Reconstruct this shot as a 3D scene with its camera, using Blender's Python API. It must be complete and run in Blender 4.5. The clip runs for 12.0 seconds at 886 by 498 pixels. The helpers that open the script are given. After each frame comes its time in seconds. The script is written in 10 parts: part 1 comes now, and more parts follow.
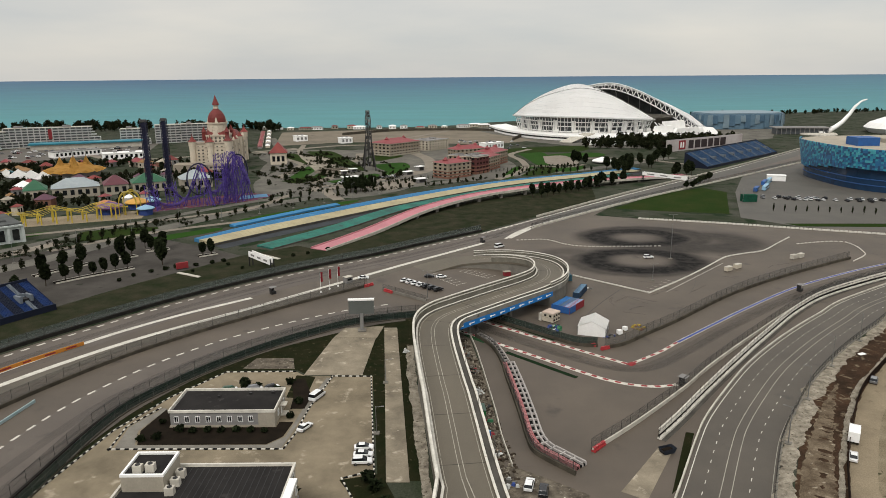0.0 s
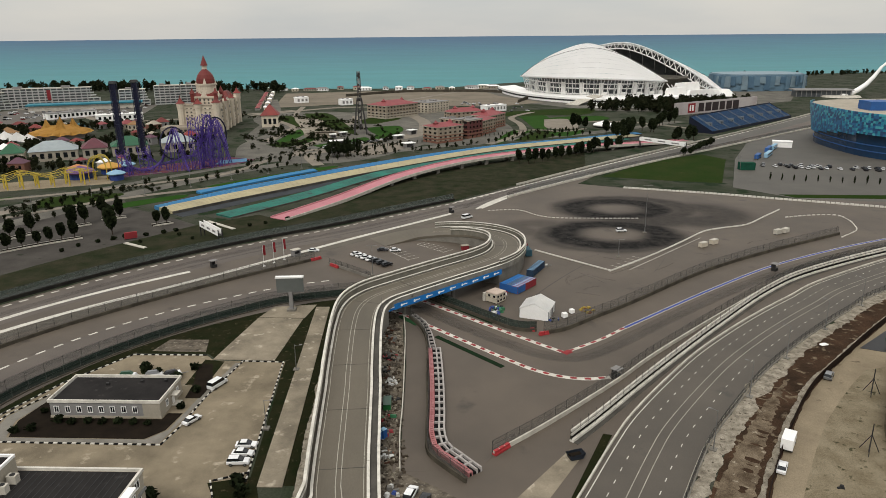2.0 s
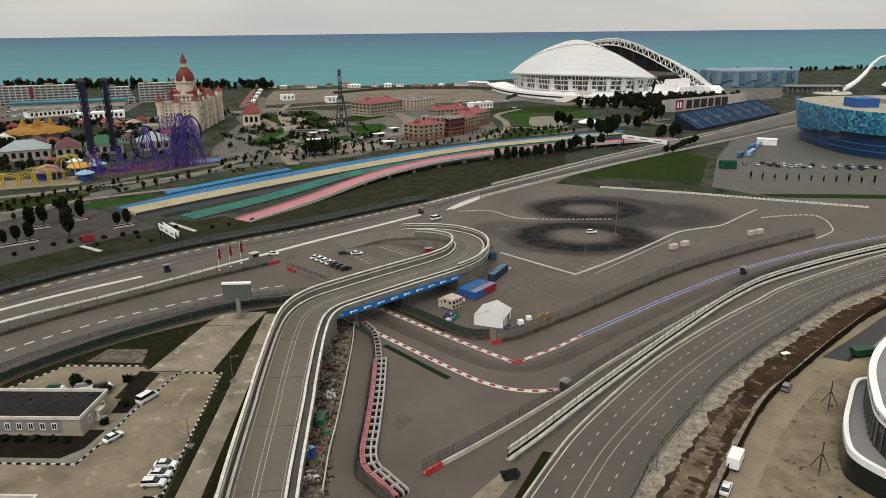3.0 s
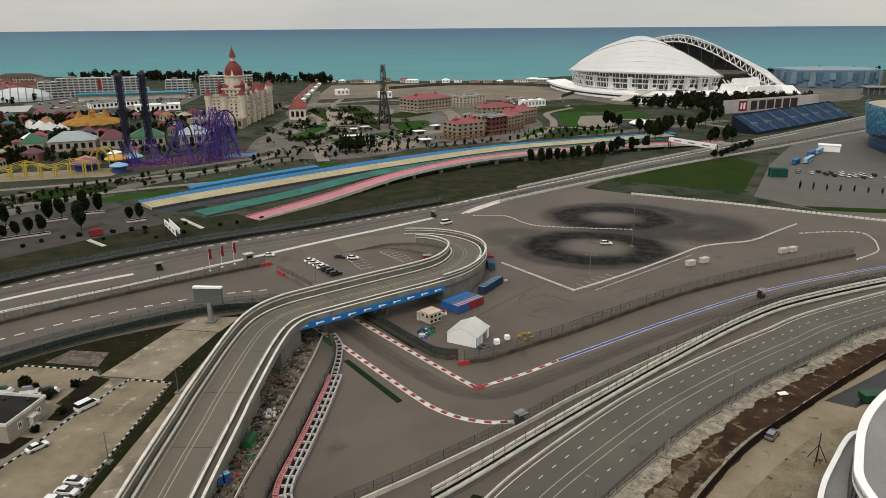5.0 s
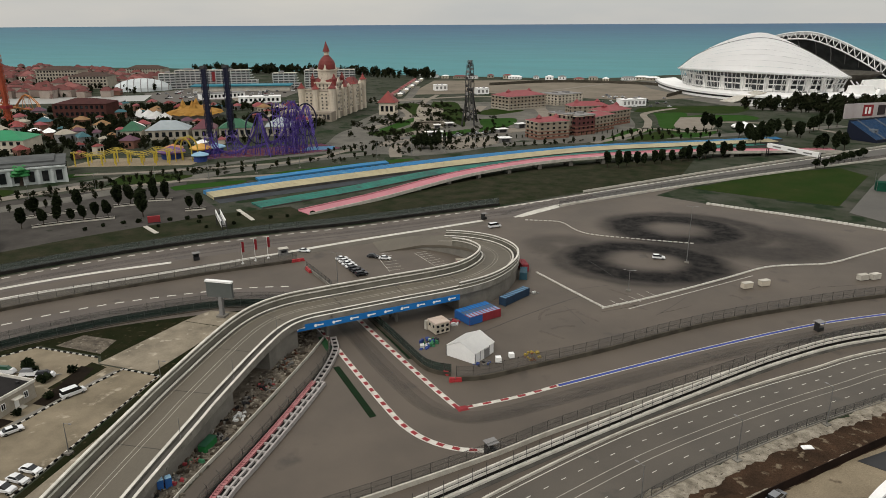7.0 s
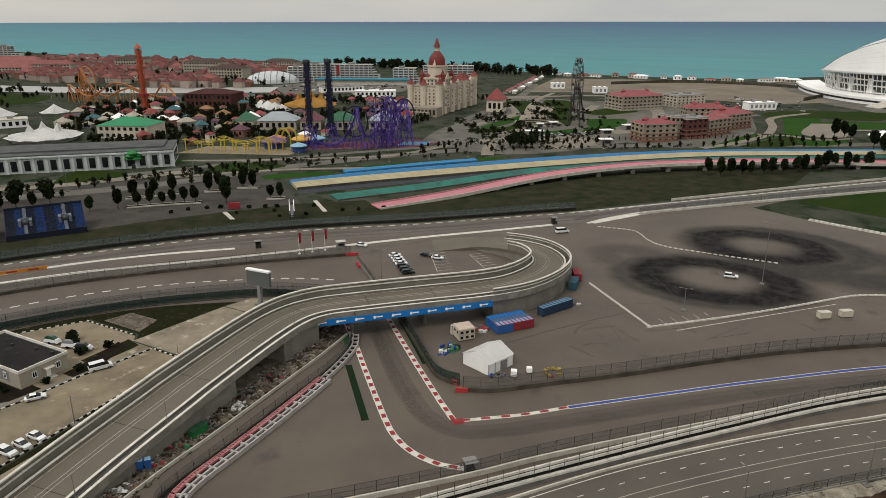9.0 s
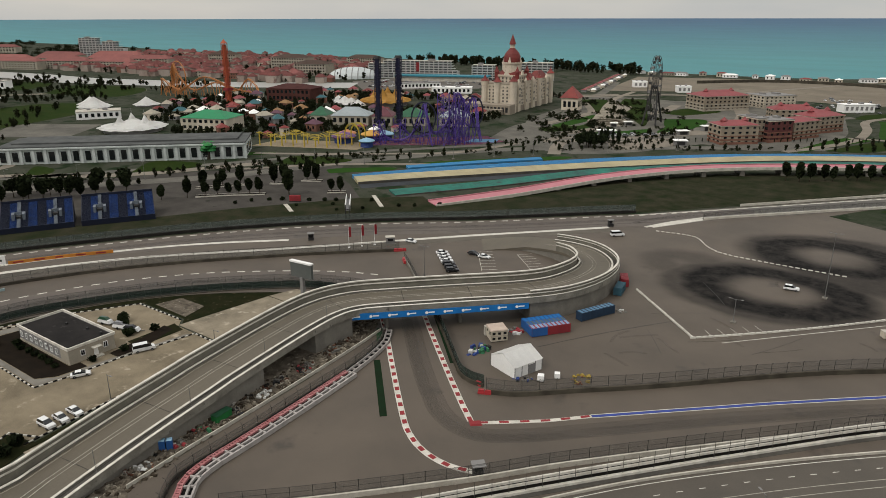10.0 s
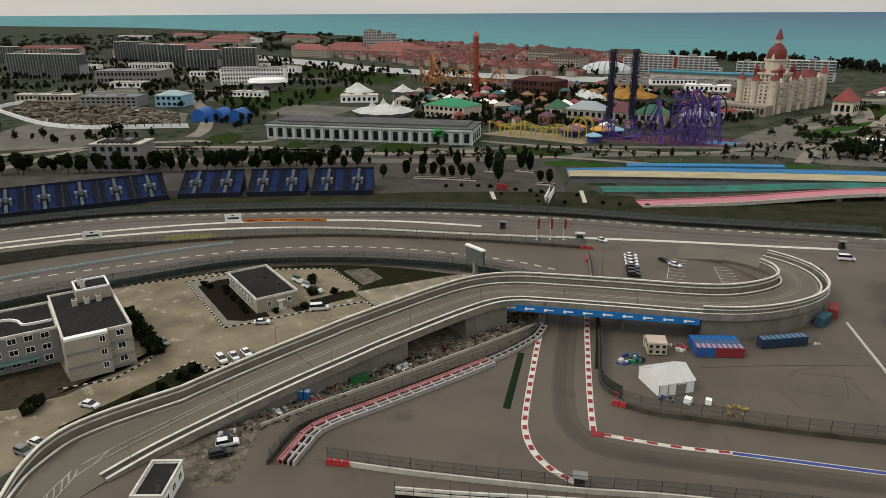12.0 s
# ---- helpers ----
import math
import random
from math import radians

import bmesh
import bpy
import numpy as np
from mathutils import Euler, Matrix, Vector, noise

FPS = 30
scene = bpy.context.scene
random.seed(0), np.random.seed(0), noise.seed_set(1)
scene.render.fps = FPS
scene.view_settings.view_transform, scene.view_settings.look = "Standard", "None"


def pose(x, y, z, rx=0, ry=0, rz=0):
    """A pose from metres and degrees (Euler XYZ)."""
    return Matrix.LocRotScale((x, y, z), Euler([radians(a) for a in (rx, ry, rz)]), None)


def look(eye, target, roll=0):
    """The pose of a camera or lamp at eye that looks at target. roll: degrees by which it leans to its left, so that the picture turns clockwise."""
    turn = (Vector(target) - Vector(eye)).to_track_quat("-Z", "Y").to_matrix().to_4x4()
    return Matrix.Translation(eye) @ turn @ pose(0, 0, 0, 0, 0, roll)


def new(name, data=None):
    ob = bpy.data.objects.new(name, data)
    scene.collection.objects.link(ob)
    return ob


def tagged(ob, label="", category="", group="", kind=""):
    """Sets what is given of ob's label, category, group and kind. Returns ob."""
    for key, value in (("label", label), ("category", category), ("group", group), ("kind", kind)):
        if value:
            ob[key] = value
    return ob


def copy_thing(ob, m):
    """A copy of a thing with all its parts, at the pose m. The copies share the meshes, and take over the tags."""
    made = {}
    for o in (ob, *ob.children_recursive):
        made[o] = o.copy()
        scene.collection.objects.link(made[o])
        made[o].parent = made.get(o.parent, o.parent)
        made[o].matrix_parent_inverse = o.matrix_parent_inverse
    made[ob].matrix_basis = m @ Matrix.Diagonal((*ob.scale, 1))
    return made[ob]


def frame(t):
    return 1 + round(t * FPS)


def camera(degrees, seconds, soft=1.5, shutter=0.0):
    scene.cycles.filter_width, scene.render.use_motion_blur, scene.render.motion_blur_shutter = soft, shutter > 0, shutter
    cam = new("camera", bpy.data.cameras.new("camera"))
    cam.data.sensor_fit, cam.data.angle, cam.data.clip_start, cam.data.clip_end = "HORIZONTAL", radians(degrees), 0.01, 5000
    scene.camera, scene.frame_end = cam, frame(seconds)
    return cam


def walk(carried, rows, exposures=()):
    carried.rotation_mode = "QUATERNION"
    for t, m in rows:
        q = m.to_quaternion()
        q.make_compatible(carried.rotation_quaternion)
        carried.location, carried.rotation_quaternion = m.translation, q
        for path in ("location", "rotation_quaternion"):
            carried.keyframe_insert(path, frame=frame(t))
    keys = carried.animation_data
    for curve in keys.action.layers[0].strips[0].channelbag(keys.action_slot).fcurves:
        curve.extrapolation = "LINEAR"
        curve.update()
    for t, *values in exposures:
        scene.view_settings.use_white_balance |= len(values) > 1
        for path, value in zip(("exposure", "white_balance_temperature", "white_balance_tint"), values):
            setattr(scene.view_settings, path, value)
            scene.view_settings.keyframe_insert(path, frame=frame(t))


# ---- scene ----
cam = camera(64.48, 12.0, soft=0.7)
PATH = [
    (0, (0.00, 0.00, 81.90), (-0.01, 194.11, 33.71), -0.47),
    (0.5, (7.11, 4.23, 81.83), (3.20, 197.14, 29.16), -0.36),
    (1, (13.91, 8.50, 81.82), (6.48, 200.01, 24.68), -0.35),
    (1.5, (20.75, 12.60, 81.96), (13.53, 203.80, 23.74), -0.50),
    (2, (27.62, 16.87, 81.78), (20.66, 207.97, 23.20), -0.51),
    (2.5, (34.58, 21.03, 81.82), (27.67, 211.94, 22.62), -0.72),
    (3, (41.11, 25.18, 81.73), (34.45, 216.01, 22.25), -0.61),
    (5, (66.59, 40.33, 82.25), (40.13, 229.07, 21.60), -0.39),
    (5.5, (73.13, 44.69, 82.03), (39.33, 232.20, 21.23), -0.37),
    (6, (79.62, 49.01, 81.87), (38.21, 234.93, 20.88), -0.36),
    (6.5, (85.98, 53.25, 81.57), (36.66, 237.19, 20.45), -0.39),
    (7, (91.89, 57.35, 81.63), (34.36, 238.74, 20.11), -0.28),
    (9, (113.61, 73.60, 81.09), (22.92, 240.64, 18.85), -0.08),
    (9.5, (118.63, 77.34, 81.24), (21.50, 240.55, 18.57), -0.14),
    (10, (123.19, 81.17, 81.10), (13.03, 235.75, 18.08), -0.10),
    (10.5, (127.35, 85.21, 80.93), (5.04, 230.21, 17.58), -0.10),
    (11, (131.04, 89.45, 80.40), (-4.00, 222.47, 16.64), -0.14),
    (11.5, (134.35, 93.80, 79.77), (-12.81, 213.34, 16.08), -0.23),
    (12, (137.58, 98.12, 79.47), (-20.56, 202.40, 15.31), -0.28),
]
walk(cam, [(t, look(eye, target, roll)) for t, eye, target, roll in PATH], [(0, 0.03), (3, -0.06), (6, -0.12), (12, -0.15)])

# ---- sky, sun ----
world = bpy.data.worlds.new("overcast_sky")
scene.world = world
world.use_nodes = True
wn, wl = world.node_tree.nodes, world.node_tree.links
wn.clear()
w_out = wn.new("ShaderNodeOutputWorld")
w_bg = wn.new("ShaderNodeBackground")
w_sky = wn.new("ShaderNodeTexSky")
w_sky.sky_type, w_sky.sun_disc = "NISHITA", False
w_sky.sun_elevation, w_sky.sun_rotation = radians(48), radians(200)
w_scale = wn.new("ShaderNodeVectorMath")
w_scale.operation = "SCALE"
w_scale.inputs["Scale"].default_value = 0.09
w_cloud = wn.new("ShaderNodeTexNoise")
w_cloud.inputs["Scale"].default_value, w_cloud.inputs["Detail"].default_value = 2.2, 6
w_map = wn.new("ShaderNodeMapping")
w_map.inputs["Scale"].default_value = (1, 1, 5)
w_co = wn.new("ShaderNodeTexCoord")
w_ramp = wn.new("ShaderNodeValToRGB")
w_ramp.color_ramp.elements[0].position, w_ramp.color_ramp.elements[0].color = 0.32, (0.560, 0.572, 0.572, 1)
w_ramp.color_ramp.elements[1].position, w_ramp.color_ramp.elements[1].color = 0.68, (0.765, 0.722, 0.655, 1)
w_mix = wn.new("ShaderNodeMix")
w_mix.data_type = "RGBA"
w_mix.inputs["Factor"].default_value = 0.86
wl.new(w_co.outputs["Generated"], w_map.inputs["Vector"])
wl.new(w_map.outputs[0], w_cloud.inputs["Vector"])
wl.new(w_cloud.outputs[0], w_ramp.inputs[0])
wl.new(w_sky.outputs[0], w_scale.inputs[0])
wl.new(w_scale.outputs[0], w_mix.inputs["A"])
wl.new(w_ramp.outputs[0], w_mix.inputs["B"])
# an overcast sky is brighter overhead than at the horizon
w_sep = wn.new("ShaderNodeSeparateXYZ")
wl.new(w_co.outputs["Generated"], w_sep.inputs[0])
w_up = wn.new("ShaderNodeMapRange")
w_up.inputs["From Min"].default_value, w_up.inputs["From Max"].default_value = 0.12, 1.0
w_up.inputs["To Min"].default_value, w_up.inputs["To Max"].default_value = 1.0, 2.3
wl.new(w_sep.outputs[2], w_up.inputs["Value"])
wl.new(w_up.outputs[0], w_bg.inputs["Strength"])
wl.new(w_mix.outputs["Result"], w_bg.inputs["Color"])
wl.new(w_bg.outputs[0], w_out.inputs["Surface"])

sun = new("sun", bpy.data.lights.new("sun", "SUN"))
sun.data.energy, sun.data.angle, sun.data.color = 1.5, radians(18), (1.0, 0.96, 0.90)
sun.matrix_basis = pose(0, 0, 200, 42, 0, -20)


# ---- materials ----
def surf(name, c1, c2=None, size=8.0, rough=0.85, metal=0.0, bump=0.05, fine=40.0, spot=None, spots=0.62, vary=0.0, spec=None, stretch=(1, 1, 1), local=False, grit=0.10):
    """A worn surface: two colours mixed by coarse noise, fine grain on top, optional stains, optional change from piece to piece."""
    m = bpy.data.materials.new(name)
    m.use_nodes = True
    n, l = m.node_tree.nodes, m.node_tree.links
    b = n["Principled BSDF"]
    b.inputs["Roughness"].default_value, b.inputs["Metallic"].default_value = rough, metal
    b.inputs["Specular IOR Level"].default_value = (0.03 if rough > 0.82 else 0.3) if spec is None else spec
    c2 = c2 or tuple(v * 0.8 for v in c1)
    co = n.new("ShaderNodeTexCoord").outputs["Object"] if local else n.new("ShaderNodeNewGeometry").outputs["Position"]
    mp = n.new("ShaderNodeMapping")
    mp.inputs["Scale"].default_value = stretch
    l.new(co, mp.inputs["Vector"])

    def noise_of(scale, detail=4.0, rough_=0.55):
        t = n.new("ShaderNodeTexNoise")
        t.inputs["Scale"].default_value, t.inputs["Detail"].default_value = scale, detail
        t.inputs["Roughness"].default_value = rough_
        l.new(mp.outputs[0], t.inputs["Vector"])
        return t.outputs[0]

    def mixed(fac, a, c, mode="MIX"):
        x = n.new("ShaderNodeMix")
        x.data_type, x.blend_type = "RGBA", mode
        for value, slot in ((fac, "Factor"), (a, "A"), (c, "B")):
            if isinstance(value, bpy.types.NodeSocket):
                l.new(value, x.inputs[slot])
            else:
                x.inputs[slot].default_value = value
        return x.outputs["Result"]

    def ramp(value, lo, hi):
        r = n.new("ShaderNodeMapRange")
        r.inputs["From Min"].default_value, r.inputs["From Max"].default_value = lo, hi
        l.new(value, r.inputs["Value"])
        return r.outputs[0]

    coarse, grain = noise_of(1.0 / size, 6, 0.62), noise_of(fine / size, 6, 0.7)
    col = mixed(ramp(coarse, 0.35, 0.65), (*c1, 1), (*c2, 1))
    if spot:
        col = mixed(ramp(noise_of(2.3 / size, 6), spots, spots + 0.08), col, (*spot, 1))
    g = n.new("ShaderNodeCombineXYZ")
    gr = ramp(grain, 0.3, 0.7)
    mul = n.new("ShaderNodeMapRange")
    mul.inputs["To Min"].default_value, mul.inputs["To Max"].default_value = 1 - grit, 1 + grit
    l.new(gr, mul.inputs["Value"])
    for k in range(3):
        l.new(mul.outputs[0], g.inputs[k])
    col = mixed(1.0, col, g.outputs[0], "MULTIPLY")
    if vary:
        info = n.new("ShaderNodeObjectInfo")
        hs = n.new("ShaderNodeHueSaturation")
        vr = n.new("ShaderNodeMapRange")
        vr.inputs["To Min"].default_value, vr.inputs["To Max"].default_value = 1 - vary, 1 + vary
        l.new(info.outputs["Random"], vr.inputs["Value"])
        l.new(vr.outputs[0], hs.inputs["Value"])
        l.new(col, hs.inputs["Color"])
        col = hs.outputs[0]
    l.new(col, b.inputs["Base Color"])
    if bump:
        bp = n.new("ShaderNodeBump")
        bp.inputs["Strength"].default_value, bp.inputs["Distance"].default_value = bump, 0.05
        l.new(grain, bp.inputs["Height"])
        l.new(bp.outputs[0], b.inputs["Normal"])
    return m


def gauze(name, colour, cover):
    """Chain-link netting: thin wire that lets most light through."""
    m = bpy.data.materials.new(name)
    m.use_nodes = True
    n, l = m.node_tree.nodes, m.node_tree.links
    b = n["Principled BSDF"]
    b.inputs["Base Color"].default_value, b.inputs["Roughness"].default_value = (*colour, 1), 0.6
    t, x = n.new("ShaderNodeBsdfTransparent"), n.new("ShaderNodeMixShader")
    w = n.new("ShaderNodeTexNoise")
    w.inputs["Scale"].default_value = 0.6
    r = n.new("ShaderNodeMapRange")
    r.inputs["To Min"].default_value, r.inputs["To Max"].default_value = cover * 0.7, cover * 1.3
    l.new(n.new("ShaderNodeNewGeometry").outputs["Position"], w.inputs["Vector"])
    l.new(w.outputs[0], r.inputs["Value"])
    l.new(r.outputs[0], x.inputs[0])
    l.new(t.outputs[0], x.inputs[1])
    l.new(b.outputs[0], x.inputs[2])
    l.new(x.outputs[0], n["Material Output"].inputs["Surface"])
    return m


M_GROUND = surf("park_ground", (0.024, 0.032, 0.017), (0.060, 0.059, 0.047), 30, 0.95, fine=60, spot=(0.014, 0.024, 0.011), spots=0.54, grit=0.35)
M_SEA = surf("sea_water", (0.5, 0.5, 0.5), (0.43, 0.43, 0.43), 260, 0.55, fine=30, bump=0.25, spec=0.12, stretch=(1, 3, 1))


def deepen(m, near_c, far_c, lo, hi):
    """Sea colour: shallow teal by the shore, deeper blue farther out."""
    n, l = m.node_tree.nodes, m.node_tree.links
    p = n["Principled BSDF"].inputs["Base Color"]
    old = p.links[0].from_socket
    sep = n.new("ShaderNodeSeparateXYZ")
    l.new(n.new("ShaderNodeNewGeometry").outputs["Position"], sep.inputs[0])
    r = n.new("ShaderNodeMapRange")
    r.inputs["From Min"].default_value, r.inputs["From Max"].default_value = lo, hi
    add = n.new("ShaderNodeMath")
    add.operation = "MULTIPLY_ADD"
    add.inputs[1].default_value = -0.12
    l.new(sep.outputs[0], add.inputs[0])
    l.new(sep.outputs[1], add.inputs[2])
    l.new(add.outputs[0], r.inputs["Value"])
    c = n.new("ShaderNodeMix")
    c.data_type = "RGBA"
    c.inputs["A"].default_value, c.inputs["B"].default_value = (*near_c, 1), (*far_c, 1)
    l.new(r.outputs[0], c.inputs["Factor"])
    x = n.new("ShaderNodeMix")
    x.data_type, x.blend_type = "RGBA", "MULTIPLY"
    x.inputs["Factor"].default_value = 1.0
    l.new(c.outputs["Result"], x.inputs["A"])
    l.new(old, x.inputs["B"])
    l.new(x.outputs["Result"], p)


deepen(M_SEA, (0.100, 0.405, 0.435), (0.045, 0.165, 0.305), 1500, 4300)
M_ASPH = surf("worn_asphalt", (0.0920, 0.0725, 0.0540), (0.0660, 0.0525, 0.0395), 26, 0.7, fine=110, spot=(0.0500, 0.0400, 0.0310), spots=0.62, grit=0.14, spec=0.42)
M_TRACK = surf("track_asphalt", (0.0740, 0.0600, 0.0490), (0.0960, 0.0785, 0.0640), 22, 0.7, fine=90, spot=(0.0580, 0.0475, 0.0390), spots=0.6, grit=0.14, spec=0.42)
M_ROAD = surf("road_asphalt", (0.0780, 0.0660, 0.0510), (0.0600, 0.0510, 0.0400), 20, 0.7, fine=90, spot=(0.0520, 0.0455, 0.0370), spots=0.62, grit=0.12, spec=0.42)
M_YARD = surf("yard_concrete", (0.222, 0.184, 0.128), (0.132, 0.110, 0.077), 11, 0.95, fine=50, spot=(0.320, 0.275, 0.205), spots=0.60, grit=0.13)
M_SLAB = surf("cast_slab", (0.2508, 0.2145, 0.1584), (0.1452, 0.1241, 0.0924), 8, 0.95, fine=30, spot=(0.3558, 0.3131, 0.2419), spots=0.6, grit=0.15)
M_CONC = surf("grey_concrete", (0.198, 0.1848, 0.1584), (0.132, 0.1221, 0.1056), 6, 0.92, fine=20)
M_CONCD = surf("dark_concrete", (0.0858, 0.0792, 0.0693), (0.0502, 0.0472, 0.0413), 5, 0.95, fine=20)
M_PALE = surf("pale_rail_concrete", (0.50, 0.47, 0.405), (0.36, 0.335, 0.285), 3, 0.9, fine=20, spot=(0.24, 0.22, 0.185), spots=0.66, grit=0.15)
M_PAINT = surf("white_road_paint", (0.56, 0.535, 0.475), (0.42, 0.40, 0.35), 3, 0.88, fine=16, spot=(0.24, 0.225, 0.195), spots=0.66, grit=0.2)
M_LINE = surf("worn_lane_paint", (0.36, 0.335, 0.28), (0.25, 0.235, 0.20), 3, 0.88, fine=16, spot=(0.15, 0.14, 0.12), spots=0.62, grit=0.2)
M_DECK = surf("tan_deck_asphalt", (0.112, 0.095, 0.069), (0.084, 0.072, 0.053), 14, 0.72, fine=70, spot=(0.072, 0.062, 0.047), spots=0.64, grit=0.12, spec=0.4, stretch=(1, 0.35, 1))
M_SCREEN = surf("grey_green_screen", (0.185, 0.172, 0.140), (0.130, 0.122, 0.100), 4, 0.85, fine=16, spot=(0.23, 0.21, 0.17), spots=0.66)
M_RED = surf("red_kerb_paint", (0.2376, 0.0231, 0.0264), (0.1848, 0.0198, 0.0231), 3, 0.8, fine=12)
M_BLUELINE = surf("blue_road_paint", (0.033, 0.0594, 0.264), (0.0264, 0.0462, 0.198), 3, 0.8, fine=12)
M_GRASS = surf("mown_grass", (0.0138, 0.0292, 0.0048), (0.0227, 0.0324, 0.0076), 16, 1.0, fine=60, spot=(0.0428, 0.0371, 0.0171), spots=0.66, grit=0.3)
M_LAWN = surf("bright_lawn", (0.0165, 0.0502, 0.0071), (0.0244, 0.058, 0.011), 20, 1.0, fine=50)
M_SCRUB = surf("scrubby_grass", (0.0085, 0.0118, 0.0042), (0.0165, 0.0158, 0.0072), 4, 1.0, fine=30, spot=(0.062, 0.050, 0.030), spots=0.61, grit=0.45)
M_SOIL = surf("bare_soil", (0.0166, 0.0125, 0.0088), (0.0104, 0.0083, 0.0062), 3, 1.0, fine=20)
M_EARTH = surf("brown_earth", (0.056, 0.033, 0.020), (0.026, 0.017, 0.0115), 7, 1.0, fine=36, bump=0.6, spot=(0.150, 0.118, 0.080), spots=0.58, grit=0.5)
M_SAND = surf("sandy_ground", (0.250, 0.205, 0.140), (0.185, 0.150, 0.103), 11, 1.0, fine=40, spot=(0.105, 0.083, 0.057), spots=0.64, grit=0.25)
M_GRAVEL = surf("grey_gravel", (0.300, 0.268, 0.212), (0.130, 0.112, 0.086), 2.2, 1.0, fine=16, bump=0.6, spot=(0.055, 0.043, 0.031), spots=0.60, grit=0.5)
M_PAVE = surf("pale_paving", (0.140, 0.131, 0.112), (0.088, 0.084, 0.073), 20, 0.95, fine=40, spot=(0.075, 0.074, 0.066), spots=0.64, grit=0.2)
M_WHITE = surf("white_coating", (0.84, 0.83, 0.8), (0.7443, 0.7345, 0.7052), 12, 0.5, fine=25, bump=0.0, grit=0.05)
M_CREAM = surf("cream_render", (0.5178, 0.4593, 0.3675), (0.4065, 0.3613, 0.286), 10, 0.85, fine=20)
M_BEIGE = surf("beige_render", (0.3558, 0.3202, 0.2561), (0.2838, 0.2541, 0.2046), 8, 0.85, fine=20)
M_GREYW = surf("grey_render", (0.2244, 0.2178, 0.2079), (0.1914, 0.1848, 0.1782), 8, 0.85, fine=20)
M_REDROOF = surf("red_roof_metal", (0.1782, 0.0297, 0.0231), (0.132, 0.0231, 0.0198), 8, 0.6, fine=20, vary=0.2)
M_PINKROOF = surf("rose_red_roof", (0.2244, 0.0462, 0.0495), (0.1782, 0.0396, 0.0409), 8, 0.6, fine=20)
M_BRICK = surf("red_brick", (0.205, 0.105, 0.075), (0.160, 0.080, 0.058), 5, 0.9, fine=20)
M_DARKROOF = surf("bitumen_roof", (0.0272, 0.0252, 0.0241), (0.0187, 0.0177, 0.0172), 5, 0.95, fine=20, spot=(0.0428, 0.0399, 0.0376), spots=0.62)
M_GLASS = surf("dark_window_glass", (0.0104, 0.0125, 0.014), (0.0073, 0.0094, 0.0104), 3, 0.12, bump=0.0, spec=0.5)
M_STEEL = surf("galvanised_steel", (0.2178, 0.2178, 0.2112), (0.1782, 0.1782, 0.1716), 2, 0.5, 0.6)
M_DARK = surf("dark_steel_and_shade", (0.0234, 0.0218, 0.0208), (0.0156, 0.0156, 0.0156), 2, 0.6)
M_BLACK = surf("black_rubber", (0.0114, 0.0109, 0.0104), (0.0078, 0.0078, 0.0078), 1, 0.85)
M_BLUEB = surf("blue_banner_vinyl", (0.0095, 0.1588, 0.4605), (0.0071, 0.121, 0.3558), 4, 0.5, bump=0.03)
M_LEAF = surf("dark_foliage", (0.0092, 0.0130, 0.0062), (0.0170, 0.0220, 0.0095), 1.2, 1.0, fine=6, vary=0.35, local=True)
M_LEAFG = surf("green_foliage", (0.0104, 0.0218, 0.0052), (0.018, 0.0292, 0.008), 1.2, 1.0, fine=6, vary=0.35, local=True, grit=0.3)
M_BARK = surf("tree_bark", (0.054, 0.042, 0.03), (0.0324, 0.0259, 0.0194), 0.5, 1.0)
M_NET = gauze("catch_fence_mesh", (0.0792, 0.0792, 0.0726), 0.20)
M_NETP = gauze("pale_green_fence_mesh", (0.085, 0.105, 0.092), 0.55)
M_NETG = gauze("green_fence_mesh", (0.0162, 0.0324, 0.0243), 0.66)


# ---- mesh helpers ----
def part(name, bm, material, parent=None, label="", at=None):
    me = bpy.data.meshes.new(name)
    bm.normal_update()
    bm.to_mesh(me)
    bm.free()
    me.materials.append(material)
    ob = new(name, me)
    if parent:
        ob.parent = parent
    if at is not None:
        ob.matrix_basis = at
    if label:
        ob["label"] = label
    return ob


def again(ob, at, parent=None):
    """Another object on the same mesh."""
    o = ob.copy()
    scene.collection.objects.link(o)
    o.parent = parent or ob.parent
    o.matrix_basis = at
    return o


def thing(name, label, category, at=None, group="", kind=""):
    ob = new(name)
    ob.empty_display_size = 0.5
    ob.matrix_basis = at or Matrix()
    return tagged(ob, label, category, group, kind)


def solo(name, bm, material, label, category, at=None, group="", kind=""):
    return tagged(part(name, bm, material, None, "", at), label, category, group, kind)


def box(bm, x, y, z, sx, sy, sz, rz=0.0, top=1.0):
    """A box with its base centre at x, y, z; top: how far its upper face shrinks."""
    c, s = math.cos(radians(rz)), math.sin(radians(rz))
    vs = []
    for k, f in ((0, 1.0), (1, top)):
        for dx, dy in ((-1, -1), (1, -1), (1, 1), (-1, 1)):
            px, py = dx * sx / 2 * f, dy * sy / 2 * f
            vs.append(bm.verts.new((x + px * c - py * s, y + px * s + py * c, z + k * sz)))
    for a in ((3, 2, 1, 0), (4, 5, 6, 7), (0, 1, 5, 4), (1, 2, 6, 5), (2, 3, 7, 6), (3, 0, 4, 7)):
        bm.faces.new([vs[i] for i in a])
    return bm


def boxes(*rows):
    bm = bmesh.new()
    for r in rows:
        box(bm, *r)
    return bm


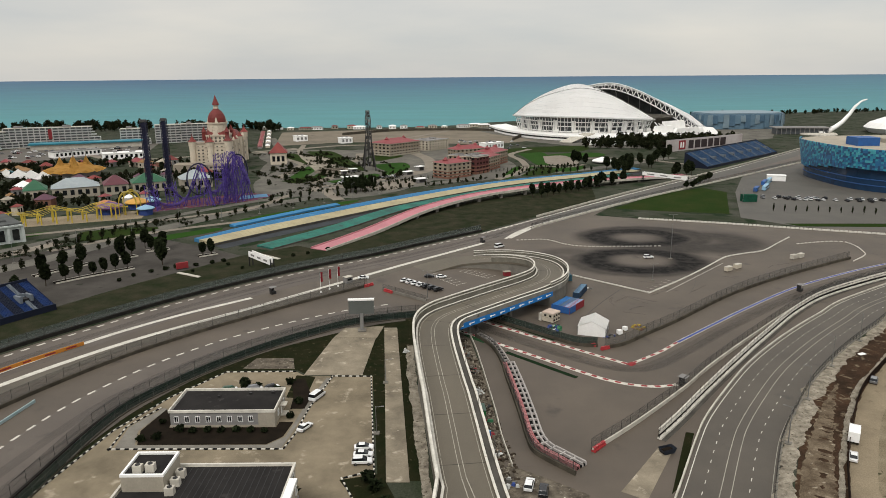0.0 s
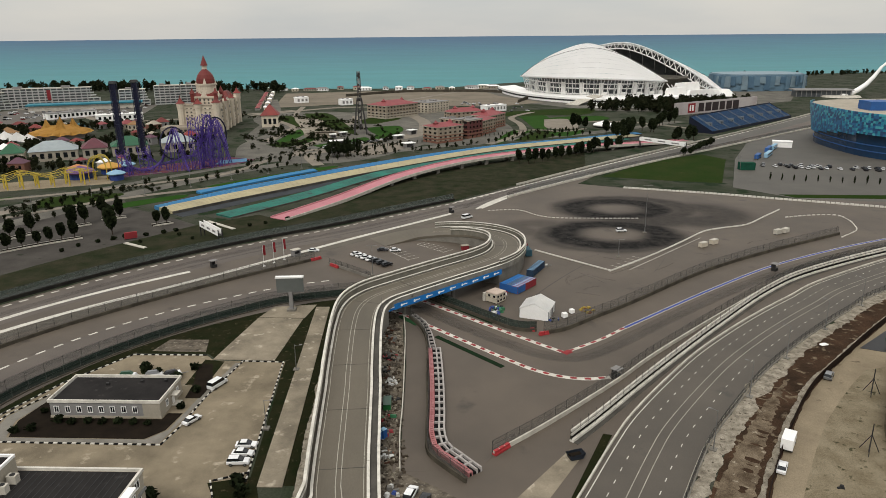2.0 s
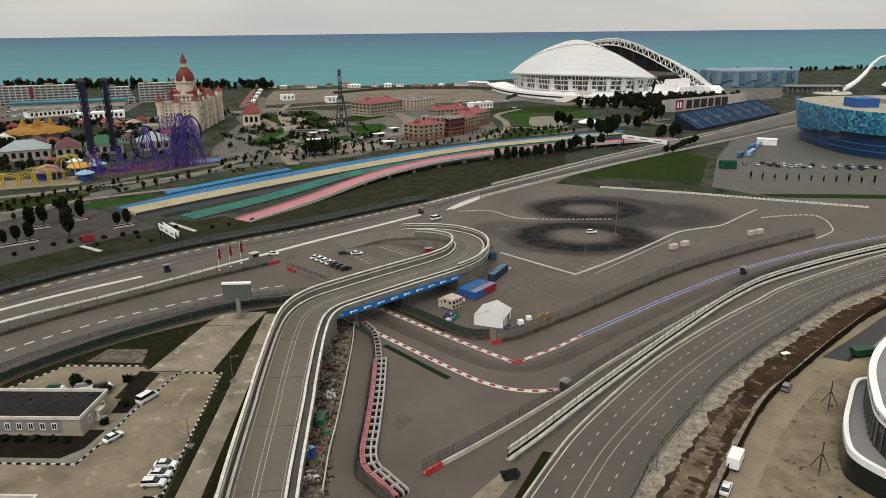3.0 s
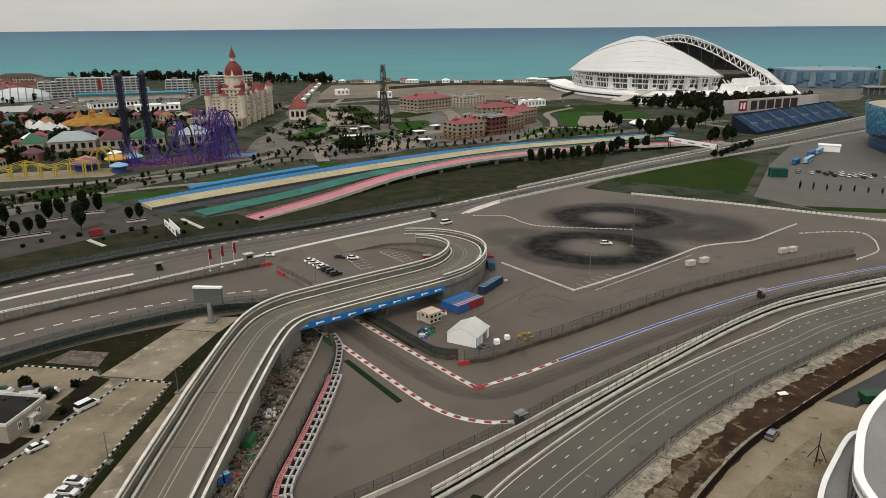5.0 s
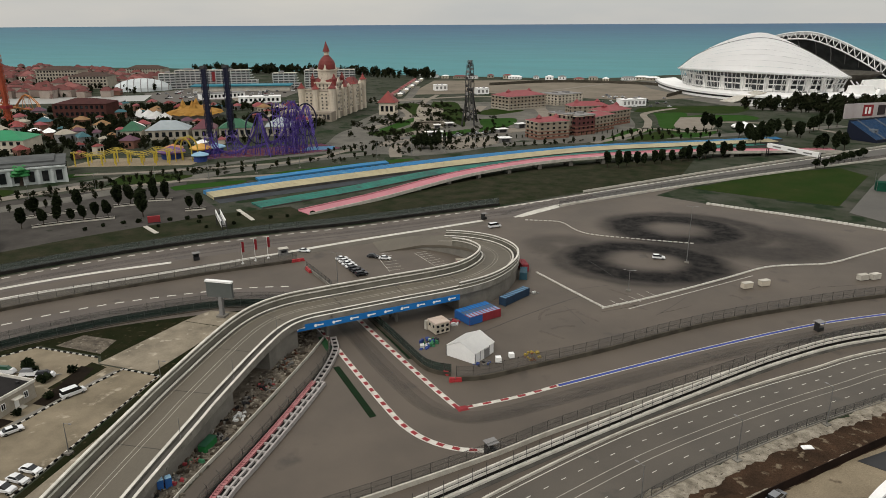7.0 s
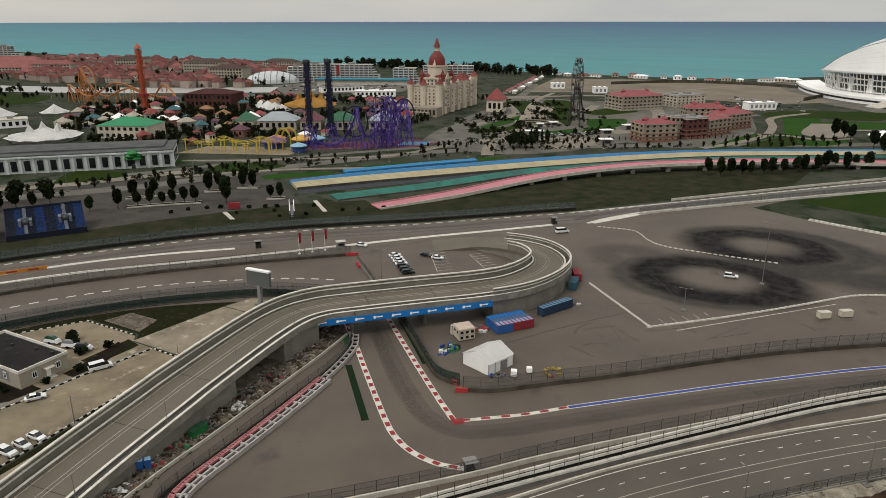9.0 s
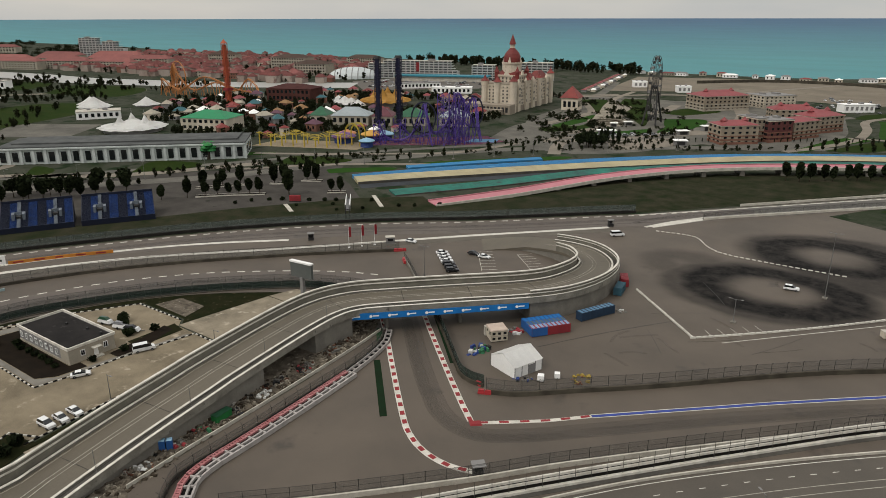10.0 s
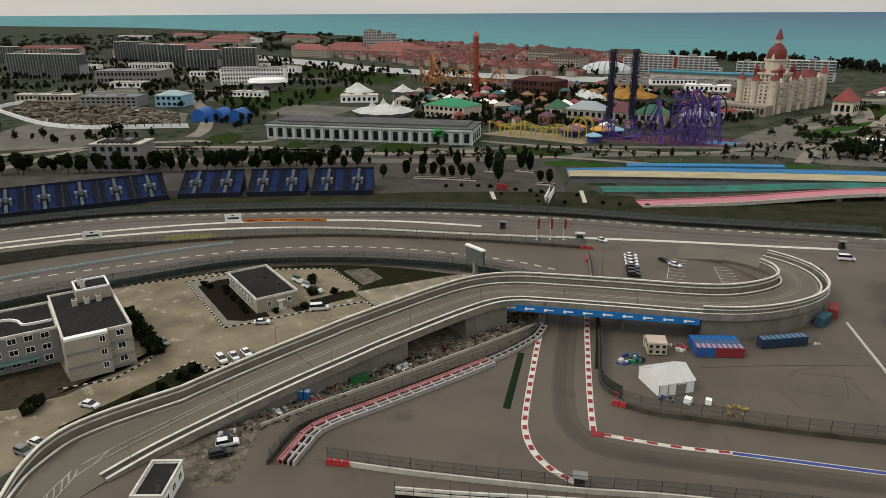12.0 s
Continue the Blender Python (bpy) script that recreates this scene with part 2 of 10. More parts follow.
def rod(bm, p, q, r0, r1=None, n=6):
    """A tapered round bar from p to q."""
    p, q = Vector(p), Vector(q)
    r1 = r0 if r1 is None else r1
    d = (q - p).normalized()
    u = d.orthogonal().normalized()
    w = d.cross(u)
    rings = []
    for c, r in ((p, r0), (q, r1)):
        rings.append([bm.verts.new(c + (u * math.cos(6.28319 * k / n) + w * math.sin(6.28319 * k / n)) * r) for k in range(n)])
    for k in range(n):
        bm.faces.new((rings[0][k], rings[0][(k + 1) % n], rings[1][(k + 1) % n], rings[1][k]))
    bm.faces.new(rings[0][::-1])
    bm.faces.new(rings[1])
    return bm


def tube(bm, pts, r, n=6, shut=False):
    """A round pipe bent along points, as one connected skin."""
    rings = []
    m = len(pts)
    u = None
    for k in range(m):
        a, c = (pts[k - 1] if k or shut else pts[k]), (pts[(k + 1) % m] if k < m - 1 or shut else pts[k])
        d = (c - a).normalized()
        u = d.orthogonal().normalized() if u is None else (u - d * u.dot(d)).normalized()
        w = d.cross(u)
        rings.append([bm.verts.new(pts[k] + (u * math.cos(6.28319 * i / n) + w * math.sin(6.28319 * i / n)) * r) for i in range(n)])
    for p, q in list(zip(rings, rings[1:])) + ([(rings[-1], rings[0])] if shut else []):
        for i in range(n):
            bm.faces.new((p[i], p[(i + 1) % n], q[(i + 1) % n], q[i]))
    if not shut:
        bm.faces.new(rings[0][::-1])
        bm.faces.new(rings[-1])
    return bm


def ragged(pts, a, b, z0, z1, amp, rng):
    """A strip whose two edges wander."""
    bm = bmesh.new()
    rings = []
    da = db = 0.0
    for p, s in zip(pts, sides(pts)):
        da, db = 0.8 * da + rng.uniform(-amp, amp) * 0.6, 0.8 * db + rng.uniform(-amp, amp) * 0.6
        ra, rb = a + da, b + db
        rings.append([bm.verts.new(p + s * o + Vector((0, 0, z))) for o, z in ((ra, z0), (ra, z1), ((ra + rb) / 2, z1 + rng.uniform(0, amp * 0.15)), (rb, z1), (rb, z0))])
    for r, q in zip(rings, rings[1:]):
        for k in range(5):
            bm.faces.new((r[k], q[k], q[(k + 1) % 5], r[(k + 1) % 5]))
    return bm


def smooth(pts, n=6):
    """A soft curve through the given plan points."""
    v = [Vector((*p, 0.0)) if len(p) == 2 else Vector(p) for p in pts]
    v = [v[0] * 2 - v[1]] + v + [v[-1] * 2 - v[-2]]
    out = []
    for k in range(1, len(v) - 2):
        a, b, c, d = v[k - 1 : k + 3]
        for i in range(n):
            t = i / n
            out.append(0.5 * (2 * b + (c - a) * t + (2 * a - 5 * b + 4 * c - d) * t * t + (3 * b - a - 3 * c + d) * t**3))
    return out + [v[-2]]


def spaced(pts, step):
    """Points every step metres along a curve, with their headings."""
    out, need = [], 0.0
    for a, b in zip(pts, pts[1:]):
        run = (b - a).length
        while need <= run and run > 0:
            out.append((a + (b - a) * (need / run), math.degrees(math.atan2(b.y - a.y, b.x - a.x))))
            need += step
        need -= run
    return out


def sides(pts):
    out = []
    for k, p in enumerate(pts):
        d = pts[min(k + 1, len(pts) - 1)] - pts[max(k - 1, 0)]
        out.append(Vector((-d.y, d.x, 0)).normalized())
    return out


def shifted(pts, off):
    return [p + s * off for p, s in zip(pts, sides(pts))]


def sweep(bm, pts, profile):
    """A closed profile of (to the left, up) drawn along a curve."""
    rings = []
    for p, s in zip(pts, sides(pts)):
        rings.append([bm.verts.new(p + s * a + Vector((0, 0, h))) for a, h in profile])
    n = len(profile)
    for r, q in zip(rings, rings[1:]):
        for k in range(n):
            bm.faces.new((r[k], q[k], q[(k + 1) % n], r[(k + 1) % n]))
    bm.faces.new(rings[0])
    bm.faces.new(rings[-1][::-1])
    return bm


def band(pts, a, b, z0, z1):
    """A flat strip of some thickness between two side offsets."""
    return sweep(bmesh.new(), pts, [(a, z0), (a, z1), (b, z1), (b, z0)])


def flat(poly, z0, z1):
    """A level slab with the given outline."""
    bm = bmesh.new()
    lo, hi = ([bm.verts.new((x, y, z)) for x, y in poly] for z in (z0, z1))
    bm.faces.new(hi)
    n = len(poly)
    for k in range(n):
        bm.faces.new((lo[k], lo[(k + 1) % n], hi[(k + 1) % n], hi[k]))
    bmesh.ops.recalc_face_normals(bm, faces=bm.faces)
    return bm


def setting(name, bm, material, label, category):
    return solo(name, bm, material, label, category, kind="structure")


def xy(pts):
    return [(p.x, p.y) for p in pts]

# ---- ground and sea ----
COAST = [(-5200, -1500), (-4400, -500), (-3700, 60), (-3529, 256), (-3386, 456), (-3128, 745), (-2715, 973), (-2465, 1106), (-2124, 1215), (-1851, 1236), (-1436, 1175), (-1060, 1190), (-800, 1215), (-200, 1150), (0, 1170), (119, 1273), (464, 1401), (960, 1545), (2500, 2000), (4300, 2600), (5200, 2900)]
coast = smooth(COAST, 6)
REACH = 4780.0


def lift(r):
    """The far ground and sea rise gently so that the skyline lies where the eye expects it."""
    return 65.0 * max(0.0, (r - 2250) / (REACH - 2250)) ** 1.35


def shore(a):
    """How far the land reaches from the middle in a direction."""
    d = Vector((math.cos(a), math.sin(a), 0))
    best = REACH
    for p, q in zip(coast, coast[1:]):
        e = q - p
        det = e.x * d.y - e.y * d.x
        if abs(det) < 1e-9:
            continue
        o = p - Vector((60, 50, 0))
        r = (e.x * o.y - e.y * o.x) / det
        s = (d.x * o.y - d.y * o.x) / det
        if 0 <= s <= 1 and 0 < r < best:
            best = r
    return best


def disc(radius, drop, parts=240):
    bm = bmesh.new()
    steps = (150, 500, 900, 1400, 2000, 2250, 2600, 3000, 3400, 3800, 4200, 4500, 4780)
    rings = []
    for r in steps:
        ring = []
        for k in range(parts):
            a = 6.2831853 * k / parts
            rr = min(r, radius(a))
            ring.append(bm.verts.new((60 + rr * math.cos(a), 50 + rr * math.sin(a), lift(rr) + drop)))
        rings.append(ring)
    bm.faces.new(rings[0])
    for r, q in zip(rings, rings[1:]):
        for k in range(parts):
            bm.faces.new((r[k], q[k], q[(k + 1) % parts], r[(k + 1) % parts]))
    bmesh.ops.dissolve_degenerate(bm, dist=0.01, edges=bm.edges[:])
    return bm


setting("ground", disc(shore, 0.0), M_GROUND, "flat park ground of dry grass, soil and paths", "ground")
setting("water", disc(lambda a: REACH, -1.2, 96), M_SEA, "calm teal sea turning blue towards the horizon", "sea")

# ---- asphalt of the circuit ----
A_FAR = smooth([(-182, 50), (-176, 98), (-168, 138), (-148, 178), (-124, 218), (-98, 254), (-65, 289), (-30, 318), (6, 352), (26, 371), (56, 405), (113, 469), (155, 514), (266, 630), (400, 780)])
B_NEAR = smooth([(-80, 50), (-86, 100), (-85.5, 132), (-83, 160), (-75, 178), (-64.5, 194), (-51, 209.5), (-33, 225), (-17, 231.5), (-6, 234)])
S_WALL = smooth([(33, 141), (46.5, 154), (64.4, 173), (76.8, 187.5), (101, 213), (131.6, 243.5), (161, 266.5), (200, 288), (260, 315), (340, 345)])
apron = xy(B_NEAR) + [(2, 222), (9, 208), (12, 180), (13.5, 150), (15, 135), (30, 136)] + xy(S_WALL) + [(340, 372), (190, 370), (173, 376), (153, 385), (114, 398), (90, 410), (113, 449), (159, 493), (250, 578), (440, 765)] + xy(A_FAR)[::-1]
pavement = setting("pavement", flat(apron, -0.5, 0.03), M_ASPH, "worn grey-brown asphalt apron of a race circuit", "pavement")

setting("road_main_straight", sweep(bmesh.new(), A_FAR, [(-1, -0.3), (-1, 0.05), (-17.5, 0.05), (-17.5, -0.3)]), M_TRACK, "dark race track asphalt with a rubbered line", "race track")
B_DASH = smooth([(-104, 50), (-108, 95), (-104, 128), (-98, 162), (-91, 181), (-82, 197), (-69, 213), (-53, 227), (-34, 240), (-20, 246)])
setting("road_support_track", sweep(bmesh.new(), B_DASH, [(0, -0.3), (0, 0.05), (-19, 0.05), (-19, -0.3)]), M_TRACK, "dark curved race track asphalt", "race track")


# ---- painted lines ----
def line(name, pts, off, width, material, label, z=0.062):
    return setting(name, band(pts, off - width / 2, off + width / 2, z - 0.03, z), material, label, "road marking")


def dashes(name, pts, off, width, run, gap, material, label, z=0.065):
    bm = bmesh.new()
    for p, a in spaced(shifted(pts, off), run + gap):
        box(bm, p.x, p.y, p.z + z - 0.03, run, width, 0.03, a)
    return setting(name, bm, material, label, "road marking")


dashes("trim_kerb_dashes_main", A_FAR, -2.2, 0.9, 2.6, 2.4, M_PAINT, "white dashes of a painted kerb along the track edge")
dashes("trim_kerb_dashes_support", B_DASH, 0, 0.7, 2.6, 2.4, M_PAINT, "white dashes of a painted kerb along a curved track")
W1 = smooth([(-160, 50), (-155, 97), (-148, 135), (-134, 174), (-113, 211), (-95, 234), (-73, 255)])
W2 = smooth([(-153, 50), (-148, 97), (-141, 133), (-126, 171), (-101, 210), (-70, 243), (-44, 272), (-20, 299), (3, 323), (20, 341)])
line("trim_white_band", W1, 0, 2.0, M_PAINT, "broad white painted band beside the track")
line("trim_white_band_long", W2, 0, 2.2, M_PAINT, "long broad white band along the pit side")
W3 = smooth([(32, 350), (37, 361), (43, 371), (57, 389), (112, 447), (159, 493), (250, 577), (380, 700)])
line("trim_white_band_far", W3, 0, 1.5, M_PAINT, "white painted edge of the far straight")
setting("trim_white_arrow", flat([(33, 352), (35, 351), (47, 371), (50, 377), (44, 373)], 0.03, 0.07), M_PAINT, "white painted arrow head where two tracks part", "road marking")
A2W = smooth([(20, 365), (56, 404), (113, 467), (155, 512), (266, 628)])
line("trim_white_edge_far", A2W, -1.5, 0.7, M_PAINT, "white edge line of the far straight")

# ---- turn with red and white kerbs ----
KERB_OUT = smooth([(4, 219), (12.8, 210.5), (24, 199), (40, 183), (46, 178), (51.7, 175.2), (57.7, 174.3), (63, 175.3)])
KERB_IN = smooth([(6, 234), (12, 228), (31, 209.8), (46, 195.8), (53, 189.6)])
KERB_IN2 = smooth([(54.6, 189.9), (59.4, 193.6), (66, 199), (73, 206)])
def kerb(pts, label, width=1.5, run=1.75):
    k = thing("rumble_kerb", label, "kerb", Matrix.Translation(pts[0]), "race kerbs", "structure")
    rel = [p - pts[0] for p in pts]
    part("kerb_base", sweep(bmesh.new(), rel, [(width / 2, -0.05), (width / 2 - 0.1, 0.13), (-width / 2 + 0.1, 0.13), (-width / 2, -0.05)]), M_PAINT, k, "white painted kerb")
    pr = None
    for i, (p, a) in enumerate(spaced(rel, run * 2)):
        at = Matrix.Translation(p) @ pose(0, 0, 0, 0, 0, a)
        if pr is None:
            pr = part("kerb_block", box(bmesh.new(), run * 0.5, 0, 0.02, run * 0.95, width * 0.66, 0.14, 0, 0.96), M_RED, k, "red painted kerb block", at)
        else:
            again(pr, at)
    return k


kerb(KERB_OUT, "red and white rumble kerb on the outside of the turn")
kerb(KERB_IN, "red and white rumble kerb on the inside of the turn")
kerb(KERB_IN2, "short red and white kerb after the corner", 1.2, 2.2)
solo("apex_sausage", box(bmesh.new(), 0, 0, 0, 2.6, 1.8, 0.35, 0, 0.7), M_RED, "raised red block at the corner apex", "kerb", pose(54.4, 189.4, 0.03, 0, 0, 40))
BLUE = smooth([(73, 206), (92, 223.5), (108, 238), (136, 261.5), (165, 280.5), (195, 297), (240, 318)])
line("trim_blue_line", BLUE, 0, 0.75, M_BLUELINE, "blue painted kerb line")
line("trim_blue_line_edge", BLUE, 0.6, 0.2, M_PAINT, "thin white line beside the blue kerb")
line("trim_blue_line_edge_outer", BLUE, -0.6, 0.2, M_PAINT, "thin white line beside the blue kerb")
M_ASTRO = surf("dark_artificial_turf", (0.0094, 0.0234, 0.0104), (0.0104, 0.0182, 0.0094), 3, 1.0)
TURF = smooth([(20, 200.5), (30, 190), (38, 181.6)])
setting("trim_turf_strip", band(TURF, -0.9, -2.5, 0.0, 0.06), M_ASTRO, "dark green artificial turf strip behind the kerb", "turf")

# ---- the raised road: ramp, bridge and hairpin ----
M_WHITED = surf("weathered_white_steel", (0.62, 0.59, 0.52), (0.44, 0.415, 0.36), 2.5, 0.8, fine=16, spot=(0.26, 0.235, 0.20), spots=0.65, grit=0.15)
DECK = smooth([(18, 88, 0.05), (11.6, 98, 0.12), (7.4, 108.5, 0.65), (5.2, 118, 1.5), (3.3, 131.6, 2.9), (1.9, 144.8, 4.25), (0.4, 159.3, 5.4), (-0.6, 167.3, 5.9), (-2.9, 190, 6.9), (-3, 203, 7.3), (0, 212, 7.3), (7.0, 220, 7.3), (20, 233, 7.3), (33, 246, 7.2), (39.5, 256.5, 6.9), (41.8, 270, 6.3), (39.5, 282.5, 5.4), (32, 292.5, 4.4), (23, 298, 3.4), (13, 300.5, 2.3), (3, 300, 1.2), (-9, 292, 0.08)], 6)
WEST, EAST = 5.9, 7.5
ramp_road = thing("road_bridge", "raised concrete two-lane road with a bridge over the track", "bridge", Matrix(), "", "structure")
part("deck", sweep(bmesh.new(), DECK, [(WEST, -0.9), (WEST, 0.0), (-EAST, 0.0), (-EAST, -0.9)]), M_DECK, ramp_road, "tan-grey asphalt carriageway")


def skirt(pts, a, b):
    bm = bmesh.new()
    rings = []
    for p, s in zip(pts, sides(pts)):
        rings.append([bm.verts.new((*(p + s * o).xy, z)) for o, z in ((a, p.z - 0.45), (b, p.z - 0.45), (b, -0.3), (a, -0.3))])
    for r, q in zip(rings, rings[1:]):
        for k in range(4):
            bm.faces.new((r[k], q[k], q[(k + 1) % 4], r[(k + 1) % 4]))
    bm.faces.new(rings[0])
    bm.faces.new(rings[-1][::-1])
    bmesh.ops.recalc_face_normals(bm, faces=bm.faces)
    return bm


def near(pts, x, y):
    return min(range(len(pts)), key=lambda k: (pts[k].x - x) ** 2 + (pts[k].y - y) ** 2)


i1, i2, i3, i4 = near(DECK, -1.6, 173.5), near(DECK, -3.2, 193.5), near(DECK, -1.5, 208), near(DECK, 32.5, 245.5)
for a, b in ((0, i1), (i2, i3), (i4, len(DECK) - 1)):
    part("retaining_wall", skirt(DECK[a : b + 1], WEST - 0.2, -EAST + 0.5), M_CONC, ramp_road, "plain grey concrete retaining wall")
w_end, e_end = near(DECK, 23, 298), near(DECK, 13, 300)
# the west edge flares out at the foot of the ramp, where the road widens
FLARE = smooth([(13, 89.3, 0.05), (6.6, 93, 0.08), (1.9, 97.5, 0.12), (-1.2, 102, 0.3), (-2.4, 108.3, 0.7), (-2.3, 115, 1.25), tuple(shifted(DECK, WEST - 0.2)[near(DECK, 4.2, 125)])], 6)
west_line = FLARE + shifted(DECK, WEST - 0.2)[near(DECK, 4.2, 125) + 1 : w_end + 1]
tall = [min(3.0, 0.75 + 0.2 * k) for k in range(len(west_line))]
bm = bmesh.new()
rings = [[bm.verts.new(p + q * a + Vector((0, 0, z))) for a, z in ((0.12, -0.6), (0.12, h), (-0.12, h), (-0.12, -0.6))] for p, q, h in zip(west_line, sides(west_line), tall)]
for r, q in zip(rings, rings[1:]):
    for k in range(4):
        bm.faces.new((r[k], q[k], q[(k + 1) % 4], r[(k + 1) % 4]))
part("screen", bm, M_SCREEN, ramp_road, "tall grey-green screen panels")
for nm, z0, z1, out in (("screen_rail", -0.02, 0.26, 0.3), ("screen_rail", -1.0, -0.7, 0.34)):
    bm = bmesh.new()
    rings = [[bm.verts.new(p + q * a + Vector((0, 0, h + z))) for a, z in ((out, z0), (out, z1), (-out, z1), (-out, z0))] for p, q, h in zip(west_line, sides(west_line), tall)]
    for r, q in zip(rings, rings[1:]):
        for k in range(4):
            bm.faces.new((r[k], q[k], q[(k + 1) % 4], r[(k + 1) % 4]))
    part(nm, bm, M_WHITED, ramp_road, "weathered white rail along the screen")
east_top = shifted(DECK, -EAST + 0.2)[near(DECK, 33, 246) : e_end + 1]
part("screen", sweep(bmesh.new(), east_top, [(0.12, -0.3), (0.12, 2.1), (-0.12, 2.1), (-0.12, -0.3)]), M_SCREEN, ramp_road, "grey-green screen panels round the hairpin")
for z in (1.3, 2.1):
    part("screen_rail", sweep(bmesh.new(), east_top, [(0.3, z), (0.3, z + 0.22), (-0.3, z + 0.22), (-0.3, z)]), M_WHITED, ramp_road, "weathered white rail along the screen")
bm = bmesh.new()
lo = FLARE + [west_line[len(FLARE)]]
rim = [min(DECK, key=lambda d: (d.x - p.x) ** 2 + (d.y - p.y) ** 2) for p in lo]
for (p, q), (c, d) in zip(zip(lo, lo[1:]), zip(rim, rim[1:])):
    f = [bm.verts.new((v.x, v.y, v.z - dz)) for v, dz in ((p, 0.012), (q, 0.012), (d, 0.02), (c, 0.02))]
    if (c - d).length > 0.05:
        bm.faces.new(f)
    else:
        bm.faces.new(f[:3])
part("flare", bm, M_DECK, ramp_road, "widened foot of the ramp")
west_low = shifted(FLARE, -1.1) + shifted(DECK, WEST - 1.15)[near(DECK, 4.2, 125) + 1 : w_end + 1]
east_run = DECK[near(DECK, 9.0, 104) : e_end + 1]
for nm, run, s, a in (("west", west_low, 1, 0.0), ("east", shifted(east_run, -5.55), -1, 0.0)):
    part("guard_rail", sweep(bmesh.new(), run, [(-0.2, -0.05), (-0.14, 0.5), (0.14, 0.5), (0.2, -0.05)]), M_CONC, ramp_road, "low concrete crash barrier")
    part("rail_cap", sweep(bmesh.new(), run, [(-0.3, 0.505), (-0.27, 0.62), (0.27, 0.62), (0.3, 0.505)]), M_WHITED, ramp_road, "white top of the crash barrier")
    part("edge_line", band(run if s < 0 else run[2:], s * -0.85 - 0.07, s * -0.85 + 0.07, -0.02, 0.014), M_LINE, ramp_road, "thin white edge line")
part("gutter", band(shifted(east_run, -6.5), -0.7, 0.7, -0.02, 0.03), M_CONCD, ramp_road, "dark drainage strip")
part("fascia", sweep(bmesh.new(), shifted(east_run, -EAST), [(-0.22, -1.5), (-0.22, 0.32), (0.2, 0.32), (0.2, -0.02), (0.0, -0.02), (0.0, -1.5)]), surf("stained_edge_beam", (0.245, 0.230, 0.195), (0.150, 0.140, 0.118), 3, 0.9, fine=14, spot=(0.075, 0.07, 0.06), spots=0.62, grit=0.2), ramp_road, "pale concrete edge beam")
part("coping", sweep(bmesh.new(), shifted(east_run, -EAST), [(-0.3, 0.325), (-0.3, 0.45), (0.28, 0.45), (0.28, 0.325)]), M_WHITED, ramp_road, "weathered white coping")
for o in (-0.5, 0.5):
    part("centre_line", band(DECK[22:-12], o - 0.075, o + 0.075, -0.02, 0.014), M_LINE, ramp_road, "thin white centre line")
# painted island where the centre lines part at the foot
ISLE = [smooth([tuple(shifted(DECK, o)[22]), (x1, 104.6, 0.4), (x2, 99.5, 0.2), (x3, 96.0, 0.12)], 5) for o, x1, x2, x3 in ((0.5, 7.9, 11.2, 15.0), (-0.5, 10.0, 14.2, 19.0))]
for pts in ISLE:
    part("centre_line", band(pts, -0.1, 0.1, 0.0, 0.06), M_LINE, ramp_road, "thin white centre line")
for k in range(4, len(ISLE[0]) - 1, 2):
    a, b = ISLE[0][k], ISLE[1][k + 1]
    part("chevron", band([a, a.lerp(b, 0.5), b], -0.12, 0.12, 0.0, 0.06), M_LINE, ramp_road, "white island stripe")
pr = None
for k, (p, a) in enumerate(spaced(DECK[24:], 19)):
    at = Matrix.Translation(p) @ pose(0, 0, 0, 0, 0, a)
    if pr is None:
        pr = part("deck_joint", boxes((0, -0.4, -0.012, 0.22, 9.6, 0.02)), M_CONCD, ramp_road, "dark joint across the deck", at)
    else:
        again(pr, at)
bridge_run = DECK[i3 : i4 + 1]
for f in (0.42, 0.72):
    p = bridge_run[int(f * (len(bridge_run) - 1))]
    for o in (-4.2, 0, 4.2):
        q = shifted(bridge_run, o)[int(f * (len(bridge_run) - 1))]
        part("column", rod(bmesh.new(), (q.x, q.y, -0.2), (q.x, q.y, 6.5), 0.55, 0.55, 10), M_CONC, ramp_road)
bm = bmesh.new()
for o in (-5, -2.5, 0, 2.5, 5):
    sweep(bm, bridge_run, [(o - 0.35, -1.9), (o - 0.35, -0.85), (o + 0.35, -0.85), (o + 0.35, -1.9)])
part("girder", bm, M_CONCD, ramp_road)

BAN0, BAN1 = Vector((3.3, 205.2)), Vector((38.7, 240.2))
ban_dir = (BAN1 - BAN0).normalized()
ban_a = math.degrees(math.atan2(ban_dir.y, ban_dir.x))
ban_l = (BAN1 - BAN0).length
banner = thing("advertising_banner", "long bright blue vinyl banner hung on the bridge side", "banner", Matrix.Translation((BAN0.x, BAN0.y, 4.7)) @ pose(0, 0, 0, 0, 0, ban_a))
part("sheet", boxes((ban_l / 2, -0.5, 0, ban_l, 0.12, 1.75)), M_BLUEB, banner)
for k in range(10):
    x = ban_l * (k + 0.5) / 10
    bm = boxes((x + 0.35, -0.58, 0.72, 1.7, 0.04, 0.34))
    rod(bm, (x - 0.95, -0.60, 0.82), (x - 0.95, -0.56, 0.82), 0.42, 0.42, 10)
    part("logo_mark", bm, M_WHITE, banner, "white mark and bar")

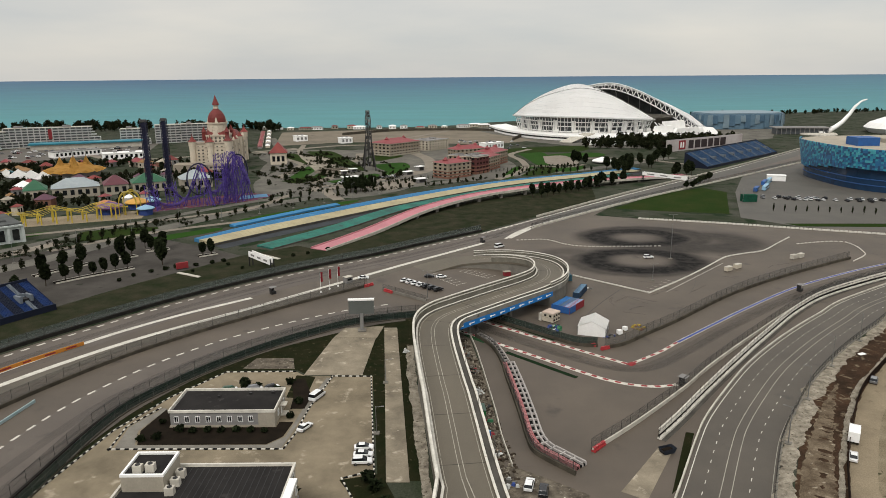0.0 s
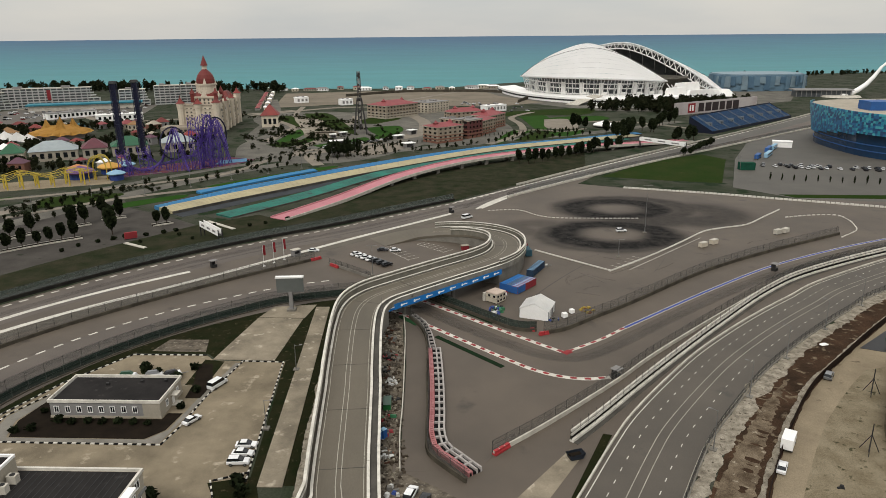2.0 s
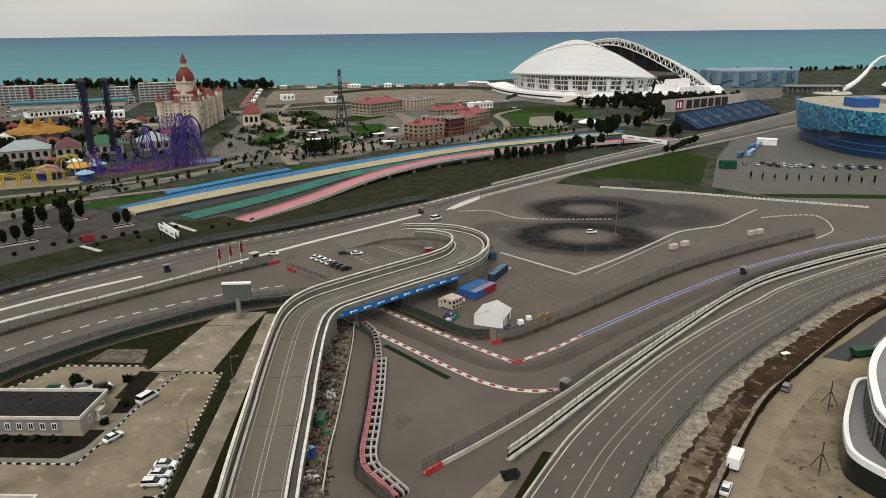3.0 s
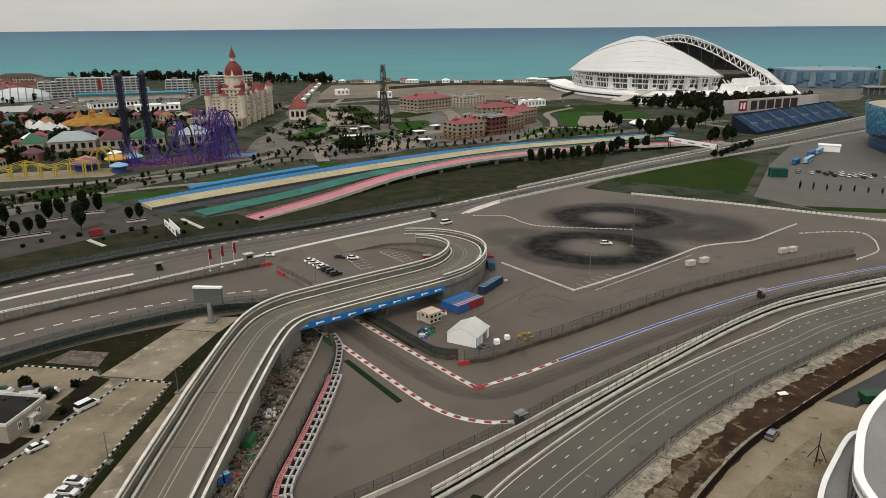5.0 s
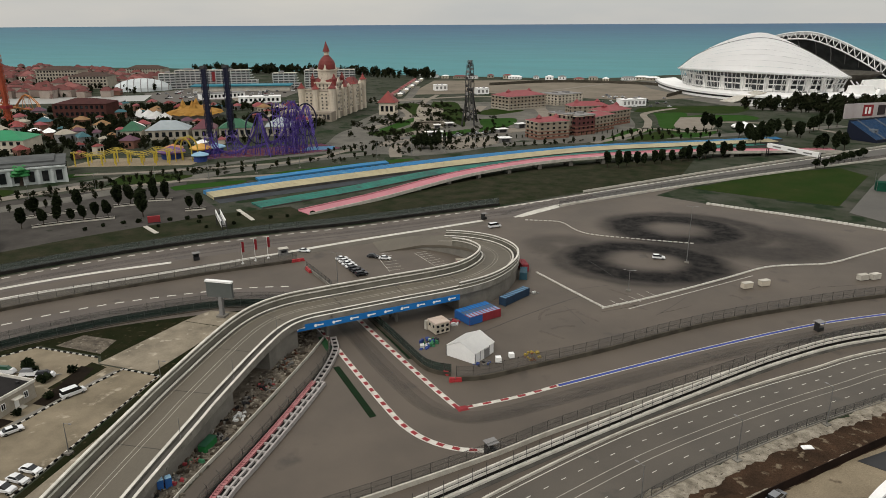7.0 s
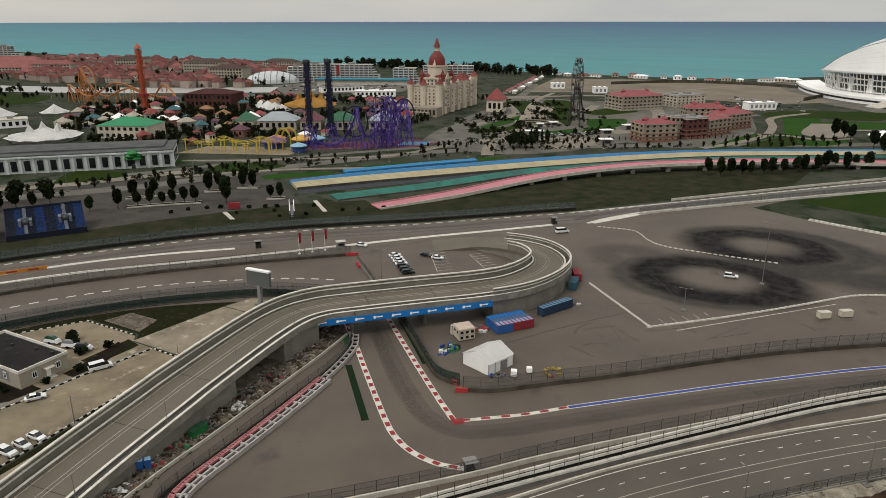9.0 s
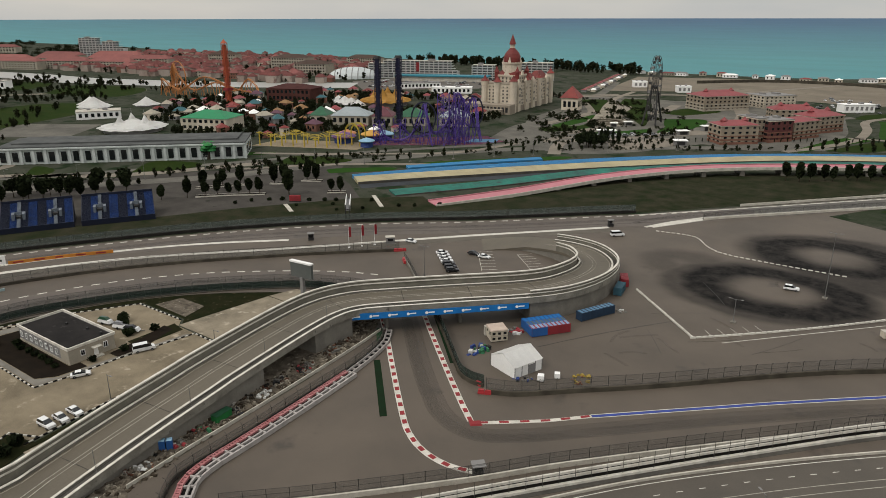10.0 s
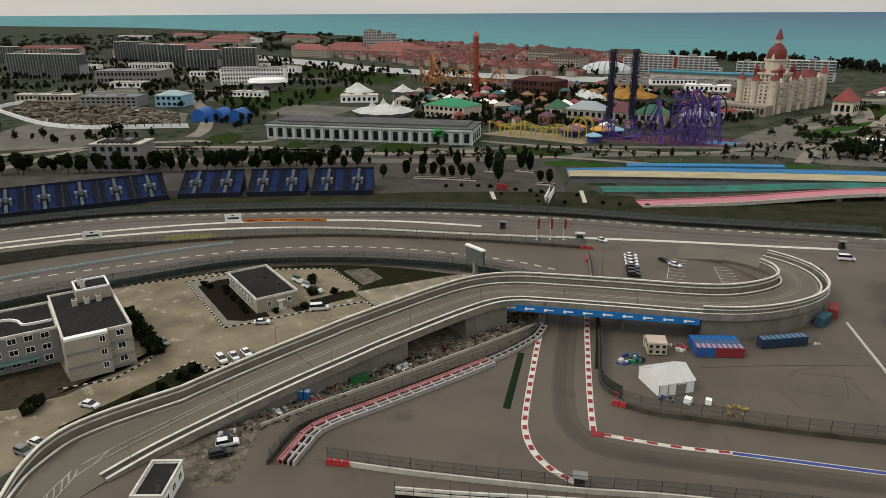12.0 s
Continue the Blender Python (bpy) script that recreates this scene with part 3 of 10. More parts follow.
# ---- road beside the circuit ----
HW = smooth([(30, 85), (41, 111), (50.8, 130), (59.2, 146), (65.4, 156.6), (76.2, 171.8), (89, 188.3), (103, 203.6), (116.8, 217.3), (131.6, 230.8), (152, 248.6), (205, 283), (270, 315), (350, 345)])
setting("road_highway", sweep(bmesh.new(), HW, [(1.0, -0.3), (1.0, 0.05), (-16.2, 0.05), (-16.2, -0.3)]), M_ROAD, "grey four-lane asphalt road curving past the circuit", "road")
for o, w in ((0.2, 0.2), (-6.3, 0.17), (-8.3, 0.17), (-15.5, 0.14)):
    line("trim_lane_line", HW, o, w, M_LINE if o < 0 else M_PAINT, "solid white lane line")
for o in (-3.1, -11.5):
    dashes("trim_lane_dashes", HW, o, 0.17, 1.3, 3.2, M_PAINT, "white lane dashes")
RAG = random.Random(3)
FINE = [p for p, a in spaced(HW, 0.8)]
EDGE = smooth([(66, 95), (80, 123), (91, 142.5), (108.5, 168.5), (127, 188.3), (145, 206.5), (168, 227), (215, 258), (280, 290)])
EFINE = [p for p, a in spaced(EDGE, 0.8)]
setting("pavement_earth_bank", ragged(EFINE, -0.3, 9.6, -0.3, 0.08, 0.2, RAG), M_EARTH, "strip of dark brown dug earth", "earth")
setting("pavement_gravel_bank", ragged(FINE, -16.0, -19.8, -0.3, 0.12, 0.8, RAG), M_GRAVEL, "loose pale rubble shoulder", "gravel")
sand = xy(EDGE) + [(330, 280), (330, 60), (66, 60)]
setting("pavement_sand", flat(sand, -0.4, 0.06), M_SAND, "sandy building-site ground with wheel tracks", "ground")
M_RUBBLE = surf("dark_rubble", (0.150, 0.128, 0.098), (0.048, 0.040, 0.032), 2.5, 1.0, fine=14, bump=0.6, spot=(0.26, 0.235, 0.19), spots=0.6, grit=0.3)
setting("pavement_service_lane", flat(xy(S_WALL) + xy(HW)[::-1], -0.3, 0.015), M_ASPH, "narrow asphalt lane between track wall and road", "pavement")
setting("pavement_concrete_wedge", flat([(35.5, 125.5), (48.7, 143.4), (50.8, 141), (40, 122.5)], -0.2, 0.05), M_SLAB, "pale worn concrete wedge", "slab")
setting("pavement_grass_wedge", flat([(45.4, 124.5), (56.6, 149.5), (58.4, 149), (48.6, 128)], -0.2, 0.055), M_SCRUB, "thin dark grass strip beside the road", "grass")
setting("pavement_service_yard", flat([(10, 120), (13, 150), (15, 136), (30, 136.5), (50, 146), (57, 146), (45, 122), (30, 92), (18, 98)], -0.3, 0.02), M_ASPH, "grey asphalt service yard", "pavement")
setting("pavement_debris_lane", flat([(-8, 232), (0, 222), (8, 214), (11.5, 180), (13, 150), (13, 132), (6, 126), (3, 150), (-4, 200)], -0.3, 0.025), M_RUBBLE, "rubble-strewn strip below the ramp", "ground")

# ---- yard west of the ramp ----
yard = [(-84, 80), (-84, 126), (-79, 152), (-72, 170), (-62, 186), (-42, 186), (-39, 183), (-20, 182.5), (-15, 131), (-6, 108), (4, 90), (2, 70)]
setting("pavement_yard", flat(yard, -0.3, 0.03), M_YARD, "pale stained concrete yard", "pavement")
setting("pavement_verge", flat(xy(B_NEAR) + [(-10, 216), (-9, 190), (-4, 130), (-14, 130), (-20, 183), (-39, 184), (-42, 187), (-62, 187), (-72.5, 171), (-79.5, 153), (-84.5, 127), (-84.5, 80)], -0.3, 0.02), M_SCRUB, "rough dark grass verge", "grass")
setting("pavement_slab", flat([(-35.5, 212), (-21.8, 211.5), (-23, 183.2), (-39.5, 183.5)], -0.3, 0.12), M_SLAB, "stained pale concrete slab", "slab")
setting("pavement_slab_top", flat([(-33, 221), (-20, 223), (-21.5, 212), (-35.5, 212.4)], -0.3, 0.10), M_SLAB, "rough concrete slab under the billboard", "slab")
setting("pavement_strip", flat([(-19.8, 221), (-15.5, 221), (-7.3, 129.5), (-12.2, 129.5)], -0.3, 0.16), M_SLAB, "long narrow concrete strip", "slab")
setting("pavement_dirt_patch", flat([(-56, 196), (-45, 196), (-43, 188), (-58, 188.5)], -0.3, 0.035), M_RUBBLE, "patch of bare stony earth", "ground")

# ground between the two tracks beside the pit fence
setting("pavement_pit_strip", flat([(-148, 97), (-127, 141), (-114, 163), (-119, 149), (-125.5, 118), (-127.5, 96)], -0.2, 0.055), M_SCRUB, "dark grass strip behind the pit fence", "grass")
setting("pavement_yellow_patch", flat([(-131, 150), (-121.5, 166), (-116.5, 165), (-124, 148)], -0.2, 0.06), surf("faded_yellow_paint", (0.198, 0.1914, 0.0528), (0.132, 0.132, 0.0528), 5, 0.9), "patch of faded yellow-green paint", "road marking")

setting("pavement_gravel_verge", ragged(EFINE, 0.4, 1.7, -0.3, 0.13, 0.3, RAG), M_GRAVEL, "pale rubble heaped along the hoarding", "gravel")
setting("pavement_ramp_rubble", ragged([p for p, a in spaced(smooth([(-10.4, 205), (-9.9, 190), (-7.6, 167), (-5.4, 145), (-4.2, 131), (-3.4, 122)]), 0.9)], -1.2, 1.4, -0.3, 0.14, 0.35, RAG), M_GRAVEL, "pale rubble strip beside the ramp wall", "gravel")
setting("pavement_yard_under", flat([(12, 150), (12.5, 118), (20, 100), (40, 100), (58, 150), (36, 146), (31, 140), (16, 138)], -0.3, 0.01), M_ASPH, "worn asphalt at the mouth of the service lane", "pavement")
setting("pavement_rubble_apron", flat([(11.2, 134.4), (14.7, 135.2), (21.9, 130.2), (29.1, 124.4), (27, 118), (11.9, 118)], -0.3, 0.045), M_RUBBLE, "rubble-strewn ground where cars are parked", "ground")
setting("ground_yard_lawn", flat([(-41.5, 169.5), (-41.5, 183.5), (-36, 182.4), (-36.3, 168.8)], -0.2, 0.06), M_SCRUB, "small plot of dark grass beside the yard", "grass")
setting("pavement_pit_concrete", band(W2, -1.6, -6.0, -0.1, 0.058), surf("pale_pit_concrete", (0.125, 0.112, 0.093), (0.095, 0.086, 0.072), 9, 0.92, fine=40, grit=0.12), "pale concrete strip beside the pit fence", "pavement")
setting("pavement_site_soil", flat([(127.8, 180.3), (121.1, 173.3), (113.6, 164.6), (105.6, 154.6), (98.9, 144.5), (92, 133.4), (87.3, 125.3), (83, 112), (150, 108), (160, 190)], -0.3, 0.075), surf("mottled_site_soil", (0.205, 0.172, 0.118), (0.135, 0.110, 0.070), 5, 1.0, fine=30, spot=(0.045, 0.043, 0.022), spots=0.60, grit=0.4), "mottled bare soil of the building site", "ground")

M_TURF = surf("green_painted_turf", (0.016, 0.052, 0.022), (0.022, 0.060, 0.026), 5, 1.0, fine=20, spot=(0.03, 0.034, 0.02), spots=0.62)
setting("ground_turf_patch", flat([(6.6, 213.4), (8.2, 214.9), (13.8, 208.3), (12.3, 206.8)], -0.1, 0.082), M_TURF, "patch of green artificial turf beside the kerb", "turf")
setting("ground_turf_strip", flat([(14.3, 229.3), (14.9, 229.9), (35.6, 209.4), (34.6, 208.4), (30.4, 212.8)], -0.1, 0.082), M_ASTRO, "dark green turf strip along the wall", "turf")
M_SPOIL = surf("trampled_spoil", (0.165, 0.130, 0.090), (0.060, 0.043, 0.028), 4, 1.0, fine=24, bump=0.6, spot=(0.26, 0.22, 0.165), spots=0.6, grit=0.5)
low_run = [q for q in EFINE if q.y < 172]
near_side, far_side = shifted(low_run, 1.4), shifted(low_run, 9.0)
spoil = []
for k, (q, r) in enumerate(zip(near_side, far_side)):
    f = k / len(low_run)
    spoil.append((q.lerp(r, 0.02 + 0.55 * f**2 + RAG.uniform(-0.05, 0.05)), q.lerp(r, 1.0 - 0.38 * f**2 + RAG.uniform(-0.06, 0.03))))
setting("ground_spoil", flat(xy([q for q, r in spoil] + [r for q, r in spoil][::-1]), -0.1, 0.1), M_SPOIL, "pale trampled spoil on the dug earth", "earth")
for k in range(6):
    x, y = 88 + 2.5 * k, 152 + 2.9 * k
    arc = [Vector((x + 3.4 * math.cos(a_), y + 2.2 * math.sin(a_) + 1.6 * a_, 0)) for a_ in (0.2, 0.7, 1.2, 1.7, 2.2, 2.7)]
    setting("trim_digger_tracks", band(arc, 0.17, -0.17, 0.06, 0.118), M_SPOIL, "curling pale digger tracks in the earth", "wheel tracks")

# ---- rubber marks on the apron: two great skid rings ----
def skid_rings(m, rings, tint):
    n, l = m.node_tree.nodes, m.node_tree.links
    b = n["Principled BSDF"]
    old = b.inputs["Base Color"].links[0].from_socket
    geo = n.new("ShaderNodeNewGeometry").outputs["Position"]
    nz = n.new("ShaderNodeTexNoise")
    nz.inputs["Scale"].default_value, nz.inputs["Detail"].default_value = 0.07, 8
    l.new(geo, nz.inputs["Vector"])
    wob = n.new("ShaderNodeVectorMath")
    wob.operation = "MULTIPLY_ADD"
    wob.inputs[1].default_value, wob.inputs[2].default_value = (6, 6, 0), (-3, -3, 0)
    l.new(nz.outputs["Color"], wob.inputs[0])
    add = n.new("ShaderNodeVectorMath")
    l.new(geo, add.inputs[0])
    l.new(wob.outputs[0], add.inputs[1])
    total = None
    for cx, cy, sx, sy, r, w, k in rings:
        sub = n.new("ShaderNodeVectorMath")
        sub.operation = "SUBTRACT"
        sub.inputs[1].default_value = (cx, cy, 0)
        l.new(add.outputs[0], sub.inputs[0])
        sc = n.new("ShaderNodeVectorMath")
        sc.operation = "MULTIPLY"
        sc.inputs[1].default_value = (1 / sx, 1 / sy, 0)
        l.new(sub.outputs[0], sc.inputs[0])
        ln = n.new("ShaderNodeVectorMath")
        ln.operation = "LENGTH"
        l.new(sc.outputs[0], ln.inputs[0])
        d = n.new("ShaderNodeMath")
        d.operation = "SUBTRACT"
        d.inputs[1].default_value = r
        l.new(ln.outputs["Value"], d.inputs[0])
        ab = n.new("ShaderNodeMath")
        ab.operation = "ABSOLUTE"
        l.new(d.outputs[0], ab.inputs[0])
        mr = n.new("ShaderNodeMapRange")
        mr.interpolation_type = "SMOOTHSTEP"
        mr.inputs["From Min"].default_value, mr.inputs["From Max"].default_value = w * 0.22, w
        mr.inputs["To Min"].default_value, mr.inputs["To Max"].default_value = k, 0
        l.new(ab.outputs[0], mr.inputs["Value"])
        if total is None:
            total = mr.outputs[0]
        else:
            mx = n.new("ShaderNodeMath")
            mx.operation = "MAXIMUM"
            l.new(total, mx.inputs[0])
            l.new(mr.outputs[0], mx.inputs[1])
            total = mx.outputs[0]
    st = n.new("ShaderNodeTexNoise")
    st.inputs["Scale"].default_value, st.inputs["Detail"].default_value, st.inputs["Roughness"].default_value = 0.22, 9, 0.7
    l.new(add.outputs[0], st.inputs["Vector"])
    sm = n.new("ShaderNodeMapRange")
    sm.inputs["From Min"].default_value, sm.inputs["From Max"].default_value = 0.3, 0.65
    sm.inputs["To Min"].default_value, sm.inputs["To Max"].default_value = 0.84, 1.1
    l.new(st.outputs[0], sm.inputs["Value"])
    tm = n.new("ShaderNodeMath")
    tm.operation, tm.use_clamp = "MULTIPLY", True
    l.new(total, tm.inputs[0])
    l.new(sm.outputs[0], tm.inputs[1])
    x = n.new("ShaderNodeMix")
    x.data_type = "RGBA"
    l.new(tm.outputs[0], x.inputs["Factor"])
    l.new(old, x.inputs["A"])
    x.inputs["B"].default_value = (*tint, 1)
    l.new(x.outputs["Result"], b.inputs["Base Color"])
    dull = n.new("ShaderNodeMapRange")
    dull.inputs["To Min"].default_value, dull.inputs["To Max"].default_value = b.inputs["Specular IOR Level"].default_value, 0.02
    l.new(tm.outputs[0], dull.inputs["Value"])
    l.new(dull.outputs[0], b.inputs["Specular IOR Level"])


M_LOT = M_ASPH.copy()
M_LOT.name = "rubber_marked_asphalt"
skid_rings(M_LOT, [(99, 351, 1.25, 1.0, 16, 11.5, 0.94), (89, 305, 1.3, 1.0, 16.6, 11.0, 0.95), (104, 352, 1.38, 1.0, 21, 8, 0.72), (86, 303, 1.25, 1.0, 21, 6, 0.6), (132, 340, 1.2, 1.0, 13, 17, 0.66), (110, 330, 1.5, 1.0, 6, 15, 0.7), (58, 316, 1.0, 1.0, 8, 10, 0.4)], (0.0095, 0.0090, 0.0086))
pavement.data.materials[0] = M_LOT

# ---- walls and catch fences ----
M_POST = surf("fence_post_steel", (0.062, 0.0589, 0.0527), (0.0392, 0.0381, 0.0347), 2, 0.6, 0.3)
M_WALLD = surf("weathered_wall", (0.0792, 0.0693, 0.0528), (0.0392, 0.0347, 0.0269), 4, 0.95, fine=16)
M_TEAL = surf("pale_teal_panel", (0.2246, 0.3131, 0.3199), (0.2988, 0.3558, 0.3558), 6, 0.6)
M_ORANGE = surf("orange_panel", (0.5178, 0.2004, 0.0251), (0.3807, 0.1464, 0.022), 6, 0.6)
# near-black wall colour with a few lighter blotches
M_WALLK = surf("near_black_wall", (0.024, 0.022, 0.019), (0.014, 0.013, 0.012), 4, 0.95, fine=16, spot=(0.06, 0.055, 0.045), spots=0.68)
POST = {}


def barrier(name, pts, h, thick, material, label, fence=0.0, step=4.0, net=M_NET, lean=0.0, foot=0.0):
    """A low wall along a curve, with posts and wire mesh on top where fence is its height."""
    o = pts[0].copy()
    t = thing(name, label, "barrier", Matrix.Translation(o), "track barriers", "structure")
    rel = [p - o for p in pts]
    part("wall", sweep(bmesh.new(), rel, [(thick / 2, -0.2), (thick / 2 * 0.8, h), (-thick / 2 * 0.8, h), (-thick / 2, -0.2)]), material, t)
    if fence:
        off = thick / 2 + 0.15
        side = shifted(rel, off)
        if fence not in POST:
            bm = rod(bmesh.new(), (0, 0, 0), (0, 0, fence), 0.07, 0.06, 5)
            rod(bm, (0, 0, fence), (0, -0.5, fence + 0.45), 0.05, 0.05, 5)
            POST[fence] = part("post", bm, M_POST, t)
            first = True
        else:
            first = False
        for k, (p, a) in enumerate(spaced(side, step)):
            at = Matrix.Translation(p) @ pose(0, 0, 0, 0, 0, a)
            if first and k == 0:
                POST[fence].matrix_basis = at
            else:
                again(POST[fence], at, t)
        bm = sweep(bmesh.new(), side, [(0.01, 0.3), (0.01, fence), (-0.01, fence), (-0.01, 0.3)])
        part("wire_mesh", bm, net, t)
        bm = bmesh.new()
        for z in (fence, fence * 0.66, h + 0.1):
            sweep(bm, side, [(0.025, z - 0.025), (0.025, z + 0.025), (-0.025, z + 0.025), (-0.025, z - 0.025)])
        part("cable", bm, M_POST, t)
    return t


N_WALL = smooth([(49.5, 201.3), (56, 204.3), (66, 213.3), (79.4, 225.2), (111, 255.3), (144.4, 280.2), (183, 305)])
N_WALL2 = smooth([(14, 230), (25, 219.5), (34.7, 209.8), (40, 204.8), (44, 203.2), (47.5, 203.2)])
AB = smooth([(-129, 50), (-127.5, 96), (-125.5, 118), (-119, 149), (-105, 182), (-87, 210), (-58, 242.5), (-30, 269)])
barrier("inner_track_wall", N_WALL, 1.1, 0.6, M_WALLD, "weathered concrete track wall topped by a catch fence", 3.6)
barrier("corner_track_wall", N_WALL2, 1.0, 0.5, M_WALLD, "curved track wall with a green-netted fence", 3.0, 3.5, M_NETG)
barrier("outer_track_wall", S_WALL, 1.0, 0.5, M_PALE, "pale concrete track wall with slim fence posts", 3.2, 4.0)
barrier("pit_fence_wall", AB, 1.0, 0.6, M_WALLD, "concrete wall with a tall catch fence beside the track", 3.6, 5.0)
barrier("support_track_wall", shifted(B_NEAR, 0.3), 1.0, 0.8, M_WALLK, "concrete wall round the support track", 3.6, 5.0)
barrier("yard_fence", shifted(B_NEAR, -2.6), 0.3, 0.3, M_WALLD, "dark green mesh fence between yard and track", 2.6, 4.5, M_NETG)
barrier("far_track_wall", shifted(A_FAR[: near(A_FAR, 26, 371)], 2.0), 1.1, 0.9, M_WALLK, "long concrete wall and pale-netted catch fence at the track edge", 3.6, 5.5, M_NETP)
barrier("far_straight_wall", shifted(A_FAR[near(A_FAR, 56, 405) :], 1.2), 1.1, 0.5, M_PALE, "pale wall beside the far straight")
barrier("far_straight_inner_wall", shifted(W3[14:], -3.5), 1.0, 0.5, M_PALE, "pale wall inside the far straight", 3.0, 6.0)
# service barrier: white plinth, dark backing and two white rails on posts
BASE = smooth([(49.4, 146.2), (57.2, 155.4), (66, 166.4), (76, 178.6), (88, 192.9), (101, 208), (126, 235.6), (150, 255.6), (200, 285), (260, 312), (340, 342)])
sb = thing("service_barrier", "white-railed service barrier on a pale concrete plinth", "barrier", Matrix(), "track barriers", "structure")
part("plinth", sweep(bmesh.new(), BASE, [(0.5, -0.2), (0.45, 0.55), (-0.45, 0.55), (-0.5, -0.2)]), M_WHITED, sb, "pale weathered plinth")
part("footing", sweep(bmesh.new(), shifted(BASE, -1.2), [(0.7, -0.2), (0.65, 0.12), (-0.3, 0.1), (-0.5, -0.2)]), M_CONCD, sb, "dark concrete footing")
part("backing", sweep(bmesh.new(), shifted(BASE, 0.25), [(0.05, 0.55), (0.05, 2.5), (-0.05, 2.5), (-0.05, 0.55)]), M_WALLK, sb, "dark sheet backing")
for z in (1.45, 2.35):
    part("rail", sweep(bmesh.new(), shifted(BASE, 0.12), [(0.2, z), (0.2, z + 0.5), (0.0, z + 0.62), (-0.16, z + 0.5), (-0.16, z)]), M_WHITED, sb, "white steel rail")
pr = None
for p, a in spaced(shifted(BASE, -0.02)[: near(BASE, 200, 285)], 3.2):
    at = Matrix.Translation(p) @ pose(0, 0, 0, 0, 0, a)
    if pr is None:
        pr = part("post", rod(bmesh.new(), (0, 0, 0.5), (0, 0, 4.1), 0.06, 0.05, 5), M_POST, sb, "", at)
    else:
        again(pr, at)
barrier("road_kerb_wall", shifted(HW, 1.3), 0.5, 0.45, M_PALE, "low pale kerb wall of the road")
barrier("road_fence", shifted(HW, -16.3), 0.3, 0.3, M_CONC, "slim mesh fence on a kerb beside the road", 2.0, 3.0)
M_RUST = surf("brown_hoarding", (0.0292, 0.0186, 0.0148), (0.0182, 0.013, 0.0104), 4, 0.9)
barrier("site_hoarding", EDGE, 2.0, 0.15, M_RUST, "dark brown building-site hoarding")
LANE_WALL = smooth([(8.5, 213), (10, 200), (11.5, 180), (12.8, 160), (13.3, 148), (14.5, 135)])
barrier("lane_wall", LANE_WALL, 0.8, 0.3, M_PALE, "low pale wall beside the service lane")
barrier("tyre_fence_wall", smooth([(10.2, 212.4), (13.6, 206), (15.7, 199), (16.8, 190), (17.2, 180), (18.0, 168), (18.6, 156), (18.9, 147), (19.6, 141.4), (22, 137.6), (27.4, 131.6)]), 1.1, 0.4, M_WALLD, "concrete wall with mesh fence behind the tyre barrier", 3.0, 4.0)
barrier("teal_track_wall", smooth([(-106, 50), (-111.5, 95), (-111.3, 120), (-109.5, 145), (-106.5, 168)]), 0.8, 0.4, M_TEAL, "pale teal and white low wall")
bar = barrier("orange_panel_wall", smooth([(-131, 180), (-123, 194), (-113.5, 208)]), 1.2, 0.3, M_ORANGE, "orange advertising panels along the track")
for p, a in spaced(smooth([(-131, 180), (-123, 194), (-113.5, 208)]), 6.5)[:5]:
    part("logo_bar", boxes((3, -0.2, 0.4, 3.2, 0.04, 0.45)), M_RED, bar, "red lettering bar", Matrix.Translation(p - Vector((-131, 180, 0))) @ pose(0, 0, 0, 0, 0, a))
for x, y, a in ((-138, 126, 78), (-131.3, 176, 64)):
    s = thing("track_sign", "pale square advertising board beside the track", "sign", pose(x, y, 0, 0, 0, a), "track signs")
    part("board", boxes((0, 0, 0.8, 6.4, 0.25, 3.2)), M_WHITE, s)
    part("lettering_bar", boxes((0, -0.16, 1.9, 4.4, 0.06, 0.7), (0, -0.16, 3.1, 1.0, 0.06, 0.5)), M_DARK, s, "dark lettering bars")
    for k in (-2.5, 2.5):
        part("leg", boxes((k, 0, 0, 0.2, 0.2, 0.8)), M_STEEL, s)

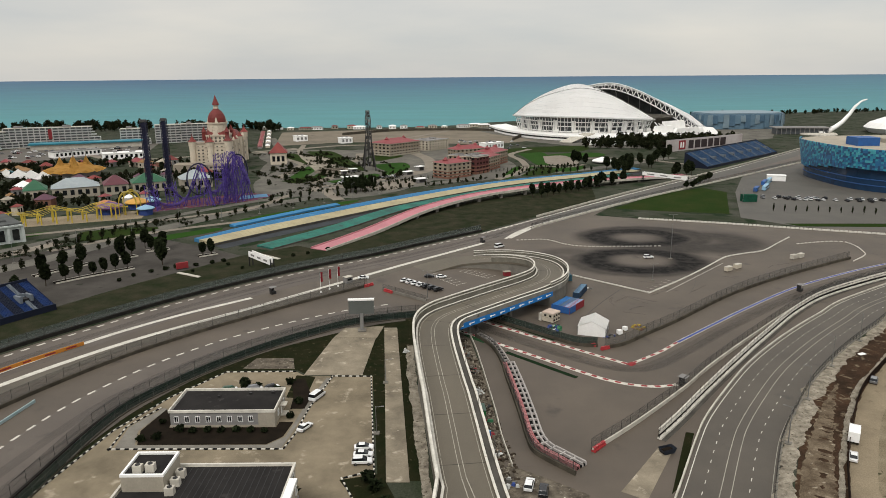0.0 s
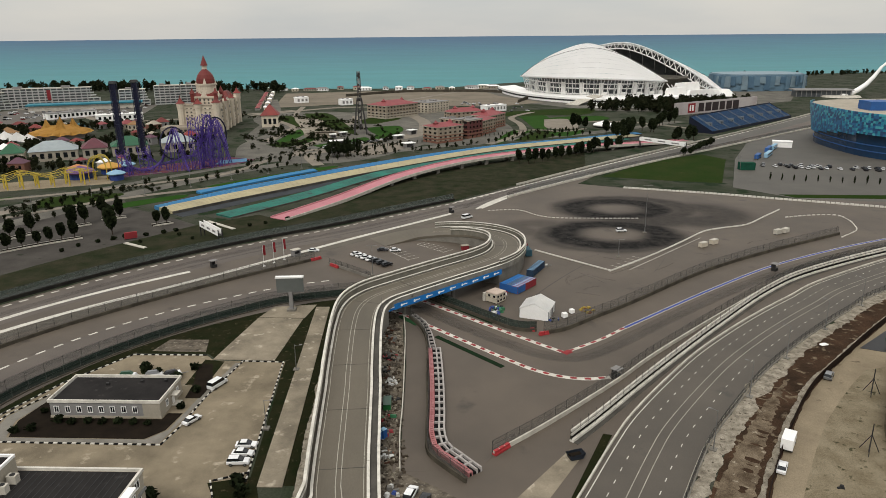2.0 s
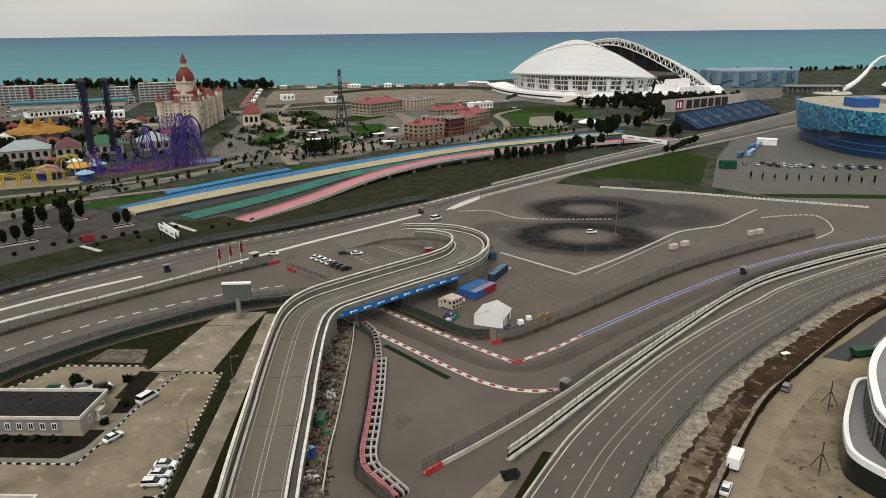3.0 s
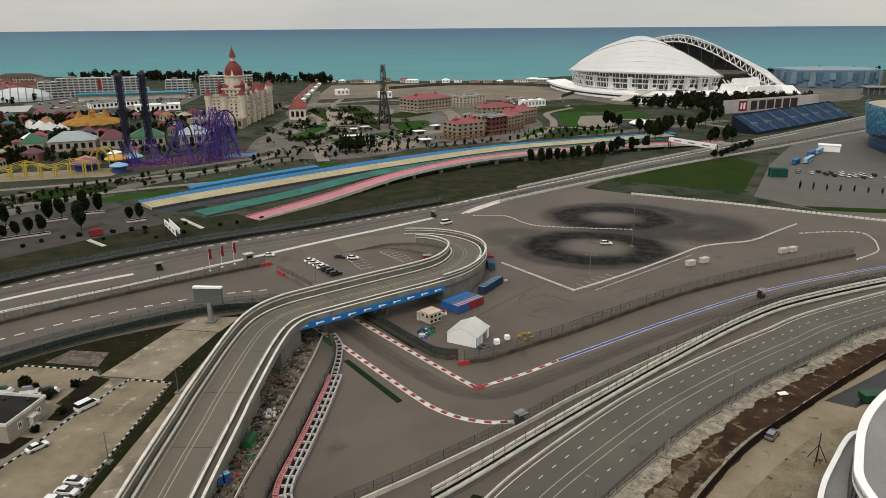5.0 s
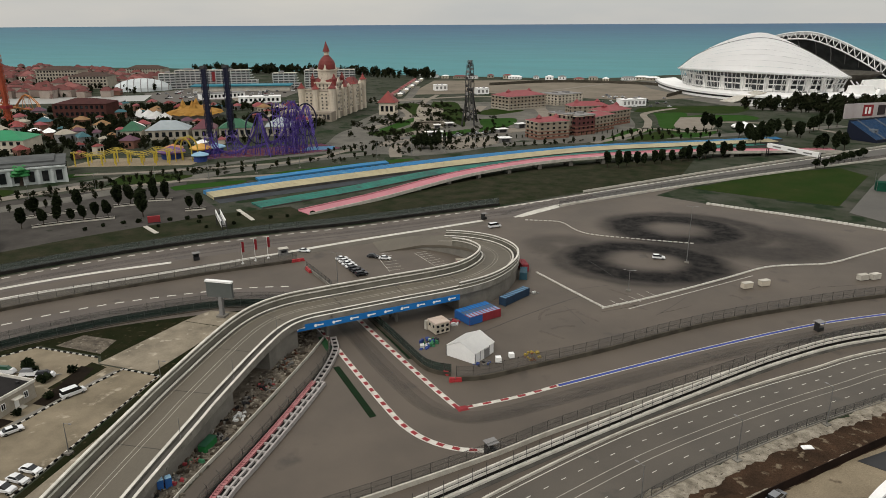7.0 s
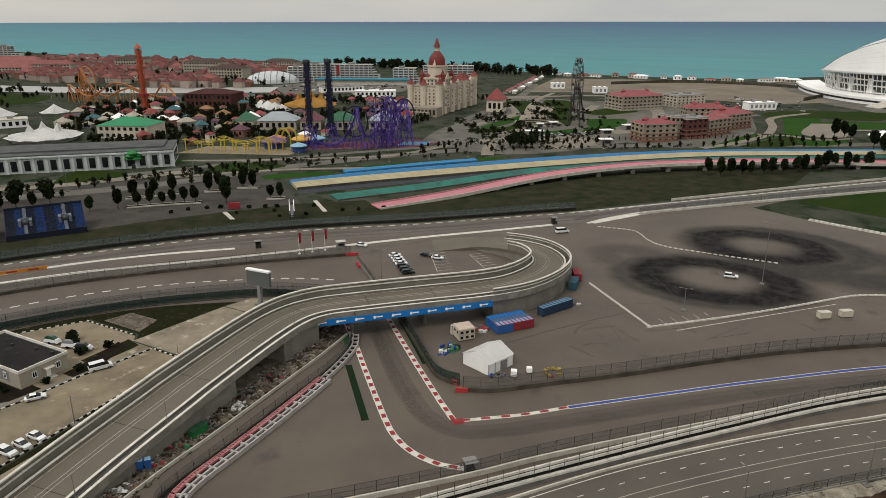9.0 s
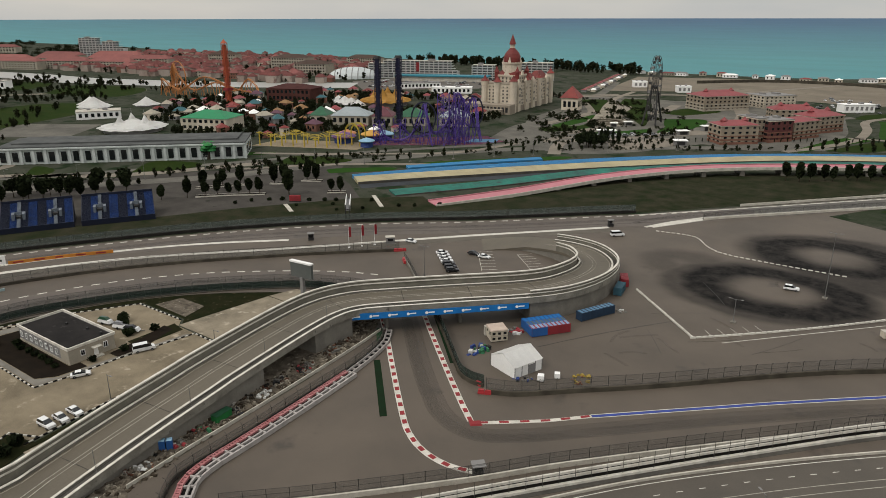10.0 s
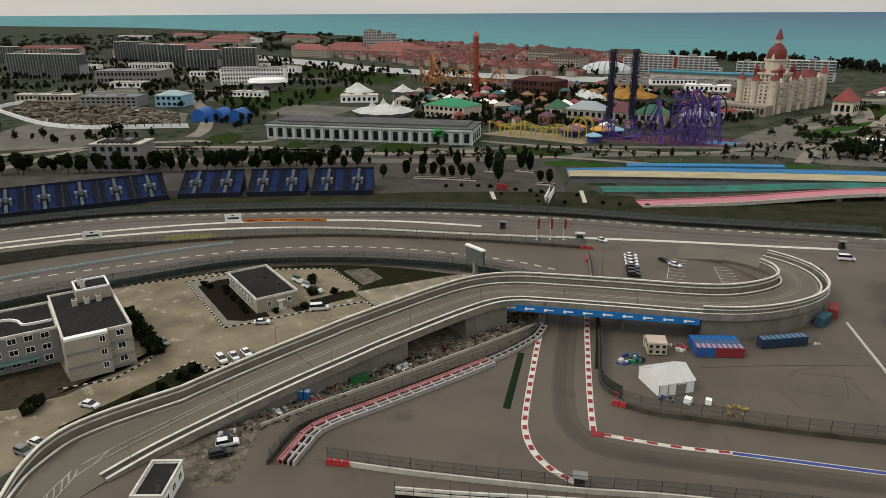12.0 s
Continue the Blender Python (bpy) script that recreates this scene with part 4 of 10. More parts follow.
# ---- triple tyre barrier ----
M_PINK = surf("faded_red_belt", (0.3083, 0.1072, 0.1072), (0.3807, 0.1757, 0.1757), 2, 0.8)
M_BELT = surf("dirty_white_belt", (0.3558, 0.3273, 0.306), (0.264, 0.2442, 0.2277), 2, 0.8)
TYRE = smooth([(18.9, 188.5), (19.6, 180), (20.3, 170), (20.9, 158), (21.3, 148), (22.6, 142.9), (25.4, 139.2), (29.0, 134.8)])
TYRE_TOP = smooth([(11.8, 212.4), (14.8, 207.3), (16.9, 199.5), (18.2, 191.5), (18.6, 188.8)])
proto = None
for k, (p, a) in enumerate(spaced(TYRE, 2.9)):
    if proto is None:
        proto = thing("tyre_barrier", "section of red and white belted tyre barrier", "tyre barrier", Matrix.Translation(p) @ pose(0, 0, 0, 0, 0, a), "tyre barrier sections")
        part("red_belt", boxes((0, -1.6, 0, 3.0, 0.26, 1.0), (0, -0.75, 0, 3.0, 0.2, 0.95), (-1.1, -1.17, 0.6, 0.5, 0.62, 0.3), (-0.37, -1.17, 0.6, 0.5, 0.62, 0.3), (0.37, -1.17, 0.6, 0.5, 0.62, 0.3), (1.1, -1.17, 0.6, 0.5, 0.62, 0.3)), M_PINK, proto, "faded red belt and ties")
        part("white_belt", boxes((0, 1.55, 0, 3.05, 0.42, 1.0, 0, 0.93), (0, 0.45, 0, 3.05, 0.42, 1.0, 0, 0.93), (-1.3, 1.0, 0, 0.42, 0.7, 0.95), (-1.3, -0.15, 0, 0.42, 0.8, 0.95)), M_BELT, proto, "dirty white belt")
        for y, w in ((-1.17, 0.6), (-0.2, 0.85), (1.0, 0.66)):
            part("tyre_core", boxes((0.2, y, 0, 2.5, w, 0.5)), M_BLACK, proto)
    else:
        copy_thing(proto, Matrix.Translation(p) @ pose(0, 0, 0, 0, 0, a))
proto = None
for k, (p, a) in enumerate(spaced(TYRE_TOP, 2.3)):
    if proto is None:
        proto = thing("tyre_barrier", "single row of white-belted tyres by the bridge", "tyre barrier", Matrix.Translation(p) @ pose(0, 0, 0, 0, 0, a), "single tyre rows")
        part("white_belt", boxes((0, 0.7, 0, 2.3, 0.26, 1.0), (0, -0.7, 0, 2.3, 0.26, 1.0), (-1.0, 0, 0, 0.28, 1.2, 0.95)), M_BELT, proto, "dirty white belt")
        part("tyre_core", boxes((0.15, 0, 0, 1.98, 1.15, 0.5)), M_BLACK, proto)
    else:
        copy_thing(proto, Matrix.Translation(p) @ pose(0, 0, 0, 0, 0, a))
M_REDP = surf("red_plastic", (0.3558, 0.032, 0.0356), (0.264, 0.0264, 0.0297), 2, 0.5)


def red_block(x, y, a, n):
    t = thing("barrier_block", "bright red plastic barrier end", "barrier", pose(x, y, 0.03, 0, 0, a), "red barrier ends")
    for k in range(n):
        bm = boxes((k * 1.55, 0, 0, 1.5, 1.0, 0.45), (k * 1.55, 0, 0.45, 1.4, 0.7, 0.6, 0, 0.9))
        part("block", bm, M_REDP, t)


red_block(33.6, 141.4, 46, 3)
red_block(48.6, 200.6, 25, 2)
red_block(46.2, 203.4, 0, 1)
red_block(-31, 268, 45, 3)
red_block(-22.5, 262, -45, 3)

# ---- marshal post ----
for x, y, a in ((64.4, 174.8, 45), (137, 258, 40), (-66, 260, 45), (20, 343, 45)):
    t = thing("marshal_post", "dark steel marshal hut with a flat pale roof", "hut", pose(x, y, 0.03, 0, 0, a), "marshal huts")
    part("cabin", boxes((0, 0, 0, 2.0, 1.6, 1.1), (-0.95, 0, 1.1, 0.1, 1.6, 1.5), (0, 0.75, 1.1, 2.0, 0.1, 1.5)), M_DARK, t)
    part("roof", boxes((0, 0, 2.6, 2.6, 2.2, 0.18)), M_GREYW, t, "pale flat roof")
    for k in (-0.9, 0.9):
        part("leg", boxes((k, -0.75, 1.1, 0.09, 0.09, 1.5)), M_STEEL, t)

# ---- vehicles ----
M_CARW = surf("white_car_paint", (0.7268, 0.7268, 0.7171), (0.6099, 0.6099, 0.601), 3, 0.25, bump=0.0, spec=0.5)
M_CARD = surf("black_car_paint", (0.0104, 0.0104, 0.0125), (0.0156, 0.0156, 0.0177), 3, 0.25, bump=0.0, spec=0.5)
M_CARS = surf("silver_car_paint", (0.2112, 0.2178, 0.2244), (0.1848, 0.1848, 0.1914), 3, 0.3, 0.4, bump=0.0, spec=0.5)
M_CARR = surf("dark_red_car_paint", (0.132, 0.0132, 0.0132), (0.1056, 0.0132, 0.0132), 3, 0.3, bump=0.0, spec=0.5)
M_CARG = surf("dark_green_car_paint", (0.0124, 0.062, 0.031), (0.0116, 0.0464, 0.0232), 3, 0.3, bump=0.0, spec=0.5)
M_LAMP = surf("clear_lamp_plastic", (0.4887, 0.4887, 0.4561), (0.3558, 0.3558, 0.3415), 1, 0.2, bump=0)
M_TAIL = surf("red_lamp_plastic", (0.264, 0.0132, 0.0132), (0.198, 0.0132, 0.0132), 1, 0.3, bump=0)


def shell(profile, w, inset):
    """A side outline of (along, up, share of width) swept across to a car's width."""
    bm = bmesh.new()
    l = [bm.verts.new((x, w / 2 * f, z)) for x, z, f in profile]
    r = [bm.verts.new((x, -w / 2 * f, z)) for x, z, f in profile]
    n = len(profile)
    bm.faces.new(l)
    bm.faces.new(r[::-1])
    for k in range(n):
        bm.faces.new((l[k], r[k], r[(k + 1) % n], l[(k + 1) % n]))
    bmesh.ops.recalc_face_normals(bm, faces=bm.faces)
    bmesh.ops.bevel(bm, geom=[e for e in bm.edges], offset=inset, segments=1, affect="EDGES")
    return bm


CARS = {}


def car(x, y, a, paint, style="car", z=0.035, colour="white", far=False):
    at = pose(x, y, z, 0, 0, a)
    key = (paint.name, style, far)
    if key in CARS:
        return copy_thing(CARS[key], at)
    if style == "car":
        w, base, hi, wheels = 1.78, [(-2.2, 0.3, 0.94), (-2.2, 0.85, 0.94), (-1.5, 0.95, 0.97), (0.9, 0.95, 0.97), (2.1, 0.78, 0.92), (2.25, 0.3, 0.9)], [(-1.75, 0.93, 0.86), (-1.15, 1.43, 0.74), (0.25, 1.45, 0.74), (1.15, 0.93, 0.86)], (-1.35, 1.35)
        roof = (-0.45, 1.43, 1.35, 1.32)
        word = "parked %s saloon car" % colour
    elif style == "suv":
        w, base, hi, wheels = 1.9, [(-2.25, 0.4, 0.95), (-2.25, 1.05, 0.95), (0.95, 1.1, 0.97), (2.1, 0.95, 0.93), (2.25, 0.4, 0.9)], [(-2.2, 1.05, 0.88), (-1.95, 1.68, 0.76), (0.2, 1.7, 0.76), (1.1, 1.08, 0.88)], (-1.4, 1.4)
        roof = (-0.9, 1.68, 2.05, 1.42)
        word = "parked %s off-road car" % colour
    else:
        w, base, hi, wheels = 2.0, [(-2.7, 0.35, 0.98), (-2.7, 1.25, 0.98), (1.7, 1.25, 0.98), (2.6, 1.0, 0.92), (2.75, 0.35, 0.92)], [(-2.66, 1.25, 0.94), (-2.6, 2.1, 0.86), (1.0, 2.12, 0.86), (1.85, 1.25, 0.94)], (-1.7, 1.75)
        roof = (-0.8, 2.1, 3.5, 1.7)
        word = "%s minibus with dark windows" % colour
    t = thing("minibus" if style == "van" else "car", word, "van" if style == "van" else "car", at, "parked cars")
    part("body", shell(base, w, 0.06), paint, t)
    part("glasshouse", shell(hi, w, 0.04), M_GLASS, t, "dark glass windows")
    part("roof_panel", box(bmesh.new(), roof[0], 0, roof[1] - 0.02, roof[2], roof[3], 0.06, 0, 0.95), paint, t)
    for q in () if far else wheels:
        for s in (-1, 1):
            wh = part("wheel", rod(bmesh.new(), (0, -0.1, 0), (0, 0.1, 0), 0.33, 0.33, 12), M_BLACK, t, "", pose(q, s * (w / 2 - 0.12), 0.32))
            part("rim", rod(bmesh.new(), (0, -0.12, 0), (0, 0.12, 0), 0.19, 0.19, 10), M_STEEL, wh)
    for s in () if far else (-1, 1):
        part("headlight", boxes((base[-1][0] - 0.1, s * w * 0.34, 0.62, 0.14, 0.36, 0.14)), M_LAMP, t)
        part("tail_light", boxes((base[0][0] + 0.05, s * w * 0.38, 0.68, 0.08, 0.25, 0.16)), M_TAIL, t)
    if far:
        part("wheel_base", boxes((0, 0, 0, base[-1][0] * 1.6, w * 0.9, 0.4)), M_BLACK, t)
    CARS[key] = t
    return t


for x, y, a in ((-17.9, 136.9, 3), (-18.0, 139.9, 0), (-18.2, 143, 2)):
    car(x, y, a, M_CARW, "suv" if y < 138 else "car")
car(-33.3, 152.5, 62, M_CARW)
car(-33.2, 169, 66, M_CARW, "van")
car(-35.6, 127.5, 10, M_CARS, "car", colour="silver")
car(-13.2, 107.4, 40, M_CARW)
car(-3.4, 96.8, 30, M_CARW)
car(-1.4, 94.4, 30, M_CARS, "suv", colour="silver")
for k in range(7):
    f = k / 6
    car(-15.6 + 13.6 * f, 275.4 - 13.2 * f, 44, *((M_CARW, "car") if k < 4 else (M_CARD, "suv")), colour="white" if k < 4 else "black")
car(-5.8, 281, 0, M_CARD, "car", colour="black")
car(-0.8, 280.2, 8, M_CARW, "car")
car(17.2, 127.4, 75, M_CARW, "suv")
car(19.8, 125.3, 78, M_CARD, "suv", colour="black")
car(-33, 279.6, 5, M_CARW, "car")
car(27.4, 332, 42, M_CARW, "van")
car(21, 315.6, 10, M_CARD, "car", colour="black")
car(88.9, 137.2, 60, M_CARW, "car", 0.07)
car(116.5, 176, 55, M_CARS, "suv", 0.07, "silver")

tr = thing("box_truck", "white box truck parked by the hoarding", "truck", pose(93.6, 145.4, 0.07, 0, 0, 58), "parked cars")
part("cargo_box", boxes((-0.9, 0, 0.9, 4.6, 2.3, 2.3)), M_WHITE, tr)
part("cab", shell([(1.5, 0.5, 1), (1.5, 2.1, 0.9), (2.3, 2.1, 0.9), (2.9, 1.4, 1), (3.0, 0.5, 1)], 2.0, 0.06), M_CARW, tr)
part("windscreen", box(bmesh.new(), 2.55, 0, 1.35, 0.6, 1.7, 0.62, 0, 0.8), M_GLASS, tr)
part("chassis", boxes((0, 0, 0.5, 5.6, 1.0, 0.4)), M_DARK, tr)
for q in (-1.9, 2.1):
    for s in (-1, 1):
        part("wheel", rod(bmesh.new(), (q, s * 0.98 - 0.14, 0.42), (q, s * 0.98 + 0.14, 0.42), 0.42, 0.42, 12), M_BLACK, tr)

# ---- containers, tent and cabins by the bridge ----
M_CBLUE = surf("blue_container_paint", (0.0198, 0.0924, 0.2772), (0.0198, 0.0759, 0.231), 5, 0.55)
M_CTEAL = surf("teal_container_paint", (0.033, 0.0957, 0.1254), (0.0264, 0.0726, 0.099), 5, 0.6)
M_CLIGHT = surf("light_blue_paint", (0.2338, 0.3925, 0.5178), (0.1856, 0.3248, 0.4331), 5, 0.6)
M_CRED = surf("red_container_paint", (0.2376, 0.0264, 0.033), (0.198, 0.0231, 0.0297), 5, 0.55)


M_CPALE = surf("pale_blue_container_roof", (0.1056, 0.198, 0.2904), (0.0792, 0.1584, 0.2508), 3, 0.6)


def container(x, y, a, paint, label, length=12.2, roofs=None, end=None):
    t = thing("shipping_container", label, "container", pose(x, y, 0.03, 0, 0, a), "shipping containers")
    bm = bmesh.new()
    n = int(length / 0.55)
    for s in (-1, 1):
        for k in range(n):
            box(bm, -length / 2 + length * (k + 0.5) / n, s * 1.19, 0.15, length / n * 0.55, 0.07, 2.3)
    box(bm, 0, 0, 0.12, length - 0.02, 2.36, 2.44)
    part("body", bm, paint, t)
    for px in (-1, 1):
        for py in (-1, 1):
            part("corner_post", boxes((px * (length / 2 - 0.08), py * 1.17, 0, 0.18, 0.16, 2.6)), paint, t)
    for k in range(9):
        part("roof_rib", boxes((-length / 2 + length * (k + 0.5) / 9, 0, 2.55, length / 9 * 0.6, 2.2, 0.05)), roofs or paint, t)
    for s in (-0.55, 0.55):
        d = part("door", boxes((length / 2 + 0.03, s, 0.2, 0.06, 1.05, 2.25)), end or paint, t)
        part("lock_bar", rod(bmesh.new(), (length / 2 + 0.1, s, 0.25), (length / 2 + 0.1, s, 2.4), 0.03, 0.03, 5), M_STEEL, d)
    return t


M_CROOF = surf("bright_blue_container_roof", (0.016, 0.150, 0.400), (0.014, 0.115, 0.310), 3, 0.55)
M_CGREY = surf("grey_blue_container_roof", (0.075, 0.115, 0.150), (0.055, 0.085, 0.115), 3, 0.6)
container(42.7, 240.8, 53, M_CBLUE, "blue shipping container with a bright blue roof", 11.3, M_CROOF)
container(44.6, 239.4, 53, M_CBLUE, "blue shipping container with a grey-blue roof", 11.3, M_CGREY)
front = container(46.5, 238.0, 53, M_CRED, "red and blue shipping container with a pale blue roof", 11.3, surf("pale_blue_sheet_roof", (0.20, 0.30, 0.44), (0.15, 0.24, 0.37), 3, 0.6), M_CRED)
part("blue_panel", boxes((-3.4, -1.26, 0.16, 4.5, 0.06, 2.36), (-5.72, 0, 0.16, 0.06, 2.3, 2.36)), M_CBLUE, front, "blue painted section")
container(52.0, 255.6, 65, surf("navy_container_steel", (0.018, 0.04, 0.075), (0.014, 0.03, 0.055), 3, 0.6), "weathered navy shipping container with a pale roof", 12.2, M_CPALE)
container(50.6, 276.6, 100, M_CTEAL, "small blue-green container by the retaining wall", 6.06)
container(48.9, 284.6, 115, M_CRED, "small dark red container by the retaining wall", 6.06)

tent = thing("marquee", "large white marquee with a pitched roof", "tent", pose(48.8, 216.1, 0.03, 0, 0, 71))
bm = bmesh.new()
outline = [(-4.4, 0.0), (-4.4, 3.0), (0.0, 5.0), (4.4, 3.0), (4.4, 0.0)]
a_, b_ = ([bm.verts.new((x, u, v)) for u, v in outline] for x in (-4.3, 4.3))
bm.faces.new(a_)
bm.faces.new(b_[::-1])
for k in (0, 3):
    bm.faces.new((a_[k], a_[k + 1], b_[k + 1], b_[k]))
bmesh.ops.recalc_face_normals(bm, faces=bm.faces)
part("canvas_wall", bm, M_WHITE, tent)
bm = bmesh.new()
sag = [(-4.6, 2.95), (-2.3, 4.0), (0.0, 5.1), (2.3, 4.0), (4.6, 2.95)]
rows_ = [[bm.verts.new((x, u, v - 0.05 * math.sin((x + 4.5) / 2.25 * math.pi) ** 2)) for u, v in sag] for x in (-4.5, -3.37, -2.25, -1.12, 0, 1.12, 2.25, 3.37, 4.5)]
for r, q in zip(rows_, rows_[1:]):
    for k in range(4):
        bm.faces.new((r[k], r[k + 1], q[k + 1], q[k]))
bmesh.ops.solidify(bm, geom=bm.faces[:], thickness=0.08)
part("roof", bm, M_WHITE, tent)
for x in (-4.3, -2.1, 0, 2.1, 4.3):
    for y in (-4.43, 4.43):
        part("pole", boxes((x, y, 0, 0.14, 0.14, 3.0)), M_STEEL, tent)
part("doorway", boxes((1.0, -4.45, 0, 2.4, 0.06, 2.4)), M_GREYW, tent, "grey zipped doorway panel")

cab = thing("site_cabin", "cream two-level site cabin with a pinkish roof", "cabin", pose(36.7, 227.0, 0.03, 0, 0, 49))
part("body", boxes((0, 0, 0.25, 4.5, 4.3, 2.95)), M_CREAM, cab)
part("roof", box(bmesh.new(), 0, 0, 3.2, 4.8, 4.6, 0.3, 0, 0.94), surf("pinkish_sheet_roof", (0.46, 0.37, 0.30), (0.38, 0.30, 0.245), 2, 0.7), cab, "pinkish sheet roof")
part("band", boxes((0, 0, 1.6, 4.56, 4.36, 0.16)), M_BEIGE, cab)
part("skid", boxes((0, 0, 0, 4.2, 4.0, 0.25)), M_DARK, cab)
part("tank", boxes((-1.6, 2.8, 0.1, 2.0, 1.1, 2.6)), M_PALE, cab)
for x in (-1.5, 0.0, 1.5):
    for z in (0.7, 2.1):
        part("window", boxes((x, -2.17, z, 0.8, 0.08, 0.65)), M_GLASS, cab)
for y in (-1.1, 0.9):
    part("window", boxes((-2.27, y, 2.0, 0.08, 0.8, 0.7)), M_GLASS, cab)
for x, y, a, s in ((56.8, 213.6, 20, 1.5), (59.4, 217, 30, 1.3)):
    t = thing("water_tank", "white cube tank on a pallet", "tank", pose(x, y, 0.03, 0, 0, a), "white tanks")
    part("tank", box(bmesh.new(), 0, 0, 0.15, s, s, s * 0.9, 0, 0.95), M_WHITE, t)
    part("pallet", boxes((0, 0, 0, s * 1.1, s * 1.1, 0.15)), M_BARK, t)
M_DEBRIS = [surf("debris_" + n_, c, None, 1.5, 0.8) for n_, c in (("grey", (0.132, 0.1254, 0.1122)), ("green", (0.033, 0.1452, 0.066)), ("white", (0.4887, 0.4887, 0.4643)), ("blue", (0.0264, 0.0528, 0.198)), ("rust", (0.165, 0.066, 0.033)), ("yellow", (0.297, 0.2112, 0.0396)), ("black", (0.0156, 0.0156, 0.0156)), ("red", (0.264, 0.033, 0.0396)))]
RNG = random.Random(11)
M_DARKBITS = [surf("bits_" + n_, c, None, 1.5, 0.9) for n_, c in (("grey", (0.1056, 0.099, 0.0858)), ("pale", (0.2244, 0.2112, 0.1848)), ("dark", (0.0182, 0.0172, 0.0156)), ("brown", (0.062, 0.0434, 0.031)), ("rust", (0.0858, 0.0396, 0.0264)))]


def pile(name, x, y, spread, n, mats, label, category="debris", big=1.0, z=0.03):
    """A heap of tumbled boards, sacks and boxes; each piece is its own part."""
    t = thing(name, label, category, pose(x, y, z, 0, 0, RNG.uniform(0, 180)), "scattered debris")
    for k in range(n):
        r = spread * math.sqrt(RNG.random())
        a = RNG.uniform(0, 6.28)
        sx, sy, sz = (RNG.uniform(0.3, 1.5) * big for _ in range(3))
        bm = box(bmesh.new(), 0, 0, 0, sx, sy * 0.7, sz * 0.5, 0, RNG.uniform(0.6, 1.0))
        part("piece", bm, RNG.choice(mats), t, "", pose(r * math.cos(a), r * math.sin(a) * 0.7, -0.02, RNG.uniform(-8, 8), RNG.uniform(-8, 8), RNG.uniform(0, 180)))
    return t


D = M_DEBRIS
pile("equipment_heap", 36.7, 218.2, 3.2, 28, [D[1], D[2], D[3], D[6]], "heap of green, white and blue equipment on pallets", "equipment", 1.4)
pile("equipment_heap", 52.6, 211.8, 2.6, 18, [D[3], D[6], D[0]], "dark blue crates stacked against the marquee", "equipment", 0.9)
pile("barrier_heap", 64.4, 219.8, 3.0, 16, [D[5], D[5], D[4]], "yellow steel barriers lying in a heap", "equipment", 0.8)
pile("scrap_heap", 38.5, 233.2, 2.2, 14, [D[7], D[7], D[2], D[0]], "red and white bundles under the bridge", "equipment", 1.2)
pile("scrap_heap", 43.4, 236.2, 1.8, 9, [D[0], D[6], D[2]], "scrap metal beside a container", "scrap", 0.9)
pile("scrap_heap", 56.6, 263.4, 2.0, 8, [D[0], D[2]], "pale scrap beside a container", "scrap", 0.8)
for x, y, sp, n, ms, lb in ((8.9, 171.5, 2.0, 12, [D[2]], "heap of white rubble sacks"), (5.4, 198, 3.0, 18, [D[0], D[0], D[4]], "heap of broken concrete and stones"), (7.6, 185, 2.8, 16, [D[0], D[6], D[7]], "heap of dark rubble and boards"), (9.2, 163, 2.2, 14, [D[4], D[0], D[6]], "heap of planks and rubble"), (9.9, 154.5, 1.8, 9, [D[1], D[4], D[7]], "green tarpaulin over building rubble"), (10.3, 148.6, 2.0, 12, [D[0], D[2], D[7]], "heap of mixed rubble and sacks"), (11.2, 140.5, 2.0, 12, [D[2], D[4], D[0]], "planks and pale rubble"), (7.0, 178, 2.0, 10, [D[6], D[0]], "dark rubble beside the ramp"), (14, 128.5, 2.0, 8, [D[2], D[0], D[3]], "pale rubble by the parked cars"), (-11.5, 200, 1.2, 10, [D[2]], "white rubble sacks beside the ramp")):
    pile("rubble_heap", x, y, sp, n, ms, lb)
for k in range(14):
    f = k / 13
    pile("rubble_heap", 9.8 - 5.5 * f + RNG.uniform(-2.2, 2.2) * (0.5 + 0.5 * f), 138 + 66 * f + RNG.uniform(-1, 1), 1.9, 7, M_DARKBITS, "loose heap of broken concrete, boards and scrap", "debris", 0.9)
for k in range(2):
    t = thing("portable_toilet", "blue plastic portable toilet", "toilet", pose(9.0 + k * 0.95, 146 + k * 1.05, 0.03, 0, 0, 50), "portable toilets")
    part("cabin", box(bmesh.new(), 0, 0, 0, 1.15, 1.15, 2.1, 0, 0.97), M_CBLUE, t)
    part("roof", box(bmesh.new(), 0, 0, 2.1, 1.2, 1.2, 0.2, 0, 0.6), M_CLIGHT, t, "pale domed roof")
    part("door", boxes((0.59, 0, 0.15, 0.05, 0.8, 1.8)), M_CBLUE, t)
sk = thing("skip", "dark blue steel rubbish skip", "skip", pose(49.4, 140.4, 0.03, 0, 0, 20))
bm = bmesh.new()
a_ = [bm.verts.new((x, y, 0.1)) for x, y in ((-1.3, -0.9), (1.3, -0.9), (1.3, 0.9), (-1.3, 0.9))]
b_ = [bm.verts.new((x, y, 1.3)) for x, y in ((-1.8, -1.0), (1.8, -1.0), (1.8, 1.0), (-1.8, 1.0))]
bm.faces.new(a_[::-1])
for k in range(4):
    bm.faces.new((a_[k], a_[(k + 1) % 4], b_[(k + 1) % 4], b_[k]))
bmesh.ops.solidify(bm, geom=bm.faces[:], thickness=0.08)
part("tub", bm, surf("blue_grey_steel", (0.0448, 0.0544, 0.0704), (0.029, 0.0348, 0.0464), 2, 0.6), sk)
